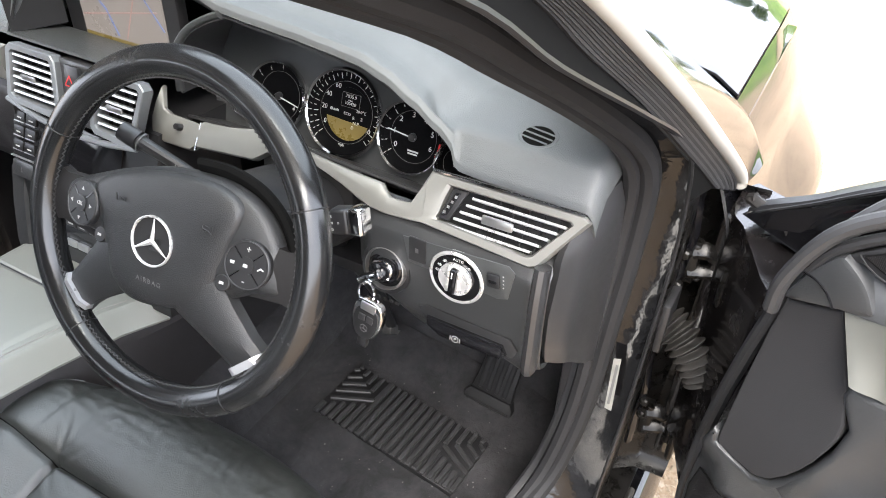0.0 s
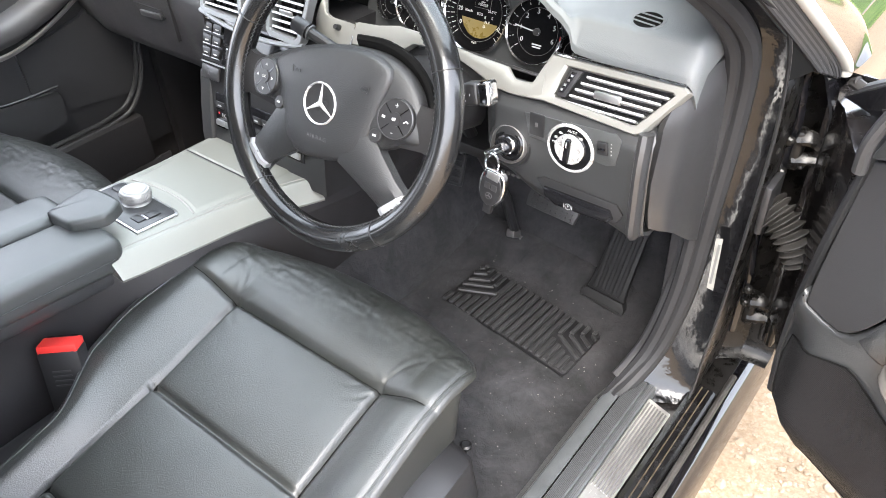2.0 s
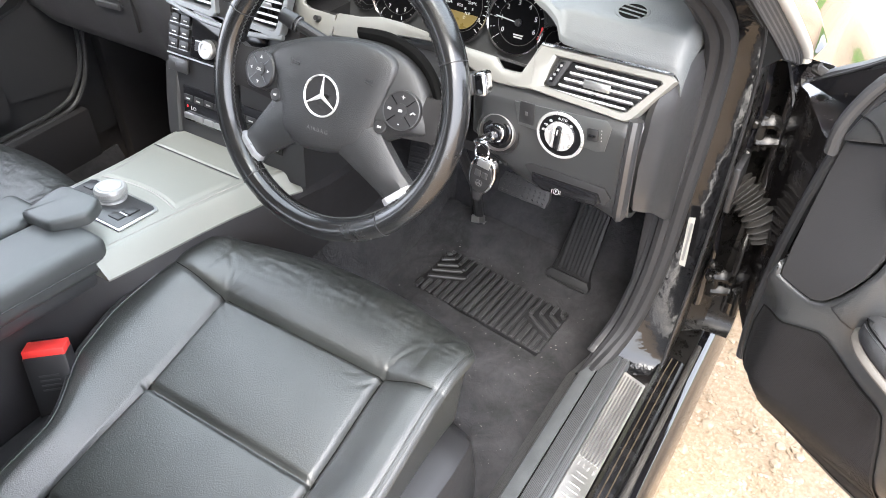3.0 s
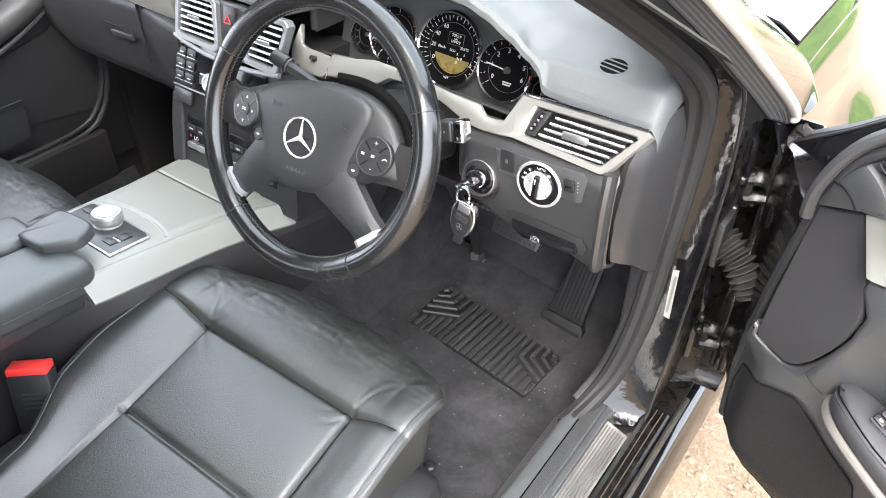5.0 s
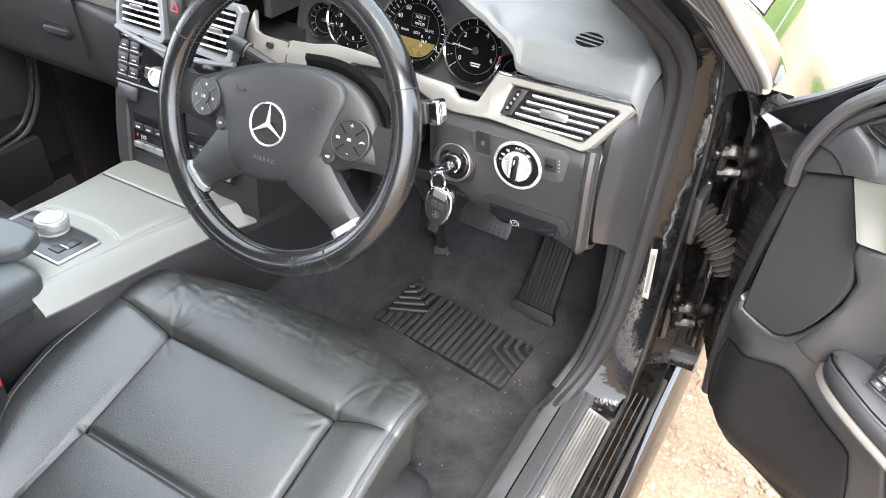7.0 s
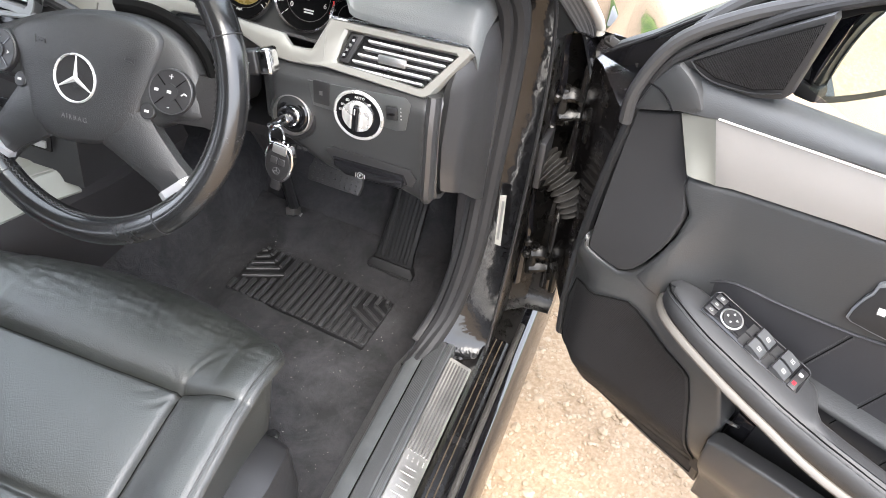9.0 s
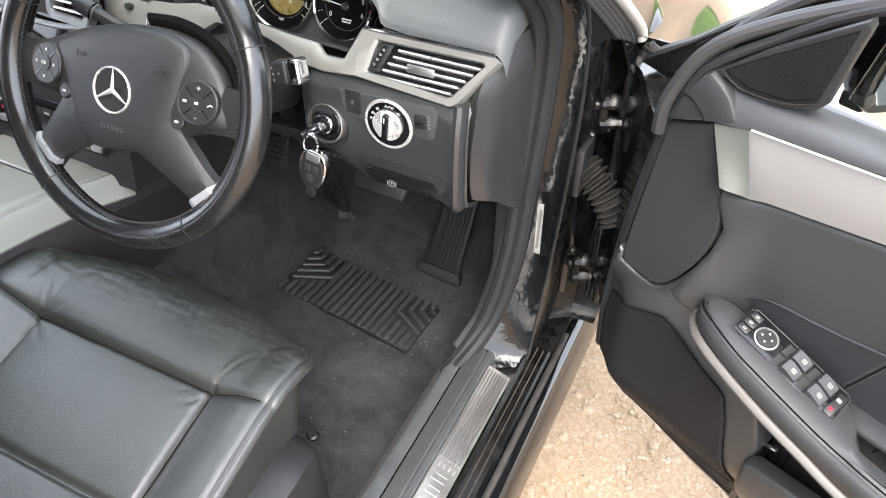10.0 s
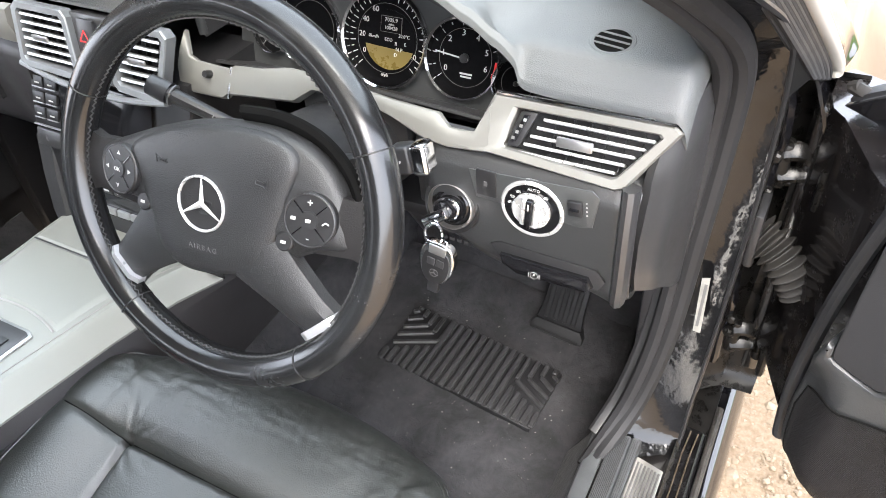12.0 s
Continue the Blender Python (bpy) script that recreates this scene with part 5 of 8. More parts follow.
for s in (-1, 1):
    part("side_spoke", loft([[(s * x, y1, z - 0.012), (s * x, y1, z), (s * x, lerp(y0, y1, 0.7), z + 0.004), (s * x, lerp(y0, y1, 0.3), z + 0.004), (s * x, y0, z), (s * x, y0, z - 0.012)] for x, y0, y1, z in ((0.085, -0.030, 0.040, 0.003), (0.120, -0.026, 0.030, 0.003), (0.145, -0.024, 0.028, 0.001), (0.168, -0.030, 0.036, 0.0), (0.178, -0.034, 0.040, -0.004))]), GRILLE, wheel)
    ls = part("lower_spoke", loft([[(s * (cx - w * nx), cy - w * ny, z - 0.014), (s * (cx - w * nx), cy - w * ny, z), (s * (cx - w * 0.6 * nx), cy - w * 0.6 * ny, z + 0.006), (s * (cx + w * 0.6 * nx), cy + w * 0.6 * ny, z + 0.006), (s * (cx + w * nx), cy + w * ny, z), (s * (cx + w * nx), cy + w * ny, z - 0.014)] for cx, cy, w, nx, ny, z in ((0.042, -0.035, 0.038, 0.75, 0.66, 0.012), (0.072, -0.060, 0.029, 0.75, 0.66, 0.008), (0.100, -0.084, 0.0225, 0.75, 0.66, 0.002), (0.116, -0.098, 0.021, 0.75, 0.66, -0.003), (0.131, -0.111, 0.023, 0.75, 0.66, -0.007))]), WHEELPAD, wheel)
    part("silver_insert", loft([[(s * (cx - w * 0.75), cy - w * 0.66, z - 0.010), (s * (cx - w * 0.75), cy - w * 0.66, z), (s * (cx - w * 0.45), cy - w * 0.40, z + 0.006), (s * (cx + w * 0.45), cy + w * 0.40, z + 0.006), (s * (cx + w * 0.75), cy + w * 0.66, z), (s * (cx + w * 0.75), cy + w * 0.66, z - 0.010)] for cx, cy, w, z in ((0.1140, -0.0960, 0.0215, 0.0030), (0.1170, -0.0985, 0.0225, 0.0022), (0.1205, -0.1015, 0.0240, 0.0008))]), SPOKESILVER, ls, "brushed silver spoke insert")
# trim arc blackened to sink into the shade behind the pad
part("cover_surround", sweep(spline([(0.020, 0.078, -0.012), (0.064, 0.080, -0.010), (0.104, 0.069, -0.010), (0.132, 0.046, -0.010), (0.147, 0.018, -0.008), (0.153, -0.012, -0.006)], 6), ring_of(0.006, 8, 0.012)), BLACKGAP, wheel, "trim behind the cover with shade in its black")
part("wheel_hub", lathe([(0.055, -0.09), (0.058, -0.03), (0.054, -0.012), (0.045, -0.008)], 32), DARK, wheel)

# the emblem: a bright ring with three tapering arms
EM = pose(0.0, -0.002, 0.0236)
emb = part("emblem", moved(lathe([(0.0240, -0.004), (0.0265, -0.003), (0.0262, 0.0015), (0.0252, 0.0022), (0.0240, 0.001), (0.0240, -0.0035)], 48), EM), SATIN, wheel, "bright round emblem")
part("emblem_ground", moved(lathe([(0.0, -0.0004), (0.0242, -0.0004), (0.0242, -0.004)], 36), EM), FLOCK, emb)
for a in (90, 210, 330):
    bm = bmesh.new()
    v = [bm.verts.new(p) for p in ((-0.0025, -0.0034, 0), (0.0240, -0.0007, 0), (0.0240, 0.0007, 0), (-0.0025, 0.0034, 0), (0.0, 0.0, 0.0016), (0.0240, 0.0, 0.0006))]
    for f in ((0, 1, 5, 4), (4, 5, 2, 3), (1, 2, 5)):
        bm.faces.new([v[i] for i in f])
    part("emblem_arm", moved(bm, EM @ pose(0, 0, 0, 0, 0, a)), SATIN, emb, angle=5)
words("AIRBAG", 0.0075, pose(0.0, -0.045, 0.0222, 6), GREYPRINT, cover, spread=1.35)
for x, s in ((-0.046, -1), (0.064, 1)):
    part("horn_mark", join(moved(tube([(-0.006, 0.0025, 0), (0.002, 0.0015, 0), (0.006, 0.004, 0), (0.006, -0.004, 0), (0.002, -0.0015, 0), (-0.006, -0.0008, 0)], 0.0006, 4, True), pose(x, 0.030, 0.0226, -9, 0, 180 if s < 0 else 0))), DARK, cover)
for cx, s in ((-0.103, -1), (0.110, 1)):
    bp = part("control_pad", moved(lathe([(0.0240, -0.004), (0.0240, 0.003), (0.0222, 0.005), (0.0, 0.0055)], 36), pose(cx, 0.007, 0.0125, -4, s * 8)), DARK, wheel, "round four-way button cluster")
    B = pose(cx, 0.007, 0.0125, -4, s * 8) @ pose(0, 0, 0.0052)
    part("button_ring", moved(tube([(0.0232 * math.cos(a * 0.2094), 0.0232 * math.sin(a * 0.2094), 0) for a in range(30)], 0.0006, 5, True), B), HARD, bp)
    for a in (45, 135):
        part("button_split", moved(box(-0.0215, 0.0215, -0.0005, 0.0005, 0, 0.0007), B @ pose(0, 0, 0, 0, 0, a)), PIANO, bp)
    part("middle_button", moved(lathe([(0.0085, 0), (0.0085, 0.0016), (0.0, 0.002)], 24), B), DARK, bp)
    if s < 0:
        words("OK", 0.006, B @ pose(0, 0, 0.0023), PRINT, bp)
        for a in (0, 90, 180, 270):
            part("arrow", moved(prism([(0.0140, -0.0022), (0.0178, 0.0), (0.0140, 0.0022)], 0.0003), B @ pose(0, 0, 0.0008, 0, 0, a)), PRINT, bp)
    else:
        words("+", 0.010, B @ pose(0, 0.0155, 0.0009), PRINT, bp)
        words("-", 0.010, B @ pose(0, -0.0155, 0.0009), PRINT, bp)
        part("phone_mark", moved(box(-0.0170, -0.0125, -0.0015, 0.0015, 0.0006, 0.0011, 0.0004, 1), B), PRINT, bp)
        part("phone_mark", moved(sweep([(0.0125, -0.0015, 0.001), (0.0155, 0.001, 0.001), (0.0185, -0.0005, 0.001)], ring_of(0.0008, 5)), B), PRINT, bp)
        part("mute_mark", moved(box(-0.0025, 0.0020, -0.0015, 0.0015, 0.0018, 0.0023), B), PRINT, bp)
    sb = part("small_button", moved(lathe([(0.0085, -0.003), (0.0085, 0.0025), (0.0075, 0.0035), (0.0, 0.004)], 24), pose(cx + (0.027 if s < 0 else -0.026), -0.0195, 0.0125, -8, s * 4)), DARK, wheel)
    part("button_mark", moved(box(-0.0025, 0.0025, -0.0013, 0.0013, 0.004, 0.0044), pose(cx + (0.027 if s < 0 else -0.026), -0.0195, 0.0125, -8, s * 4)), PRINT, sb)

# ---- steering column with its stalks ----
column = thing("steering_column", "dark plastic steering column cowl with stalks", "steering column", base=(0.354, 0.1, 0.85))
part("cowl", loft([[(0.354 + u * w, y, z + v * h) for u, v in ring_of(1, 18, 1, 3.0)] for y, z, w, h in ((0.035, 0.905, 0.062, 0.052), (0.06, 0.900, 0.068, 0.056), (0.14, 0.875, 0.066, 0.055), (0.24, 0.845, 0.064, 0.055))]), DARK, column, "tapered column cowl")
part("shaft", tube([(0.354, 0.24, 0.83), (0.31, 0.45, 0.50), (0.262, 0.562, 0.307)], 0.011, 10), DARK, column)
part("joint", join(moved(box(-0.011, 0.011, -0.009, 0.009, -0.014, 0.014, 0.003), axes((0.275, 0.53, 0.345), (1, 0, 0.3), (0, 0.6, 1))), moved(lathe([(0.010, -0.018), (0.010, 0.018)], 10), axes((0.262, 0.556, 0.31), (0, 1, 0.4), (0, 0, 1)))), STEEL, column, "steel shaft joint")
part("floor_boot", moved(lathe([(0.020, 0.0), (0.018, 0.008), (0.014, 0.011), (0.012, 0.018)], 24), axes((0.262, 0.575, 0.285), (1, 0, 0), (0, 0.7, 0.7))), DARK, column)
LS0, LS1 = V((0.318, 0.100, 0.930)), V((0.212, 0.083, 0.976))
lst = part("indicator_stalk", sweep([LS0, LS0.lerp(LS1, 0.4), LS0.lerp(LS1, 0.75), LS1], lambda t: ring_of(0.0075 + 0.003 * t, 12, 0.006 + 0.003 * t)), DARK, column, "left stalk with printed symbols")
part("stalk_tip", sweep([LS0.lerp(LS1, 0.84), LS0.lerp(LS1, 1.04)], lambda t: ring_of(0.0118 - 0.001 * t, 14)), DARK, lst)
part("stalk_band", sweep([LS0.lerp(LS1, 0.80), LS0.lerp(LS1, 0.815)], ring_of(0.0116, 14)), GREYPRINT, lst)
words("LIM", 0.0075, axes(LS0.lerp(LS1, 0.32) + V((0, -0.008, 0.004)), LS0 - LS1, (0, 0.5, 1)), PRINT, lst)
part("stalk_mark", moved(tube([(0.0033 * math.cos(a * 0.393), 0.0033 * math.sin(a * 0.393), 0) for a in range(16)], 0.0004, 4, True), axes(LS0.lerp(LS1, 0.14) + V((0, -0.0075, 0.004)), LS0 - LS1, (0, 0.5, 1))), PRINT, lst)
RS0, RS1 = V((0.405, 0.112, 0.912)), V((0.502, 0.128, 0.934))
part("selector_arm", sweep([RS0, RS0.lerp(RS1, 0.5), RS0.lerp(RS1, 0.66)], ring_of(0.008, 10)), DARK, column)
part("paddle", moved(prism([(-0.012, -0.02), (0.014, -0.016), (0.012, 0.016), (-0.008, 0.020)], 0.008, 0.002), axes((0.468, 0.035, 0.960), (1, 0, 0.2), (0, 0.4, 1))), PIANO, column)
SK = axes(RS0.lerp(RS1, 0.86), RS1 - RS0, (0, 0.25, 1)) @ Matrix.Scale(0.85, 4)
sel = part("selector_knob", moved(box(-0.020, 0.006, -0.017, 0.017, -0.014, 0.014, 0.005, 3), SK), DARK, column, "black gear selector with a chrome end")
part("chrome_end", moved(box(0.006, 0.027, -0.0185, 0.0185, -0.0155, 0.0155, 0.006, 4), SK), CHROME, sel, "chrome end cap")
SF = axes(RS0.lerp(RS1, 0.775) + V((0, -0.0126, 0.002)), RS1 - RS0, (0, 0.2, 1))
for k, b in enumerate(("R", "N", "D")):
    words(b, 0.0042, SF @ pose(-0.003, 0.008 - 0.0075 * k, 0), PRINT, sel)
words("P", 0.0042, SF @ pose(0.005, 0.0005, 0), PRINT, sel)

# ---- ignition key and the fob hanging from it ----
key = thing("ignition_key", "car key in the lock with a fob on its ring", "key", base=(0.495, 0.17, 0.8))
part("key_head", moved(join(lathe([(0.0165, -0.012), (0.0165, 0.010), (0.013, 0.018), (0.0, 0.02)], 20)), IG @ Matrix.Diagonal((0.95, 0.8, 1.0, 1)) @ pose(0, 0, 0.0, 0, 0, 20)), PIANO, key, "gloss black key head in the lock")
part("key_trim", moved(tube([(0.0150 * math.cos(i * 0.314), 0.0120 * math.sin(i * 0.314), 0.012) for i in range(20)], 0.0022, 6, True), IG @ pose(0, 0, 0.0, 0, 0, 20)), CHROME, key)
part("key_grip", moved(box(-0.022, 0.013, -0.0065, 0.0065, 0.014, 0.030, 0.004), IG @ pose(-0.003, -0.004, 0, 0, 0, 35)), CHROME, key, "bright key end")
KR = V((0.490, 0.152, 0.810))
part("key_ring", tube([KR + V((0.0095 * math.cos(i * 0.314) - 0.000, 0.003 * math.cos(i * 0.314), 0.0165 * math.sin(i * 0.314))) for i in range(20)], 0.0017, 6, True), CHROME, key, "split key ring")
FM = axes((0.4965, 0.148, 0.776), (1, 0, -0.16), (0.16, 0.12, 1)) @ Matrix.Scale(0.94, 4)
fob_line = [(p.x * 1.28, p.y) for p in spline([(x, y, 0) for x, y in ((0.0, 0.033), (0.013, 0.029), (0.0175, 0.010), (0.0155, -0.012), (0.009, -0.026), (0.0, -0.029), (-0.009, -0.026), (-0.0155, -0.012), (-0.0175, 0.010), (-0.013, 0.029))], 4, True)]
fob = part("fob", moved(prism(fob_line, 0.011, 0.003, 3), FM), CHROME, key, "chrome edged key fob")
part("fob_face", moved(prism([(x * 0.80, y * 0.80 - 0.003) for x, y in fob_line], 0.0015, 0.0005), FM @ pose(0, 0, 0.0108)), DARK, fob)
part("fob_end", moved(box(-0.0075, 0.0075, -0.044, -0.026, 0.001, 0.010, 0.002), FM), DARK, fob)
part("fob_top", moved(box(-0.011, 0.011, 0.018, 0.031, 0.0105, 0.0128, 0.001), FM), ALU, fob)
part("fob_badge", moved(tube([(0.0054 * math.cos(a * 0.314), 0.0054 * math.sin(a * 0.314), 0) for a in range(20)], 0.0005, 4, True), FM @ pose(0, -0.010, 0.0123)), GREYPRINT, fob)
for a in (90, 210, 330):
    part("fob_badge_arm", moved(box(0, 0.005, -0.0006, 0.0006, 0, 0.0005), FM @ pose(0, -0.010, 0.0123, 0, 0, a)), GREYPRINT, fob)
for x in (-0.006, 0.006):
    part("fob_button", moved(box(x - 0.005, x + 0.005, 0.001, 0.012, 0.0115, 0.0132, 0.001), FM), HARD, fob)

# ---- pedals ----
acc = thing("accelerator_pedal", "ribbed black rubber accelerator pedal", "pedal", base=(0.5, 0.52, 0.26))
AC = axes((0.510, 0.518, 0.270), (1, -0.03, -0.06), (0.30, 0.48, 1)) @ Matrix.Diagonal((1.28, 1, 1, 1))
part("pedal_plate", moved(prism([(-0.036, 0.0), (0.036, 0.0), (0.032, 0.05), (0.030, 0.19), (-0.022, 0.19), (-0.030, 0.05)], 0.010, 0.003), AC), PADRUB, acc)
for k in range(4):
    part("rib", moved(box(-0.0235 + k * 0.0135, -0.0155 + k * 0.0135, 0.03, 0.185, 0.009, 0.0150, 0.0018, 1), AC), PADRUB, acc)
part("pedal_base", moved(prism([(-0.041, -0.012), (0.041, -0.012), (0.041, 0.012), (0.034, 0.024), (-0.034, 0.024), (-0.041, 0.012)], 0.026, 0.004), AC @ pose(0, 0, -0.010)), PADRUB, acc, "moulded pedal foot")
part("foot_ridge", moved(box(-0.036, 0.036, -0.002, 0.004, 0.014, 0.0185, 0.0015, 1), AC), PADRUB, acc)
brk = thing("brake_pedal", "wide dimpled black brake pedal", "pedal", base=(0.44, 0.42, 0.53))
BR = axes((0.438, 0.42, 0.556), (1, 0, -0.06), (0, 0.62, 1)) @ Matrix.Diagonal((0.92, 0.85, 1, 1))
part("pedal_pad", moved(prism([(-0.055, -0.022), (0.055, -0.022), (0.058, 0.0), (0.052, 0.026), (-0.052, 0.026), (-0.058, 0.0)], 0.010, 0.003), BR), RUBBER, brk)
for i in range(9):
    for j in range(4):
        part("dimple", moved(lathe([(0.0032, 0), (0.0025, 0.0018), (0.0, 0.002)], 6), BR @ pose(-0.046 + i * 0.0115, -0.015 + j * 0.0105, 0.0098)), RUBBER, brk)
part("pedal_arm", tube([(0.436, 0.425, 0.56), (0.43, 0.47, 0.66), (0.42, 0.46, 0.74)], 0.009, 8), DARK, brk)
foot = thing("parking_brake_pedal", "small ribbed parking brake pedal", "pedal", base=(0.144, 0.5, 0.48))
FB = axes((0.144, 0.50, 0.483), (1, 0, 0.1), (0, 0.5, 1))
part("pedal_pad", moved(box(-0.026, 0.026, -0.034, 0.034, 0, 0.010, 0.003), FB), RUBBER, foot)
for k in range(5):
    part("rib", moved(box(-0.022, 0.022, -0.028 + k * 0.012, -0.023 + k * 0.012, 0.009, 0.013, 0.001, 1), FB), RUBBER, foot)
part("pedal_arm", tube([(0.144, 0.51, 0.49), (0.14, 0.60, 0.62)], 0.008, 8), DARK, foot)

# ---- floor mat with a moulded heel pad ----
mat = thing("floor_mat", "black carpet floor mat with a ribbed rubber heel pad", "floor mat", base=(0.38, 0.2, 0.25))


def mat_height(x, y):
    z = 0.294 - 0.105 * (x - 0.25) + 0.006 * noise.noise((x * 6, y * 5, 2)) + 0.0045 * noise.noise((x * 26, y * 12, 5)) + 0.0024 * noise.noise((x * 60, y * 35, 8))
    z += 0.010 * math.exp(-((x - 0.43 + 0.25 * (y - 0.1)) / 0.016) ** 2 - ((y - 0.12) / 0.10) ** 2) + 0.008 * math.exp(-((x - 0.36 + 0.4 * (y - 0.05)) / 0.014) ** 2 - ((y - 0.02) / 0.09) ** 2)
    return z + 0.03 * ease(0.46, 0.58, y) - 0.012 * ease(0.05, -0.3, y)


part("carpet", sheet(lambda u, v: (lerp(0.12, 0.645, u), lerp(-0.45, 0.58, v), mat_height(lerp(0.12, 0.645, u), lerp(-0.45, 0.58, v)) * ease(-0.02, 0.02, min(u, 1 - u) + 0.018)), 130, 220, 0.010), CARPET, mat, "brushed black carpet")
# the moulded pad lies on the sloping floor: local x across, y ahead
PADM = axes((0.2430, 0.3080, 0.3030), (0.309, -0.018, -0.030), (0.011, 0.141, -0.002))
PW, PL = 0.311, 0.142
heel = part("heel_pad", moved(box(0.002, PW - 0.006, 0.008, PL - 0.001, -0.012, 0.0, 0.002), PADM), PADRUB, mat, "ribbed black rubber heel pad")


def bar_between(a, b, w=0.0105):
    a, b = V((*a, 0)), V((*b, 0))
    d = b - a
    return moved(box(0, d.length, -w / 2, w / 2, -0.002, 0.0050, 0.0016, 1), PADM @ Matrix.Translation(a) @ Matrix.Rotation(math.atan2(d.y, d.x), 4, "Z"))


def pad_point(u, v):
    return (PW * u, PL * v)


for k in range(20):
    u = (k + 0.5) / 20
    v1 = 0.16 + 1.45 * u if u < 0.27 else 0.50 - 0.9 * (u - 0.765) if u > 0.76 else 1.0
    part("pad_rib", bar_between(pad_point(u, 0.08 * u), pad_point(u, v1), 0.0098), RIBRUB, heel)
# nested angled ribs in the two far corners
for (u0, v0), (u1, v1) in (((0.03, 0.30), (0.262, 0.62)), ((0.02, 0.44), (0.200, 0.70)), ((0.02, 0.58), (0.145, 0.77)), ((0.012, 0.72), (0.088, 0.85)), ((0.985, 0.40), (0.775, 0.60)), ((0.985, 0.54), (0.832, 0.70)), ((0.985, 0.69), (0.888, 0.80)), ((0.985, 0.84), (0.944, 0.90)), ((0.012, 0.87), (0.040, 0.93))):
    part("pad_rib", bar_between(pad_point(u0, v0), pad_point(u1, v1), 0.0085), RIBRUB, heel)
    part("pad_rib", bar_between(pad_point(u1, v1 + 0.02), pad_point(u1, 1.0), 0.0085), RIBRUB, heel)
fast = part("mat_fastener", lathe([(0.011, 0.0), (0.011, 0.004), (0.007, 0.007), (0.0, 0.007)], 16), DARK, mat)
fast.matrix_basis = pose(0.494, 0.058, mat_height(0.494, 0.058) + 0.002)

# lint and grit trodden into the mat
rnd = random.Random(5)
bms = []
for k in range(260):
    x, y = rnd.uniform(0.20, 0.60), rnd.uniform(-0.02, 0.50)
    zz = mat_height(x, y) + (0.007 if 0.25 < x < 0.55 and 0.30 < y < 0.44 else 0)
    r = rnd.choice((0.00025, 0.0003, 0.0003, 0.0004, 0.0005, 0.0008))
    bms.append(moved(box(-r * 1.5, r * 1.5, -r, r, 0, r, 0.0), pose(x, y, zz + 0.0005, rnd.uniform(-20, 20), rnd.uniform(-20, 20), rnd.uniform(0, 180))))
grit = thing("grit", "pale lint and grit scattered on the carpet mat", "grit", base=(0.38, 0.2, 0.25), kind="stuff")
part("crumbs", join(*bms), GRITDUST, grit)

# ---- seats ----
SW, SR = 0.250, 0.050   # half width and corner radius of the cushion


def seat_front(ax):
    """The front line of the cushion before its corners are rounded."""
    return 0.040 - 0.046 * (ax / SW) ** 2


def seat_edge(x):
    """The cushion's front edge, nearly straight with round corners."""
    ax = min(abs(x), SW)
    y = seat_front(ax)
    if ax > SW - SR:
        y -= SR - math.sqrt(max(0.0, SR ** 2 - (ax - SW + SR) ** 2))
    return y


def seat_rim(x, y):
    """How far the cushion has rounded down towards its sewn edge: little at the sides, more along the front."""
    ax = abs(x)
    dx, dy = SW - ax, seat_front(ax) - y
    if dx < SR and dy < SR:
        d = SR - math.hypot(SR - dx, SR - dy)
        side = (SR - dx) / max(1e-6, math.hypot(SR - dx, SR - dy))
    else:
        d, side = (dx, 1.0) if dx < dy else (dy, 0.0)
    front = 1 - side ** 2
    r, drop = lerp(0.026, 0.074, front), lerp(0.012, 0.040, front)
    k = min(1.0, max(0.0, 1 - d / r))
    return -drop * (1 - math.sqrt(1 - k * k))


def crease(x, y, x0, y0, x1, y1, depth, width):
    """A fold between two points that opens from its first end and dies out at the second."""
    dx, dy = x1 - x0, y1 - y0
    n = math.hypot(dx, dy)
    t = ((x - x0) * dx + (y - y0) * dy) / (n * n)
    off = ((x - x0) * dy - (y - y0) * dx) / n + 0.10 * n * math.sin(math.pi * min(1, max(0, t)))
    if t < -0.1 or t > 1:
        return 0.0
    w = width * (0.5 + 1.2 * max(0, t))
    return -depth * (1 - max(0, t)) ** 1.2 * math.exp(-(off / w) ** 2) + 0.45 * depth * (1 - max(0, t)) * math.exp(-((abs(off) - 2.1 * w) / w) ** 2)


FOLDS = ((0.150, -0.116, 0.196, -0.050, 0.0028, 0.0030), (0.150, -0.116, 0.158, -0.062, 0.0014, 0.0026), (0.146, -0.118, 0.118, -0.082, 0.0016, 0.0028),
         (0.152, -0.124, 0.140, -0.165, 0.0022, 0.0028), (0.148, -0.126, 0.108, -0.160, 0.0018, 0.0030), (0.130, -0.124, 0.085, -0.142, 0.0012, 0.0026))


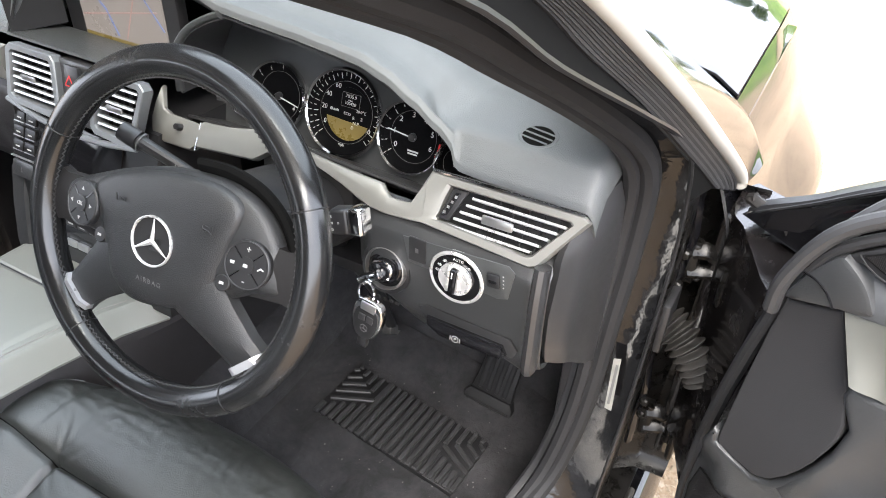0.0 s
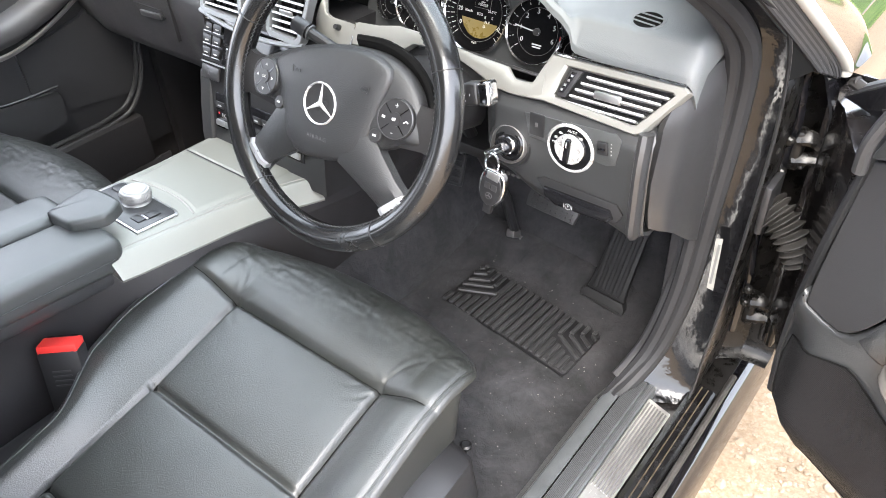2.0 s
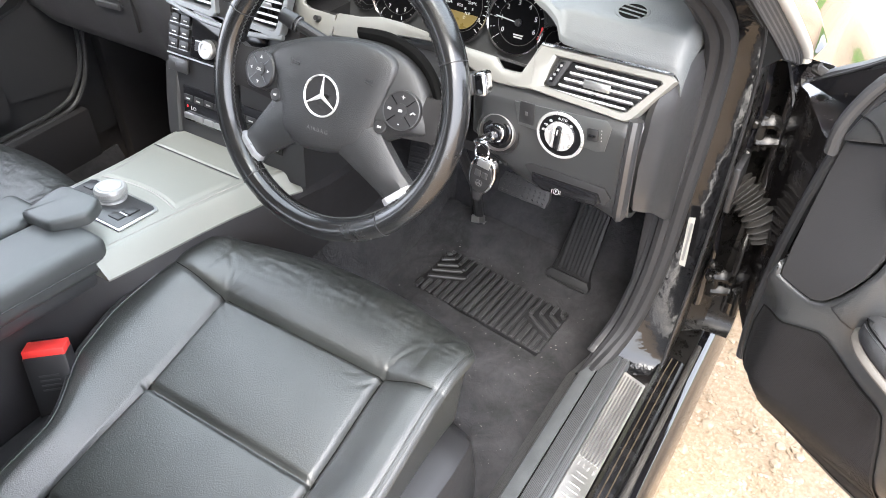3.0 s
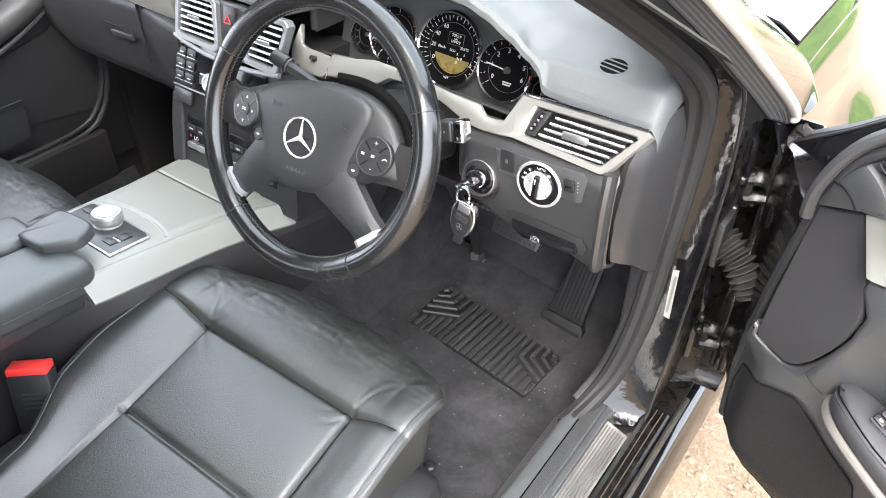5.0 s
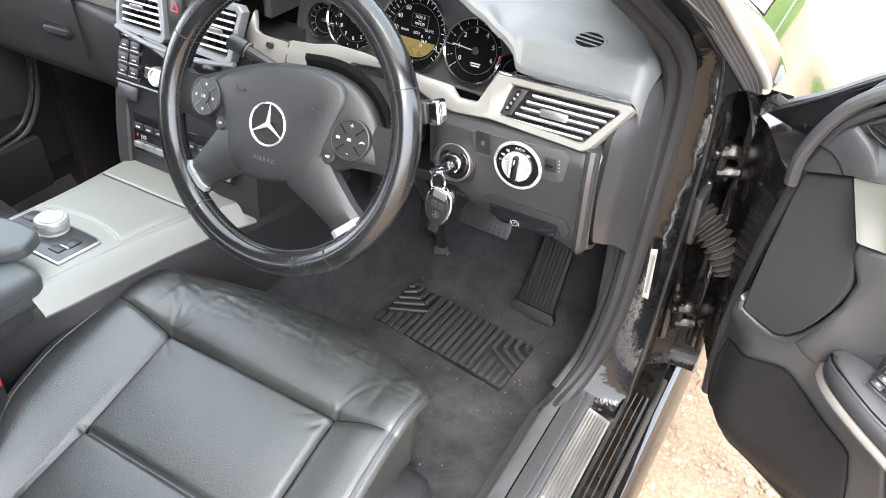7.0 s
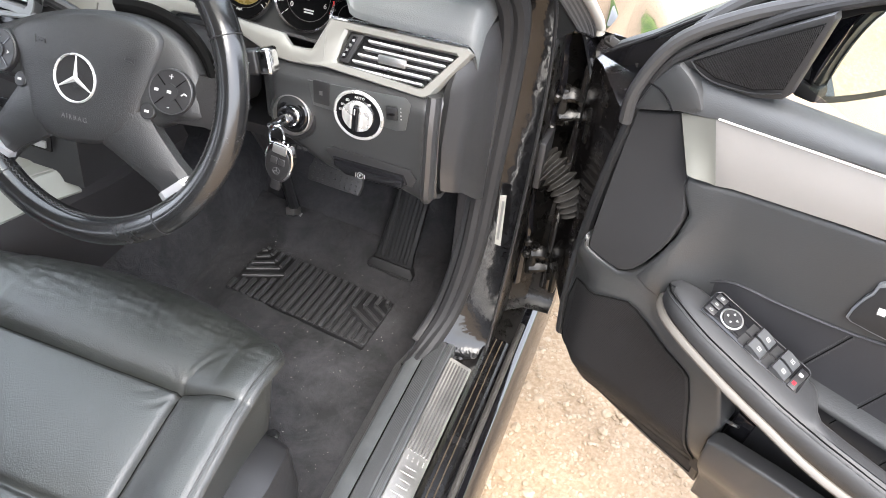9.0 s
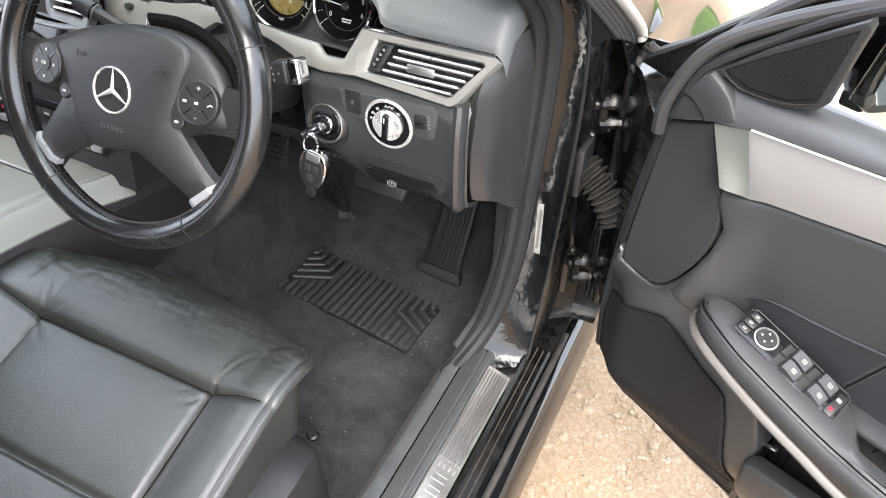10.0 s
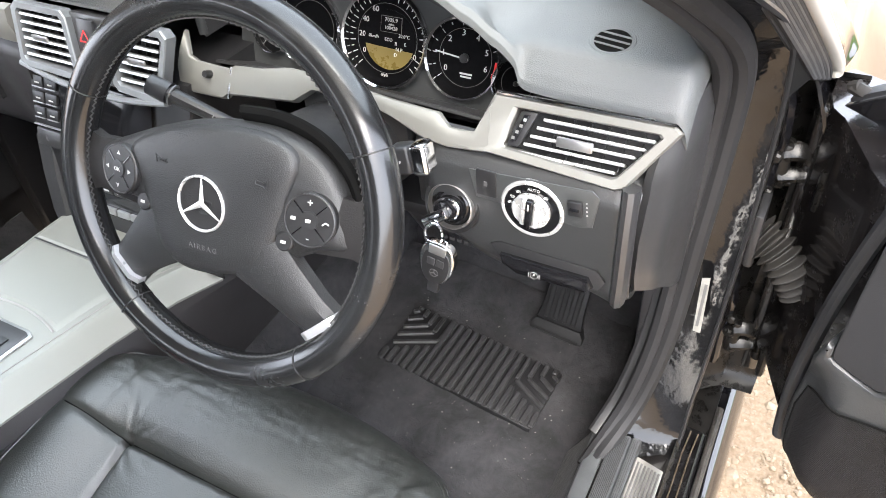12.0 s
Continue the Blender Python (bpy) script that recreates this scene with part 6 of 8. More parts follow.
def seat_height(x, y):
    """Height of the cushion over (x from the middle, y)."""
    ax = abs(x)
    base = 0.597 + (y + 0.12) * (0.17 if y < -0.12 else 0.05)
    s = min(1.0, max(0.0, (y + 0.118) / 0.158))
    roll = 0.012 * math.sin(math.pi * s ** 0.75)
    bolster = 0.030 * ease(0.145, 0.215, ax) * (1 - 0.85 * ease(-0.15, 0.0, y))
    rim = seat_rim(x, y)
    puff = 0
    for y0, y1 in ((-0.29, -0.12), (-0.47, -0.29)):
        if y0 <= y < y1 and ax < 0.152:
            puff += 0.008 * (math.sin(math.pi * (y - y0) / (y1 - y0))) ** 0.5 * max(0, 1 - (ax / 0.152) ** 4) ** 0.5
    if y > -0.12 and ax < 0.19:
        puff += 0.007 * min(1.0, (y + 0.12) / 0.028) ** 0.5 * max(0, 1 - (ax / 0.19) ** 4) ** 0.5
    seam = 0
    if ax < 0.156:
        for ys in (-0.12, -0.29, -0.47):
            seam -= 0.008 * math.exp(-((y - ys) / 0.0038) ** 2)
    else:
        seam -= 0.005 * math.exp(-((y + 0.121) / 0.0042) ** 2) * ease(0.238, 0.20, ax)
    if y < -0.115:
        seam -= 0.008 * math.exp(-((ax - 0.150) / 0.0040) ** 2)
    seam -= 0.0020 * math.exp(-((ax - 0.238) / 0.003) ** 2) * ease(0.0, -0.03, y)
    fold = sum(crease(ax, y, *f) for f in FOLDS)
    near = math.exp(-((y + 0.02) / 0.055) ** 2)
    wr = (0.0011 * noise.noise((x * 34 + 6 * y, y * 120, 1 + x)) + 0.0009 * noise.noise((x * 95, y * 40, 3)) + 0.0007 * noise.noise((x * 130 + 40 * y, y * 60 - 30 * x, 7))) * near + 0.0010 * noise.noise((x * 60, y * 60, 9)) * math.exp(-((ax - 0.16) / 0.035) ** 2 - ((y + 0.10) / 0.035) ** 2)
    return base + roll + bolster + rim + puff + seam + fold + wr + 0.0006 * noise.noise((x * 22, y * 22, 4))


def seat_plan(x, y):
    """The inner bolster bulges towards the console and gives way to the buckle; the nose leans a little inwards."""
    if x < -0.150:
        w = SW + 0.016 * ease(0.03, -0.05, y) + 0.020 * math.exp(-((y + 0.235) / 0.08) ** 2) - 0.055 * ease(-0.30, -0.42, y)
        x = -0.150 + (x + 0.150) * (w - 0.150) / (SW - 0.150)
    return DX + 0.004 - 0.008 * ease(-0.29, -0.10, y) + x, y


def make_seat():
    s = thing("leather_seat", "black leather driver's seat with sewn panels", "car seat", base=(DX, -0.25, 0.25))

    def patch(x0, x1, y0, y1, nu, nv, round_off=False):
        def fn(u, v):
            if round_off:
                u = 0.5 + 0.5 * math.sin(math.pi * (u - 0.5)) * 0.35 + (u - 0.5) * 0.65
                v = 1 - (1 - v) ** 1.6
            x = lerp(x0, x1, u)
            y = lerp(y0, seat_edge(x) if y1 is None else y1, v)
            return (*seat_plan(x, y), seat_height(x, y))
        return sheet(fn, nu, nv)

    part("center_panel", patch(-0.150, 0.150, -0.47, -0.12, 90, 110), LEATHER, s, "creased leather centre panel", angle=75)
    part("front_panel", patch(-SW, SW, -0.12, None, 150, 70, True), LEATHER, s, "wrinkled leather front roll", angle=80)
    part("rear_panel", patch(-0.150, 0.150, -0.62, -0.47, 30, 24), LEATHER, s, angle=75)
    part("cushion_border", sheet(lambda u, v: (lambda p, k: (p[0] - math.copysign(k * 0.012, p[3]) * ease(0.0, 0.1, abs(p[3])), p[1] - k * 0.022 * ease(-0.10, 0.0, p[1]), lerp(p[2], p[2] * 0.2 + 0.500 * 0.8 - 0.012, k)))(
        (lambda x, y: (*seat_plan(x, y), seat_height(x, y) + 0.0005, x))(*((-SW, lerp(-0.62, seat_edge(SW), u * 4)) if u < 0.25 else (SW, lerp(seat_edge(SW), -0.62, u * 4 - 3)) if u > 0.75 else (lambda q: (SW * (math.sin(math.pi * q) * 0.35 + q * 2 * 0.65), seat_edge(SW * (math.sin(math.pi * q) * 0.35 + q * 2 * 0.65))))((u - 0.5) * 2 * 0.5 * 2 * 0.5))), ease(0, 1, v)), 160, 8), LEATHER, s, "leather cushion border", angle=80)
    def seam_line(pts):
        return tube([V((*seat_plan(x, y), seat_height(x, y) + 0.0002)) for x, y in pts], 0.0009, 5)

    part("panel_seam", join(*([seam_line([(lerp(-0.150, 0.150, k / 40), ys) for k in range(41)]) for ys in (-0.12, -0.29, -0.47)] + [seam_line([(sg * 0.150, lerp(-0.60, -0.121, k / 50)) for k in range(51)]) for sg in (-1, 1)] + [seam_line([(sg * lerp(0.150, 0.230, k / 12), -0.1205) for k in range(13)]) for sg in (-1, 1)])), BLACKGAP, s, "dark sewn seams")
    for sg in (-1, 1):
        part("side_bolster", patch(sg * 0.150, sg * SW, -0.62, -0.12, 40, 120), LEATHER, s, "leather side bolster with a sewn edge", angle=75)
        line = [V((*seat_plan(sg * 0.238, y), seat_height(sg * 0.238, y) + 0.0008)) for y in [(-0.60 + 0.562 * k / 60) for k in range(61)]]
        line += [V((*seat_plan(sg * x, seat_edge(x) - 0.012), seat_height(sg * x, seat_edge(x) - 0.012) + 0.0008)) for x in (0.236, 0.229, 0.219)]
        part("piping", tube(line, 0.0010, 6), LEATHER, s)
        bms = []
        for p0, p1 in zip(line, line[1:]):
            for off in (0.0055, -0.0055):
                for j in range(2):
                    o = V((off, 0, 0.0012 if off * sg < 0 else -0.0004))
                    bms.append(tube([p0.lerp(p1, j * 0.5 + 0.06) + o, p0.lerp(p1, j * 0.5 + 0.40) + o], 0.0005, 4))
        part("stitching", join(*bms), STITCH, s)
        part("seat_shield", loft([[(DX + sg * 0.215, y, z0), (DX + sg * (0.252 + d), y, z0), (DX + sg * (0.266 + d), y, z0 + 0.014), (DX + sg * (0.268 + d), y, (z0 + z1) / 2 + 0.01), (DX + sg * (0.258 + d), y, z1 - 0.012), (DX + sg * (0.240 + d), y, z1 - 0.002), (DX + sg * 0.215, y, z1)] for y, z0, z1, d in ((-0.62, 0.27, 0.530, 0.020), (-0.30, 0.27, 0.525, 0.022), (-0.15, 0.275, 0.520, 0.020), (-0.095, 0.285, 0.514, 0.014), (-0.075, 0.30, 0.500, 0.004), (-0.066, 0.32, 0.480, -0.010))]), DARK, s, "moulded black plastic seat shield", angle=40)
        part("seat_rail", box(DX + sg * 0.19 - 0.02, DX + sg * 0.19 + 0.02, -0.55, -0.06, 0.235, 0.275, 0.004), STEEL, s)
        part("rail_end", box(DX + sg * 0.19 - 0.024, DX + sg * 0.19 + 0.024, -0.09, -0.05, 0.235, 0.285, 0.008), DARK, s)
    part("seat_frame", box(DX - 0.21, DX + 0.21, -0.55, -0.05, 0.275, 0.52, 0.01), DARK, s)

    # backrest, leaning back
    def back(u, v):
        a = 2 * math.pi * u
        z = lerp(0.60, 1.16, v)
        w = lerp(0.262, 0.225, v)
        c, sn = math.cos(a), math.sin(a)
        x = math.copysign(abs(c) ** 0.6, c) * w
        d = math.copysign(abs(sn) ** 0.8, sn) * 0.065
        yb = -0.60 - (z - 0.60) * 0.45 + 0.04 * math.sin(math.pi * v) * (1 if sn > 0 else 0.3)
        lip = 0.055 * ease(0.13, 0.21, abs(x)) if sn > 0 else 0
        groove = -0.008 * math.exp(-((abs(x) - 0.145) / 0.008) ** 2) if sn > 0 else 0
        return (DX + x, yb + d + lip + groove, z)
    part("backrest", sheet(back, 60, 30), LEATHER, s, "black leather backrest", angle=75)
    part("backrest_top", moved(lathe([(0.0, 0.03), (0.1, 0.028), (0.2, 0.012), (0.225, -0.01)], 30), Matrix.Translation((DX, -0.855, 1.165)) @ Matrix.Diagonal((1, 0.33, 1, 1))), LEATHER, s)
    return s


driver = make_seat()
passenger = copy_thing(driver, Matrix.Translation((DX - 0.755, -0.25 - 0.060, 0.25)))
tagged(passenger, "black leather passenger seat beside the console", "car seat")

# ---- belt buckle ----
buckle = thing("seat_belt_buckle", "black seat belt buckle with a red release button", "seat belt", base=(0.105, -0.33, 0.5))
BK = axes((0.085, -0.354, 0.553), (0.74, 0.67, 0), (-0.62, 0.62, -0.25)) @ Matrix.Scale(1.12, 4)
part("buckle_body", moved(box(-0.027, 0.027, -0.015, 0.015, -0.085, 0.056, 0.005), BK), DARK, buckle)
part("release_button", moved(box(-0.0255, 0.0255, -0.0135, 0.0135, 0.050, 0.064, 0.0025), BK), REDPLASTIC, buckle, "red release button")
part("buckle_slot", moved(box(-0.020, 0.020, 0.0105, 0.0142, 0.052, 0.0645), BK), PIANO, buckle)
part("buckle_writing", moved(join(*[box(-0.012, 0.012, -0.0156, -0.0149, 0.005 + k * 0.007, 0.0075 + k * 0.007) for k in range(4)]), BK), HARD, buckle)
part("buckle_stalk", tube([BK @ V((0, 0, -0.07)), BK @ V((0, -0.01, -0.18))], 0.012, 8), DARK, buckle)

# ---- centre console ----
console = thing("centre_console", "centre console with a satin silver top and dark sides", "centre console", base=(-0.03, -0.1, 0.3))


def cz(y):
    return 0.698 - (y + 0.235) * 0.108


CW = [(-0.228, 0.070), (-0.19, 0.075), (-0.04, 0.088), (0.06, 0.104), (0.128, 0.128)]   # the top's right rim
CLE = [(-0.228, -0.125), (-0.034, -0.130), (0.128, -0.147)]   # and its left rim
ys = (-0.228, -0.20, -0.12, -0.04, 0.0, 0.03, 0.06, 0.09, 0.128)
part("console_top", loft([[(table(CLE, y) - 0.002, y, cz(y) - 0.02), (table(CLE, y), y, cz(y) - 0.002), (table(CLE, y) + 0.006, y, cz(y) + 0.001), (table(CW, y) - 0.016, y, cz(y) + 0.001), (table(CW, y) - 0.006, y, cz(y)), (table(CW, y), y, cz(y) - 0.004), (table(CW, y) + 0.020, y, cz(y) - 0.032), (table(CW, y) + 0.019, y, cz(y) - 0.036), (0.05, y, cz(y) - 0.036)] for y in ys]), CONSOLE_SILVER, console, "satin silver console top", angle=22)
part("console_side", loft([[(-0.128, y, cz(y) - 0.012), (table(CW, y) - 0.010 - 0.022 * ease(-0.12, -0.33, y), y, cz(y) - 0.014), (table(CW, y) + 0.004 - 0.030 * ease(-0.12, -0.33, y), y, cz(y) - 0.036), (table(CW, y) + 0.014 - 0.046 * ease(-0.12, -0.33, y), y, cz(y) - 0.06), (0.108 - 0.08 * ease(-0.12, -0.33, y), y, 0.50), (0.13, y, 0.22), (-0.17, y, 0.22), (-0.150, y, 0.50)] for y in (-1.0, -0.5, -0.33, -0.30, -0.27, -0.24, -0.21, -0.18, -0.15, -0.12, -0.05, 0.06, 0.2, 0.4)]), CONSOLEDARK, console, "dark grey console side")


def bow(u):
    """The near lid's front edge, drawn back in the middle for a finger."""
    return -0.070 + 0.015 * (1 - (2 * u - 1) ** 2)


def lid_sheet(y0, y1, name, label):
    def fn(u, v):
        a, b = (bow(u) if y0 is None else y0), y1
        y = lerp(a, b, v)
        lo, hi = lerp(-0.113, -0.136, ease(-0.07, 0.12, y)), lerp(0.064, 0.076, ease(-0.07, 0.06, y))
        k = min(u, 1 - u, v, 1 - v)
        return (lerp(lo, hi, u), y, cz(y) + 0.0012 + 0.0026 * min(1, k / 0.04) ** 0.5)
    return part(name, sheet(fn, 30, 26, 0.002), CONSOLE_SILVER, console, label, angle=25)


lid_sheet(None, 0.053, "storage_lid", "sliding silver lid")
lid_sheet(0.057, 0.126, "storage_lid", "sliding silver lid")
part("lid_joint", loft([[(x, 0.0534, cz(0.055) - 0.001), (x, 0.0534, cz(0.055) + 0.0016), (x, 0.0560, cz(0.055) + 0.0016), (x, 0.0560, cz(0.055) - 0.001)] for x in (-0.132, 0.0, 0.076)]), DARK, console)
part("finger_recess", tube([(lerp(-0.110, 0.061, k / 16), bow(k / 16) - 0.0025, cz(bow(k / 16)) + 0.0012) for k in range(17)], 0.0016, 6), DULLSTRIP, console)
part("console_edge_line", tube([(table(CW, y) - 0.014, y, cz(y) + 0.0012) for y in (-0.20, -0.12, 0.0, 0.06, 0.12)], 0.0006, 5), DULLSTRIP, console)
CP = axes((-0.030, -0.124, cz(-0.124) + 0.0012), (1, 0, 0), (0, 1, -0.108)) @ Matrix.Diagonal((1.28, 0.92, 1, 1))
KM = axes((-0.036, -0.110, cz(-0.110) + 0.0012), (1, 0, 0), (0, 1, -0.108))
ctrl = part("controller_plate", moved(prism([(-0.066, -0.044), (0.060, -0.044), (0.060, 0.036), (0.052, 0.042), (-0.058, 0.042), (-0.066, 0.036)], 0.003, 0.001), CP), ALU, console)
part("controller_field", moved(prism([(-0.062, -0.040), (0.056, -0.040), (0.056, 0.034), (0.050, 0.038), (-0.056, 0.038), (-0.062, 0.034)], 0.001, 0.0005), CP @ pose(0, 0, 0.0028)), HARD, ctrl)
part("controller_knob", moved(lathe([(0.024, 0.003), (0.0215, 0.006), (0.0215, 0.009), (0.0245, 0.012), (0.0245, 0.022), (0.0225, 0.0255), (0.0, 0.0265)], 36), KM), KNOB, ctrl, "round silver control knob")
part("controller_cap", moved(lathe([(0.019, 0.0262), (0.018, 0.0272), (0.0, 0.0272)], 32), KM), KNOB, ctrl)
part("knurl", moved(join(*[moved(box(0.0243, 0.0252, -0.0006, 0.0006, 0.013, 0.0215), pose(0, 0, 0, 0, 0, a * 7.5)) for a in range(48)]), KM), KNOB, ctrl)
for x, y, w, h in ((-0.048, 0.020, 0.016, 0.020), (0.038, 0.006, 0.014, 0.022), (0.034, -0.018, 0.018, 0.016), (-0.045, -0.022, 0.018, 0.014)):
    part("side_key", moved(box(x - w / 2, x + w / 2, y - h / 2, y + h / 2, 0.003, 0.006, 0.001), CP), DARK, ctrl)
part("bright_key", moved(box(0.030, 0.044, -0.010, -0.006, 0.003, 0.0058, 0.001), CP), ALU, ctrl)


def pad_block(x0, x1, y0, y1, z0, z1, bev):
    return box(x0, x1, y0, y1, z0, z1, bev, 4)


arm = thing("armrest", "two-part black leather armrest on the console", "armrest", base=(-0.02, -0.4, 0.66))
TILT_UP = Matrix.Translation((0, -0.21, 0.71)) @ Matrix.Rotation(radians(-6.5), 4, "X") @ Matrix.Translation((0, 0.21, -0.71))
part("right_pad", moved(pad_block(-0.045, 0.073, -0.80, -0.198, 0.664, 0.722, 0.016), TILT_UP), ARMLEATHER, arm, "black leather pad", angle=60)
part("left_pad", moved(pad_block(-0.138, -0.048, -0.80, -0.205, 0.664, 0.726, 0.016), TILT_UP), ARMLEATHER, arm, "black leather pad", angle=60)
part("front_tongue", moved(prism([(p.x, p.y) for p in spline([(x, y, 0) for x, y in ((-0.055, -0.236), (-0.058, -0.220), (-0.062, -0.190), (-0.060, -0.170), (-0.046, -0.160), (0.004, -0.156), (0.020, -0.164), (0.030, -0.190), (0.024, -0.206), (0.008, -0.230), (-0.004, -0.238), (-0.050, -0.240))], 4, True)], 0.020, 0.007, 3), Matrix.Translation((0.0, 0, 0.721))), ARMLEATHER, arm, "raised leather tongue")
part("arm_seam", moved(tube([(0.0742, y, 0.692) for y in (-0.79, -0.5, -0.214)], 0.0012, 5), TILT_UP), STITCH, arm)
part("arm_tray", moved(box(-0.142, 0.060, -0.82, -0.215, 0.640, 0.672, 0.006), TILT_UP), HARD, arm)

# ---- far door lining ----
fd = thing("passenger_door_lining", "dark closed passenger door lining with a silver strip", "car door", base=(-0.74, 0, 0.4))
part("lining", sheet(lambda u, v: (-0.745 + 0.03 * math.sin(math.pi * v) - 0.02 * v, lerp(-1.0, 0.36, u), lerp(0.36, 0.95, v)), 10, 12, 0.01), HARD, fd)
strip = spline([(-0.712, 0.30, 0.83), (-0.705, 0.20, 0.775), (-0.695, 0.096, 0.738), (-0.690, 0.011, 0.724), (-0.688, -0.098, 0.734), (-0.688, -0.3, 0.742), (-0.69, -0.7, 0.75)], 6)
part("silver_strip", sweep(strip, ring_of(0.004, 8, 0.009)), DULLSTRIP, fd, "curved pale strip")
part("door_armrest", loft([[(-0.735, p.y, p.z + 0.012), (-0.70, p.y, p.z + 0.012), (-0.684, p.y, p.z + 0.018), (-0.678, p.y, p.z + 0.034), (-0.684, p.y, p.z + 0.055), (-0.70, p.y, p.z + 0.066), (-0.735, p.y, p.z + 0.070)] for p in strip[::3]]), DOORGREY, fd, "padded grey armrest", angle=50)
part("pocket_edge", sweep(spline([(-0.695, 0.10, 0.618), (-0.69, -0.017, 0.625), (-0.69, -0.138, 0.644), (-0.69, -0.6, 0.66)], 5), ring_of(0.003, 6, 0.006)), HARD, fd)
part("pocket_panel", loft([[(-0.74, y, z0), (-0.698, y, z0 + 0.01), (-0.694, y, z1 - 0.01), (-0.70, y, z1), (-0.74, y, z1)] for y, z0, z1 in ((-0.7, 0.50, 0.655), (-0.138, 0.50, 0.638), (-0.017, 0.51, 0.618), (0.09, 0.515, 0.606), (0.10, 0.53, 0.60))]), HARD, fd, "door pocket wall", angle=40)
part("front_panel", loft([[(-0.742, y, z0), (-0.712, y, z0), (-0.708, y, z1), (-0.742, y, z1)] for y, z0, z1 in ((0.047, 0.55, 0.715), (0.10, 0.55, 0.72), (0.212, 0.53, 0.74), (0.30, 0.52, 0.80))]), HARD, fd, angle=40)
part("far_sill", box(-0.74, -0.66, -1.0, 0.26, 0.30, 0.482, 0.01), CONSOLEDARK, fd)
for dx, z in ((0.0, 0.486), (0.018, 0.478)):
    part("sill_rib", sweep(spline([(-0.70 + dx, -0.8, z), (-0.70 + dx, 0.0, z), (-0.70 + dx, 0.20, z + 0.004), (-0.70 + dx, 0.27, z + 0.04), (-0.70 + dx, 0.31, z + 0.12), (-0.705 + dx, 0.33, z + 0.25)], 5), ring_of(0.006, 8)), HARD, fd)

# ---- the open driver's door: local x along the door, -y towards the cabin side, z up ----
UX = V((0.906, -0.423, 0))
DM = axes((0.83, 0.49, 0), UX, (0.423, 0.906, 0))
door = thing("driver_door", "open black car door with a dark lining and pale trim", "car door", m=DM)
FL = Matrix(((1, 0, 0, 0), (0, 0, -1, 0), (0, 1, 0, 0), (0, 0, 0, 1)))  # outline (along, up) raised towards the cabin side


def slab(outline, n0, n1, bev=0.004, seg=2):
    """An outline (along, up) standing from n0 to n1, measured towards the lining's side."""
    return moved(moved(prism(outline, n1 - n0, bev, seg), Matrix.Translation((0, 0, n0))), FL)


def swell(z):
    """How far the lining stands out towards the cabin at a height."""
    return 0.034 * ease(0.90, 0.70, z)


def swollen(bm):
    """Carry a slab out with the lining, which falls back again behind the armrest."""
    cuts = [((u, 0, 0), (1, 0, 0)) for u in (0.15, 0.16, 0.17, 0.18, 0.19, 0.205, 0.23, 0.27, 0.29, 0.31, 0.33, 0.35, 0.50)] + [((0, 0, z), (0, 0, 1)) for z in (0.40, 0.42, 0.44, 0.46, 0.48, 0.50, 0.55, 0.63, 0.65, 0.67, 0.69, 0.72, 0.75, 0.78, 0.81, 0.84, 0.87, 0.90)]
    for co, no in cuts:
        bmesh.ops.bisect_plane(bm, geom=bm.verts[:] + bm.edges[:] + bm.faces[:], dist=1e-5, plane_co=co, plane_no=no)
    for v in bm.verts:
        u, z = v.co.x, v.co.z
        v.co.y -= swell(z) * (1 - ease(0.27, 0.35, u) * ease(0.63, 0.69, z)) - 0.054 * ease(0.50, 0.38, z) - 0.03 * ease(0.205, 0.145, u) * ease(0.70, 0.62, z)
    return bm


def rounded(pts, k=4):
    return [(p.x, p.y) for p in spline([(x, y, 0) for x, y in pts], k, True)]


part("door_shell", join(moved(prism([(0.0, 0.055), (-0.004, 0.03), (0.012, -0.01), (0.03, -0.035), (0.05, -0.045), (0.125, -0.115), (0.14, -0.125), (0.26, -0.125), (0.26, 0.055)], 0.405, 0.0), Matrix.Translation((0, 0, 0.475))), moved(prism([(0.26, 0.055), (0.26, -0.124), (1.08, -0.124), (1.08, 0.055)], 0.495, 0.0), Matrix.Translation((0, 0, 0.385)))), DUSTPAINT, door, "dusty black painted door shell")
part("door_skin", moved(prism([(0.0, 0.42), (1.10, 0.42), (1.10, 0.895), (0.16, 0.88), (0.09, 0.87), (0.0, 0.85)], 0.02, 0.006), Matrix.Translation((0, 0.075, 0)) @ FL), PAINT, door)
part("front_rubber", sweep(spline([(0.135, -0.128, 0.46), (0.128, -0.125, 0.56), (0.135, -0.125, 0.70), (0.155, -0.13, 0.84), (0.175, -0.13, 0.93), (0.20, -0.12, 1.0), (0.25, -0.10, 1.06), (0.335, -0.085, 1.115), (0.55, -0.075, 1.235), (0.78, -0.07, 1.33), (0.98, -0.06, 1.35), (1.08, -0.05, 1.28)], 6), ring_of(0.010, 10, 0.009)), RUBBER, door, "black rubber door seal")
part("window_frame", sweep(spline([(0.050, -0.020, 0.893), (0.075, -0.024, 0.913), (0.12, -0.030, 0.946), (0.175, -0.036, 0.993), (0.25, -0.042, 1.050), (0.36, -0.045, 1.122), (0.55, -0.045, 1.228), (0.78, -0.04, 1.328), (0.98, -0.03, 1.355), (1.10, -0.02, 1.27), (1.10, -0.02, 0.95)], 6), ring_of(0.011, 8, 0.020), up=(0, 1, 0)), DARK, door, "black window frame")
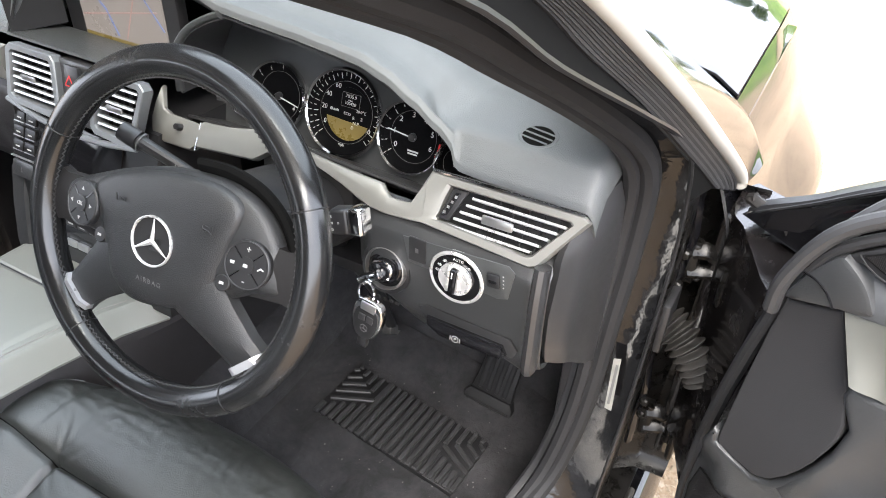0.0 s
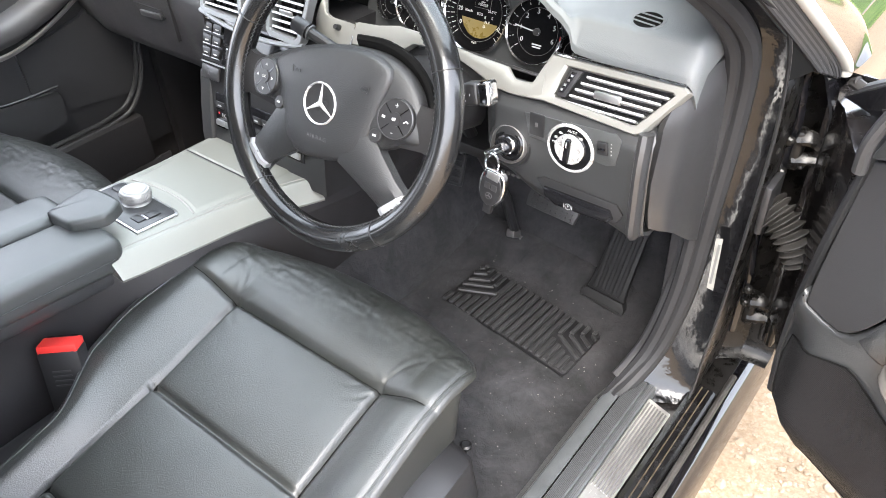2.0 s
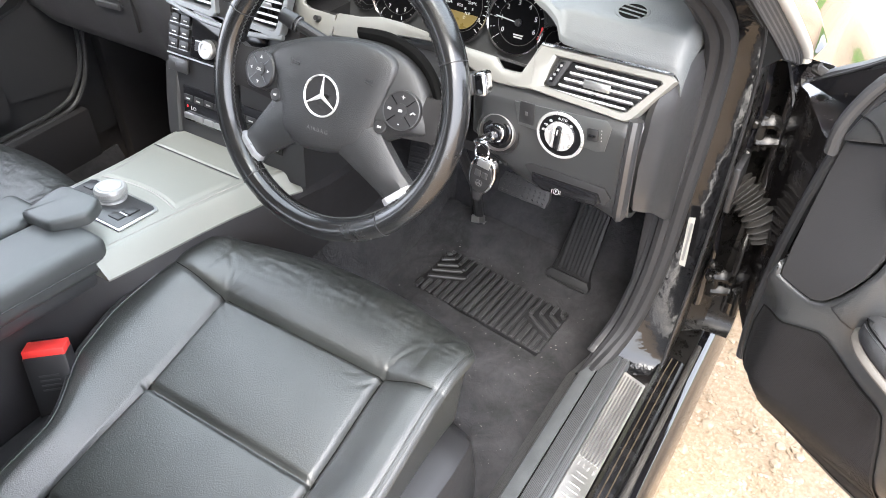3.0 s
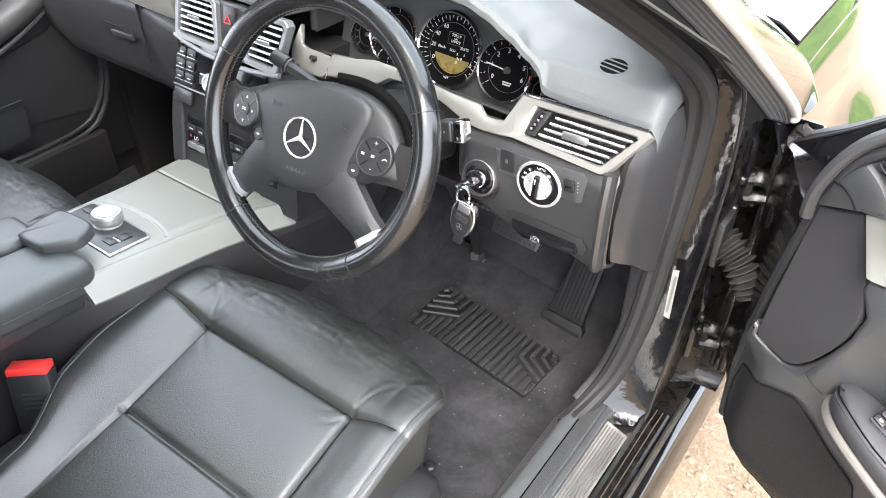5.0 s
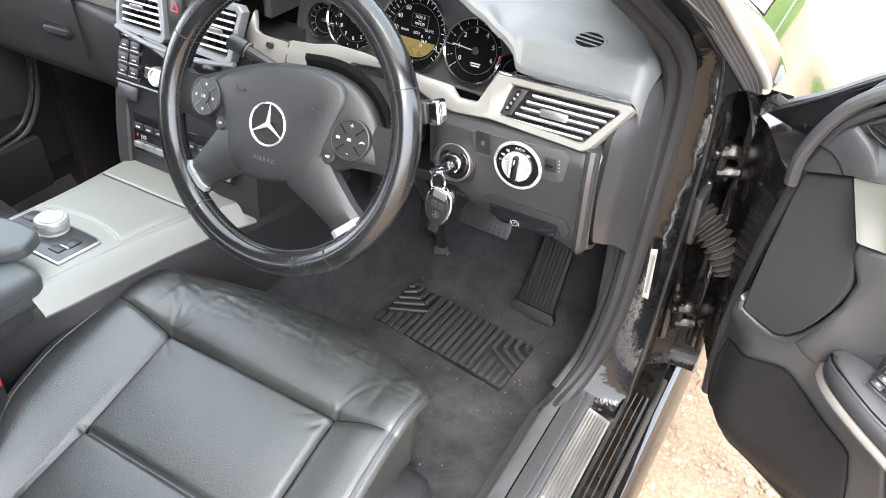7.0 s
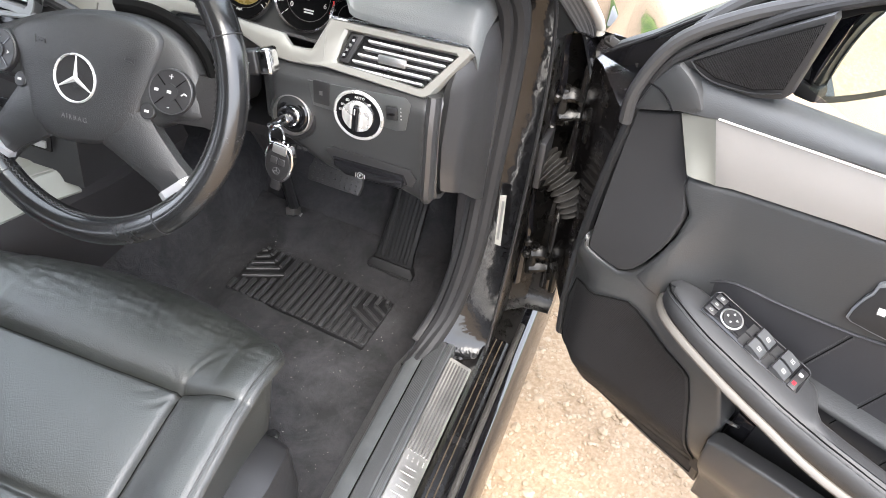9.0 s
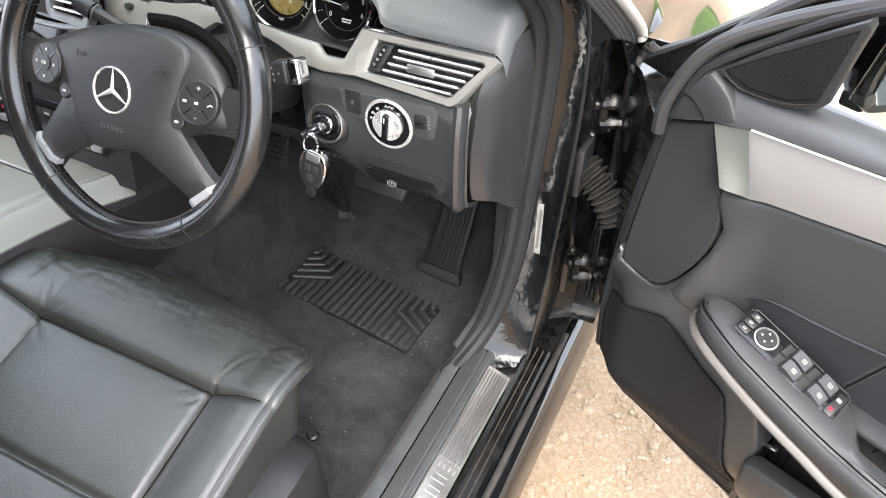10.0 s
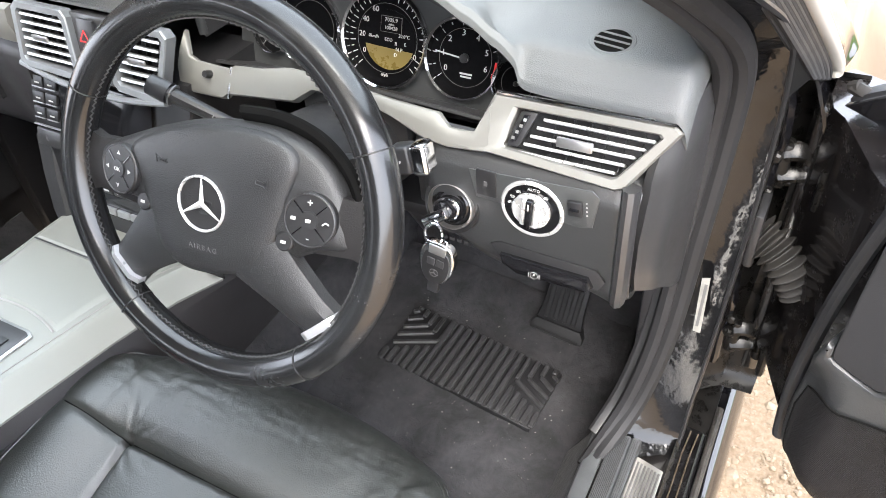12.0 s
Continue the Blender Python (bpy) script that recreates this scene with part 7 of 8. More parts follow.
part("frame_lip", sweep(spline([(0.060, -0.045, 0.905), (0.12, -0.052, 0.952), (0.175, -0.058, 0.998), (0.25, -0.064, 1.056), (0.36, -0.068, 1.128), (0.55, -0.07, 1.234), (0.78, -0.065, 1.334), (0.98, -0.05, 1.36)], 6), ring_of(0.0022, 6)), SEALRUB, door)
part("frame_corner", moved(prism([(0.045, 0.895), (0.13, 0.885), (0.19, 0.93), (0.23, 1.03), (0.175, 0.992), (0.11, 0.945)], 0.05, 0.004), FL), PIANO, door)
part("corner_arm", sweep([(0.040, -0.027, 0.908), (0.070, -0.034, 0.907), (0.108, -0.045, 0.906)], ring_of(0.005, 8, 0.008)), BELLOWS, door, "dusty metal corner of the door")
part("corner_bolt", sweep([(0.036, -0.026, 0.905), (0.046, -0.028, 0.912)], ring_of(0.005, 8, 0.007)), BELLOWS, door)
# filler slab; the shade between the frame ribs is its black colour
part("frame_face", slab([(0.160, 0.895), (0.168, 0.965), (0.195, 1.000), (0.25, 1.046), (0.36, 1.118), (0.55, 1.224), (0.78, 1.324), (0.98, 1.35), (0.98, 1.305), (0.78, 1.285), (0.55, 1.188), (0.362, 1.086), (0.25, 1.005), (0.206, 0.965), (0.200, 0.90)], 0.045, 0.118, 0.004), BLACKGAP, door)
part("frame_rib", sweep(spline([(0.185, -0.150, 0.945), (0.205, -0.146, 0.985), (0.26, -0.136, 1.032), (0.345, -0.124, 1.092), (0.55, -0.12, 1.195), (0.78, -0.118, 1.29)], 6), ring_of(0.006, 10)), SEALRUB, door, "grey rubber rib")
part("frame_seal", sweep(spline([(0.165, -0.155, 0.885), (0.170, -0.158, 0.935), (0.198, -0.150, 1.0), (0.25, -0.135, 1.045), (0.33, -0.115, 1.09), (0.55, -0.095, 1.205), (0.78, -0.085, 1.30), (0.98, -0.075, 1.32)], 6), ring_of(0.0085, 10)), RUBBER, door, "black inner seal")

# lining, top to bottom
BELT = ((0.206, 0.925, 0.966), (0.235, 0.930, 0.974), (0.28, 0.941, 0.978), (0.335, 0.949, 0.980), (0.434, 0.963, 0.986), (0.60, 0.979, 1.000), (1.06, 1.020, 1.036))
part("belt_panel", loft([[(u, -0.10, z0), (u, -0.154, z0), (u, -0.1545, z0 + 0.006), (u, -0.150, lerp(z0, z1, 0.55)), (u, -0.143, lerp(z0, z1, 0.82)), (u, -0.132, z1 - 0.001), (u, -0.120, z1), (u, -0.112, z1 - 0.004), (u, -0.10, z1 - 0.02)] for u, z0, z1 in BELT]), BELTSKIN, door, "grained dark belt panel", angle=50)
part("corner_cover", slab(rounded([(0.174, 0.9065), (0.178, 0.925), (0.188, 0.950), (0.208, 0.981), (0.222, 0.979), (0.240, 0.967), (0.252, 0.952), (0.256, 0.939), (0.232, 0.929), (0.205, 0.918)], 3), 0.10, 0.1570, 0.006), PAD, door, "grained corner cover")
part("corner_groove", sweep(spline([(0.184, -0.1575, 0.947), (0.200, -0.1580, 0.946), (0.213, -0.1580, 0.938), (0.222, -0.1575, 0.927)], 4), ring_of(0.0011, 5)), PIANO, door)
tr = part("trim_panel", slab([(0.2738, 0.9394), (0.280, 0.940), (0.46, 0.962), (1.05, 1.018), (1.05, 0.935), (0.486, 0.899), (0.448, 0.893), (0.32, 0.868), (0.3002, 0.8612)], 0.10, 0.1535, 0.0003), CREAM, door, "pale satin trim panel")
part("trim_end", sheet(lambda u, v: V((lerp(lerp(0.231, 0.274, v), lerp(0.268, 0.3005, v), u), -lerp(0.1505 + 0.016 * u, 0.1537, ease(0, 1, v)), lerp(lerp(0.926, 0.9395, v), lerp(0.865, 0.861, v), u))), 4, 10, 0.01), TRIMSHADE, tr)
part("bright_line", sweep([(0.278, -0.156, 0.9425), (0.46, -0.157, 0.9645), (1.05, -0.157, 1.019)], ring_of(0.0012, 6)), WHITEPLASTIC, tr)
part("kick_panel", swollen(slab([(0.174, 0.9010), (0.202, 0.911), (0.2285, 0.9230), (0.242, 0.896), (0.255, 0.868), (0.268, 0.840), (0.278, 0.815), (0.280, 0.797), (0.277, 0.778), (0.272, 0.758), (0.265, 0.740), (0.256, 0.722), (0.243, 0.703), (0.234, 0.696), (0.225, 0.6915), (0.200, 0.693), (0.176, 0.6965), (0.1735, 0.702), (0.1730, 0.74), (0.1710, 0.80), (0.1700, 0.855)], 0.08, 0.148, 0.0025)), FLOCK, door, "flocked dark front pocket cover", angle=20)
part("panel_seam", sweep([(0.1728, -0.1835, 0.718), (0.1735, -0.1840, 0.700), (0.180, -0.1845, 0.6945), (0.224, -0.1848, 0.6895)], ring_of(0.0005, 5)), SWITCHGREY, door, "thin pale seam edge")
part("middle_panel", swollen(slab([(0.284, 0.812), (0.2625, 0.842), (0.2665, 0.8535), (0.32, 0.866), (0.486, 0.897), (1.05, 0.93), (1.05, 0.66), (0.60, 0.66), (0.42, 0.66), (0.36, 0.665), (0.33, 0.67), (0.30, 0.68), (0.27, 0.690), (0.25, 0.700), (0.268, 0.738), (0.2815, 0.778)], 0.08, 0.1515, 0.008, 3)), PAD, door, "soft grained dark middle panel", angle=50)
lowp = part("lower_panel", swollen(slab([(0.143, 0.510), (0.141, 0.562), (0.146, 0.632), (0.154, 0.680), (0.165, 0.715), (0.172, 0.710), (0.173, 0.696), (0.200, 0.6905), (0.225, 0.6890), (0.244, 0.700), (0.258, 0.720), (0.268, 0.740), (0.276, 0.752), (0.300, 0.722), (0.330, 0.700), (0.360, 0.680), (0.395, 0.648), (0.4035, 0.636), (0.420, 0.590), (0.433, 0.554), (0.430, 0.530), (0.424, 0.352), (0.401, 0.359), (0.340, 0.366), (0.282, 0.378), (0.220, 0.396), (0.172, 0.402), (0.150, 0.430)], 0.06, 0.1500, 0.006, 3)), PAD, door, "moulded dark grey lower panel", angle=40)
spk = [(0.151, 0.520), (0.149, 0.570), (0.156, 0.612), (0.182, 0.626), (0.205, 0.632), (0.230, 0.644), (0.255, 0.655), (0.269, 0.653), (0.281, 0.646), (0.328, 0.620), (0.360, 0.607), (0.370, 0.600), (0.382, 0.565), (0.394, 0.516), (0.404, 0.475), (0.412, 0.420), (0.412, 0.371), (0.340, 0.380), (0.282, 0.392), (0.222, 0.410), (0.176, 0.417), (0.157, 0.446)]
grille = part("speaker_grille", swollen(slab(spk, 0.14, 0.1525, 0.0015)), GRILLE, door, "perforated speaker grille")
bms = []
for k in range(98):
    z = 0.3765 + k * 0.0028
    xs = []
    for (a, b), (c, d) in zip(spk, spk[1:] + spk[:1]):
        if (b - z) * (d - z) < 0:
            xs.append(a + (c - a) * (z - b) / (d - b))
    if len(xs) >= 2:
        bms.append(box(min(xs) + 0.006, max(xs) - 0.006, -0.1531, -0.1520, z - 0.0008, z + 0.0008))
part("grille_ridges", swollen(join(*bms)), GRILLE, grille)
part("grille_edge", swollen(tube([(a, -0.1525, b) for a, b in spk], 0.0011, 5, True)), BLACKGAP, grille)
part("pocket_cavity", slab([(0.390, 0.672), (1.05, 0.672), (1.05, 0.37), (0.410, 0.40)], 0.10, 0.145, 0.0), DARK, lowp)
part("pocket_wall", swollen(slab([(0.4285, 0.533), (0.440, 0.540), (0.512, 0.548), (0.60, 0.552), (1.05, 0.555), (1.05, 0.345), (0.4285, 0.352)], 0.142, 0.168, 0.006, 3)), HARD, lowp, "pocket wall")
bt = part("boot_release", slab([(0.434, 0.520), (0.462, 0.520), (0.466, 0.566), (0.440, 0.572)], 0.145, 0.160, 0.003), PIANO, door)
part("release_lever", sweep([(0.428, -0.164, 0.548), (0.450, -0.170, 0.560)], ring_of(0.0028, 8)), CHROME, bt)

# armrest with the switches
def arm_section(n_in, n_out, z, h, cup):
    g = ease(0.165, 0.20, n_out)
    k = 0.040 * cup
    return [(n_in + k, z - 0.045 * g), (lerp(n_in, 0.160, 0.6) + k, z - 0.034 * g), (lerp(n_in, 0.163, g) + k, z - 0.006 * g), (lerp(n_in, 0.172, g) + k, z + 0.001), (lerp(0.172 + k, n_out, 0.5), z + 0.002), (n_out - 0.014, z), (n_out - 0.004, z - 0.006), (n_out, z - 0.018), (n_out - 0.006, z - h * 0.6), (n_out - 0.03, z - h), (n_in + k, z - h)]


stations = ((0.292, 0.13, 0.165, 0.706, 0.02), (0.300, 0.13, 0.190, 0.718, 0.04), (0.312, 0.13, 0.208, 0.726, 0.05), (0.335, 0.13, 0.222, 0.7285, 0.06), (0.37, 0.13, 0.232, 0.7225, 0.06), (0.40, 0.13, 0.236, 0.7165, 0.065), (0.48, 0.13, 0.240, 0.6985, 0.07), (0.500, 0.13, 0.240, 0.6940, 0.07), (0.507, 0.13, 0.240, 0.6925, 0.07), (0.514, 0.13, 0.240, 0.6910, 0.07), (0.521, 0.13, 0.240, 0.6900, 0.07), (0.530, 0.13, 0.240, 0.6885, 0.07), (0.56, 0.13, 0.240, 0.684, 0.07), (0.70, 0.13, 0.238, 0.668, 0.07), (0.90, 0.13, 0.232, 0.665, 0.07), (1.02, 0.13, 0.20, 0.675, 0.06))
rest = part("armrest", loft([[(u, -n, z) for n, z in arm_section(a, b, zz, h, ease(0.500, 0.530, u))] for u, a, b, zz, h in stations]), ARMSKIN, door, "padded dark armrest", angle=50)
edge = spline([(u, -(b - 0.010), zz - 0.0020) for u, a, b, zz, h in stations[1:]], 8)
part("edge_seam", sweep(edge, ring_of(0.0011, 5)), BLACKGAP, rest)
for side in (-0.0045, 0.0035):
    part("edge_stitches", join(*[sweep([(p.x, p.y + side, p.z + (0.0006 if side > 0 else -0.0016)), (lerp(p.x, q.x, 0.7), lerp(p.y, q.y, 0.7) + side, lerp(p.z, q.z, 0.7) + (0.0006 if side > 0 else -0.0016))], ring_of(0.0006, 4)) for p, q in zip(edge[::1], edge[1::1])]), STITCH, rest)
part("pull_recess", slab(rounded([(0.318, 0.70), (0.335, 0.729), (0.367, 0.748), (0.43, 0.757), (0.507, 0.772), (0.60, 0.795), (0.80, 0.81), (1.00, 0.80), (1.02, 0.66), (0.60, 0.61), (0.40, 0.64)], 3), 0.15, 0.1530, 0.0012), LEATHERTRIM, door, "smooth leather insert behind the armrest", angle=20)
part("recess_lip", sweep(spline([(0.322, -0.152, 0.712), (0.335, -0.1525, 0.730), (0.367, -0.1525, 0.7495), (0.43, -0.1525, 0.7585), (0.507, -0.1525, 0.7735), (0.60, -0.1525, 0.7965), (0.80, -0.1525, 0.8115)], 4), ring_of(0.0022, 6)), LEATHERTRIM, door)
part("bright_rail", sweep(spline([(0.295, -0.178, 0.694), (0.306, -0.203, 0.697), (0.335, -0.226, 0.699), (0.40, -0.239, 0.686), (0.48, -0.244, 0.667), (0.60, -0.244, 0.643), (0.90, -0.236, 0.632)], 5), ring_of(0.0030, 8, 0.0055)), RAIL, rest, "pale rail along the armrest")
SWM = axes((0.369, -0.184, 0.7275), (0.971, -0.014, -0.238), (0.09, 0.98, 0.17)) @ Matrix.Scale(0.875, 4)
panel = thing("window_switch_panel", "black switch plate with a thin bright edge on the armrest", "switch", m=DM)
sw = panel
part("switch_plate", moved(prism([(-0.016, -0.022), (0.142, -0.024), (0.146, -0.019), (0.142, 0.020), (0.137, 0.024), (-0.012, 0.024), (-0.018, 0.018)], 0.004, 0.001), SWM), PIANO, panel)
part("plate_edge", moved(tube([(-0.017, -0.023, 0.003), (0.143, -0.025, 0.003), (0.147, -0.019, 0.003), (0.143, 0.021, 0.003), (0.138, 0.025, 0.003), (-0.012, 0.025, 0.003), (-0.019, 0.018, 0.003)], 0.0004, 5, True), SWM), SWITCHGREY, sw)
for j in range(3):
    b = part("mirror_key", moved(box(-0.014, 0.002, -0.018 + j * 0.013, -0.007 + j * 0.013, 0.004, 0.0065, 0.001), SWM), DARK, sw)
    part("key_mark", moved(join(box(-0.0085, -0.0035, -0.0142 + j * 0.013, -0.0136 + j * 0.013, 0.0065, 0.0068), box(-0.0085, -0.0035, -0.0114 + j * 0.013, -0.0108 + j * 0.013, 0.0065, 0.0068), box(-0.0085, -0.0078, -0.0142 + j * 0.013, -0.0108 + j * 0.013, 0.0065, 0.0068), box(-0.0042, -0.0035, -0.0142 + j * 0.013, -0.0108 + j * 0.013, 0.0065, 0.0068)), SWM), PRINT, b)
mj = part("mirror_pad", moved(lathe([(0.0165, 0.003), (0.0165, 0.0055), (0.015, 0.006), (0.0145, 0.005), (0.0, 0.005)], 32), SWM @ pose(0.022, 0, 0)), ALU, sw, "round mirror adjuster")
part("pad_face", moved(lathe([(0.0142, 0.0052), (0.013, 0.007), (0.0, 0.0072)], 28), SWM @ pose(0.022, 0, 0)), DARK, mj)
for a in (0, 90, 180, 270):
    part("arrow", moved(prism([(0.006, -0.0018), (0.0095, 0), (0.006, 0.0018)], 0.0003), SWM @ pose(0.022, 0, 0.0072, 0, 0, a + 10)), PRINT, mj)
for i in range(2):
    for j in range(2):
        x0, y0 = 0.046 + i * 0.041, -0.0215 + j * 0.0215
        part("switch_well", moved(box(x0, x0 + 0.014, y0 + 0.001, y0 + 0.0195, 0.0038, 0.0044), SWM), DARK, sw)
        r = part("window_switch", moved(loft([[(x0 + 0.012, y, 0.004), (x0 + 0.014, y, 0.013), (x0 + 0.020, y, 0.0135), (x0 + 0.037, y, 0.0075), (x0 + 0.038, y, 0.004)] for y in (y0 + 0.0015, y0 + 0.019)]), SWM), SWITCHGREY, sw, "window switch")
        part("switch_lip", moved(box(x0 + 0.011, x0 + 0.0135, y0 + 0.0015, y0 + 0.019, 0.010, 0.0138, 0.0007, 1), SWM), PIANO, r)
        part("switch_mark", moved(join(box(-0.0032, 0.0032, -0.0028, -0.0022, 0, 0.0003), box(-0.0032, 0.0032, 0.0022, 0.0028, 0, 0.0003), box(-0.0032, -0.0025, -0.0028, 0.0028, 0, 0.0003), box(0.0025, 0.0032, -0.0028, 0.0028, 0, 0.0003), box(-0.0004, 0.0004, -0.0028, 0.0028, 0, 0.0003)), SWM @ pose(x0 + 0.028, y0 + 0.0103, 0.0112, 0, 19)), PRINT, r)
lk = part("child_lock_key", moved(box(0.129, 0.141, -0.020, 0.017, 0.0035, 0.0065, 0.001), SWM), DARK, sw)
part("lock_lamp", moved(box(0.132, 0.137, -0.013, -0.008, 0.0065, 0.0070), SWM), REDLAMP, lk)
part("lock_mark", moved(box(0.1315, 0.1375, 0.004, 0.009, 0.0065, 0.0068), SWM), PRINT, lk)
for (u0, z0), (u1, z1) in (((0.478, 0.700), (0.507, 0.772)), ((0.535, 0.640), (0.568, 0.735)), ((0.60, 0.62), (0.64, 0.76))):
    part("sewn_seam", sweep([(u0, -0.1532, z0), (lerp(u0, u1, 0.5), -0.1532, lerp(z0, z1, 0.5)), (u1, -0.1532, z1)], ring_of(0.0010, 4)), BLACKGAP, rest)
    part("seam_stitches", join(*[box(lerp(u0, u1, k / 20) + s - 0.0006, lerp(u0, u1, k / 20) + s + 0.0006, -0.1537, -0.1530, lerp(z0, z1, k / 20), lerp(z0, z1, k / 20) + 0.0026) for k in range(20) for s in (-0.003, 0.003)]), STITCH, rest)
lr = part("lock_panel", slab(rounded([(0.4905, 0.793), (0.494, 0.819), (0.5005, 0.838), (0.512, 0.862), (0.60, 0.875), (0.61, 0.82), (0.575, 0.797), (0.534, 0.792), (0.505, 0.7905)], 2), 0.15, 0.158, 0.002), VENTSATIN, door, "bright framed lock buttons")
part("lock_face", slab(rounded([(0.4935, 0.7955), (0.4965, 0.818), (0.5035, 0.837), (0.515, 0.858), (0.597, 0.871), (0.606, 0.822), (0.573, 0.800), (0.533, 0.7948), (0.507, 0.7933)], 2), 0.156, 0.1595, 0.001), DARK, lr)
part("lock_symbol", slab([(0.515, 0.818), (0.523, 0.820), (0.522, 0.829), (0.514, 0.827)], 0.160, 0.1605), PRINT, lr)

# loudspeaker corner, window and outside mirror
tw = part("sail_panel", slab([(0.206, 0.972), (0.214, 0.985), (0.268, 1.032), (0.348, 1.090), (0.351, 1.084), (0.337, 0.996), (0.331, 0.988), (0.298, 0.976), (0.256, 0.974), (0.226, 0.980)], 0.134, 0.148, 0.003), DARK, door, "tweeter corner panel")
tl = [(0.224, 0.989), (0.270, 1.025), (0.344, 1.079), (0.330, 1.000), (0.300, 0.986), (0.256, 0.981)]
part("tweeter_grille", slab(tl, 0.145, 0.1495, 0.001), BLACKGAP, tw, "fine black tweeter mesh")
bms = []
for k in range(72):
    x = 0.226 + k * 0.0017
    zs = []
    for (a, b), (c, d) in zip(tl, tl[1:] + tl[:1]):
        if (a - x) * (c - x) < 0:
            zs.append(b + (d - b) * (x - a) / (c - a))
    if len(zs) >= 2:
        bms.append(box(x - 0.00045, x + 0.00045, -0.1502, -0.1490, min(zs) + 0.002, max(zs) - 0.002))
part("mesh_ridges", join(*bms), GRILLE, tw)
part("grille_lip", sweep(spline([(0.222, -0.1495, 0.989), (0.236, -0.150, 0.981), (0.258, -0.150, 0.977), (0.300, -0.150, 0.983), (0.330, -0.150, 0.996)], 5), ring_of(0.0010, 6)), SEALRUB, tw)
pane = part("window_pane", slab([(0.34, 0.99), (0.36, 1.10), (0.55, 1.235), (0.78, 1.335), (0.98, 1.36), (1.09, 1.28), (1.09, 0.99), (0.45, 0.96)], 0.100, 0.104), TINTED, door, "lightly tinted side window")
pane.visible_shadow = False
MIR = axes((0.356, 0.096, 1.0015), (0.39, 0.92, 0), (0.20, -0.085, 1)) @ Matrix.Scale(1.10, 4)
ml = thing("door_mirror", "black door mirror outside the window", "mirror", m=DM)
part("mirror_shell", moved(puffed(rounded([(-0.10, -0.05), (-0.105, 0.04), (-0.06, 0.075), (0.08, 0.07), (0.11, 0.03), (0.105, -0.05), (0.05, -0.07), (-0.06, -0.07)]), 0.0, 0.08, 6), MIR @ pose(0, 0, 0, 0, 180)), PAINT, ml)
part("mirror_glass", moved(prism(rounded([(-0.088, -0.045), (-0.09, 0.035), (-0.05, 0.062), (0.07, 0.058), (0.095, 0.025), (0.09, -0.045), (0.04, -0.06), (-0.05, -0.06)]), 0.003, 0.001), MIR @ pose(0, 0, 0.017)), MIRROR, ml, "mirror glass", angle=8)
part("mirror_rim", moved(frame_between(rounded([(-0.10, -0.05), (-0.105, 0.04), (-0.06, 0.075), (0.08, 0.07), (0.11, 0.03), (0.105, -0.05), (0.05, -0.07), (-0.06, -0.07)]), rounded([(-0.088, -0.045), (-0.09, 0.035), (-0.05, 0.062), (0.07, 0.058), (0.095, 0.025), (0.09, -0.045), (0.04, -0.06), (-0.05, -0.06)]), 0.02, 0.017), MIR), DARK, ml)
part("mirror_foot", box(0.300, 0.330, -0.020, 0.060, 0.936, 0.957, 0.005), DARK, ml, "dark mirror foot")
part("mirror_stem", box(0.302, 0.328, -0.018, 0.060, 0.959, 0.985, 0.005), DARK, ml)
part("mirror_stem", box(0.304, 0.326, -0.016, 0.060, 0.987, 1.030, 0.005), DARK, ml)

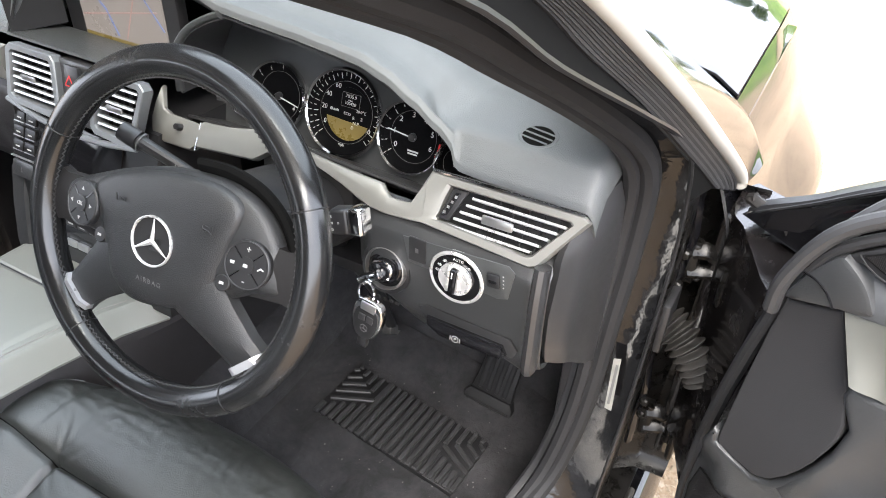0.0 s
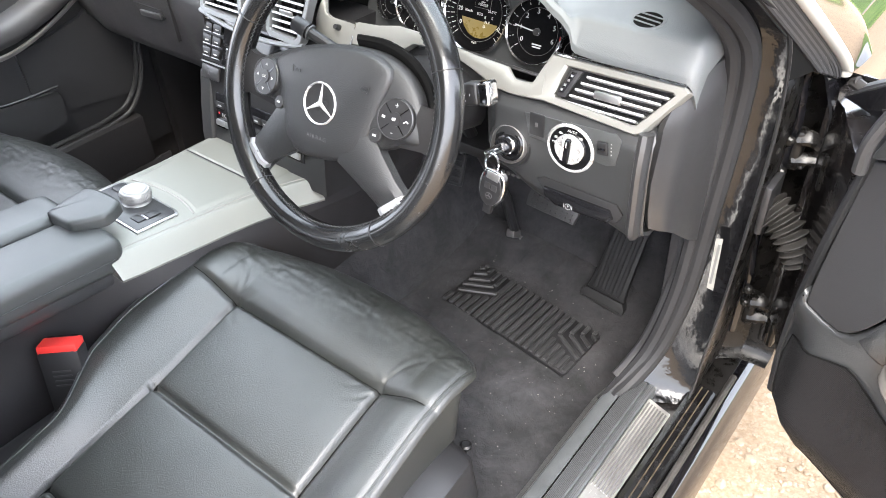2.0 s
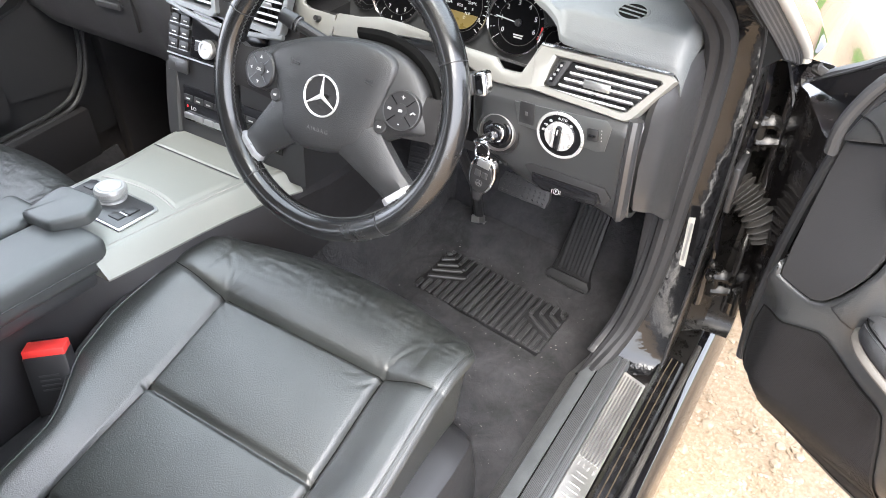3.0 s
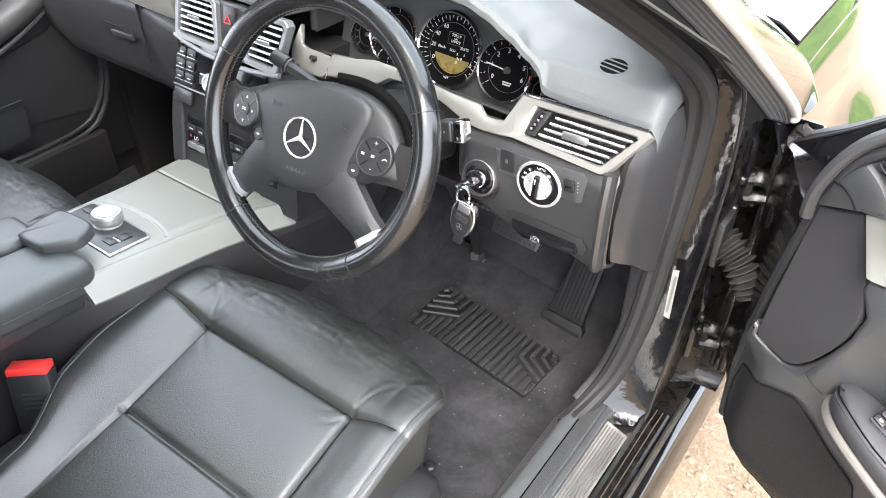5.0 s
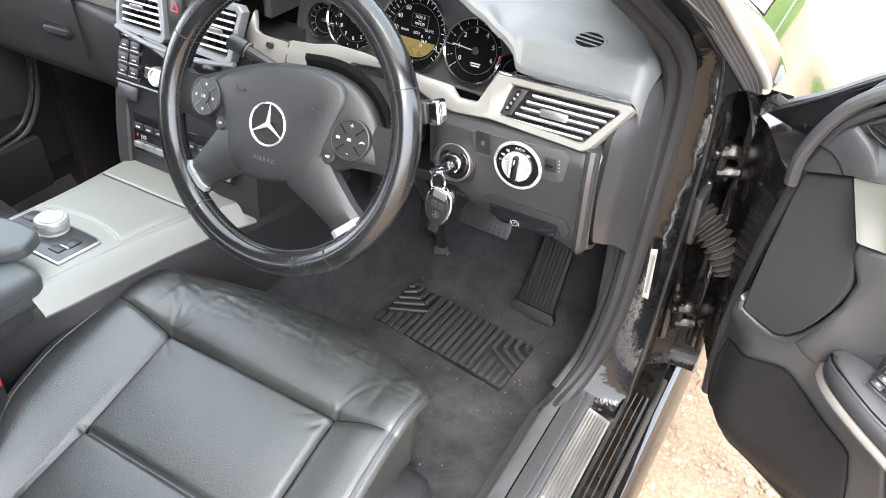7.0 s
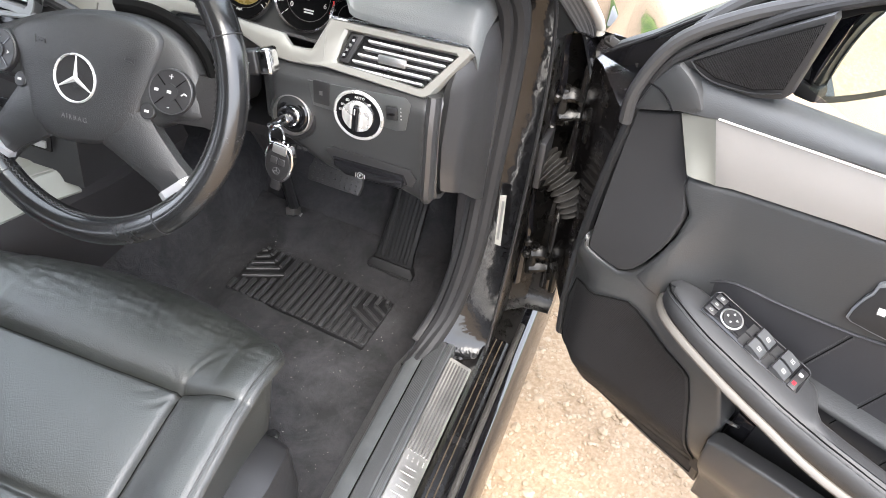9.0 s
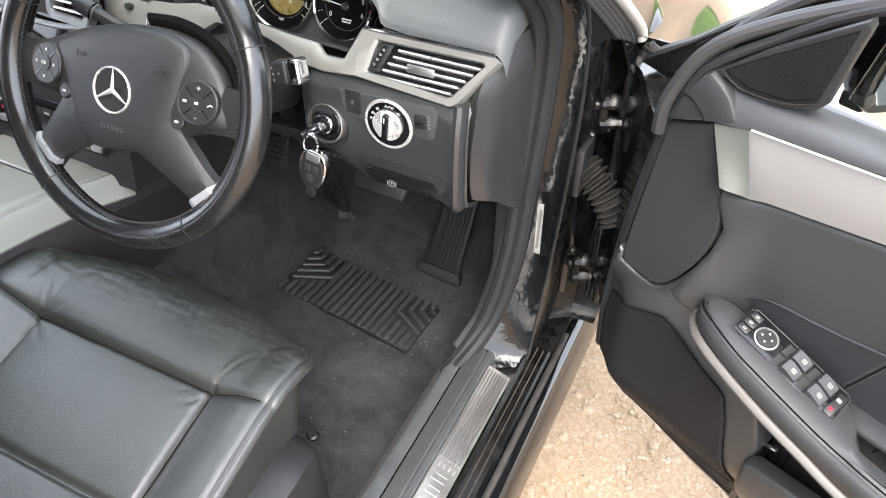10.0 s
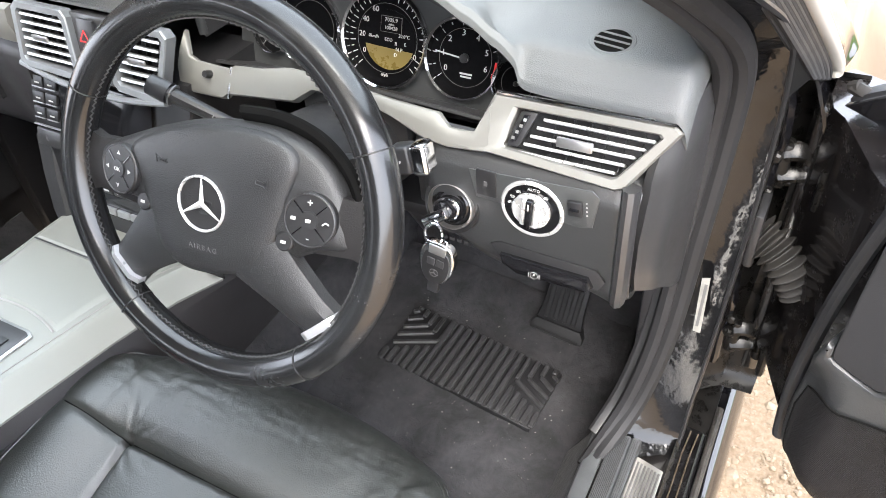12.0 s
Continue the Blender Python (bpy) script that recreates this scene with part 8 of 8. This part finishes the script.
# hinges, check bellows
part("weld_flange", sweep(spline([(0.800, 0.452, 0.925), (0.797, 0.450, 0.890), (0.799, 0.450, 0.864), (0.803, 0.449, 0.833), (0.799, 0.447, 0.793), (0.796, 0.445, 0.737), (0.789, 0.440, 0.700), (0.790, 0.440, 0.62), (0.795, 0.446, 0.54), (0.791, 0.446, 0.48), (0.79, 0.44, 0.42)], 5), lambda t: ring_of(0.0045 + 0.0012 * math.sin(t * 40), 8, 0.0065)), PAINT, car, "scuffed gloss black weld flange")
for z in (0.805, 0.752, 0.52, 0.492):
    part("flange_bolt", moved(lathe([(0.0075, -0.004), (0.0075, 0.004), (0.005, 0.007), (0.0, 0.0075)], 8), axes((0.799, 0.441, z), (1, 0, 0), (0, 0, 1))), JAMBMETAL, car)
for z in (0.786, 0.469):
    h = part("hinge", box(0.796, 0.816, 0.452, 0.476, z - 0.036, z + 0.030, 0.006), JAMBMETAL, car, "dusty black forged door hinge")
    for dz, r in ((0.016, 0.0085), (-0.018, 0.0075)):
        part("hinge_arm", sweep(spline([(0.806, 0.458, z + dz), (0.822, 0.460, z + dz + 0.004), (0.838, 0.466, z + dz * 0.7), (0.850, 0.462, z + dz * 0.5)], 5), lambda t: ring_of(r * (1.1 - 0.35 * math.sin(math.pi * t)), 8, r * 1.4)), JAMBMETAL, h)
    part("hinge_pin", moved(lathe([(0.0085, -0.030), (0.0085, 0.026), (0.0065, 0.032), (0.0, 0.033)], 14), Matrix.Translation((0.846, 0.458, z))), JAMBMETAL, h)
    part("door_leaf", box(0.850, 0.862, 0.425, 0.470, z - 0.040, z + 0.022, 0.006), JAMBMETAL, h)
    for dz in (-0.028, 0.024):
        part("bolt", moved(lathe([(0.0065, 0), (0.0065, 0.005), (0.004, 0.007)], 6), axes((0.816, 0.464, z + dz), (0, 1, 0), (0, 0, 1))), BELLOWS, h)
bel = thing("cable_bellows", "dusty corrugated rubber cable bellows between pillar and door", "bellows", base=(0.83, 0.4, 0.66))
bp = spline([(0.802, 0.412, 0.708), (0.820, 0.404, 0.703), (0.842, 0.399, 0.684), (0.858, 0.398, 0.658), (0.868, 0.400, 0.635)], 30)
part("corrugation", sweep(bp, lambda t: ring_of((0.006 + 0.010 * abs(math.sin(t * 31.4)) ** 2.2) * (1.2 - 0.4 * t), 18, (0.019 + 0.009 * abs(math.sin(t * 31.4)) ** 2.2) * (1.12 - 0.32 * t))), BELLOWS, bel, angle=25)
part("bellows_foot", moved(box(-0.028, 0.028, -0.042, 0.042, -0.006, 0.006, 0.004), axes((0.801, 0.412, 0.714), (0, 1, 0), (0, 0, 1))), DARK, bel)
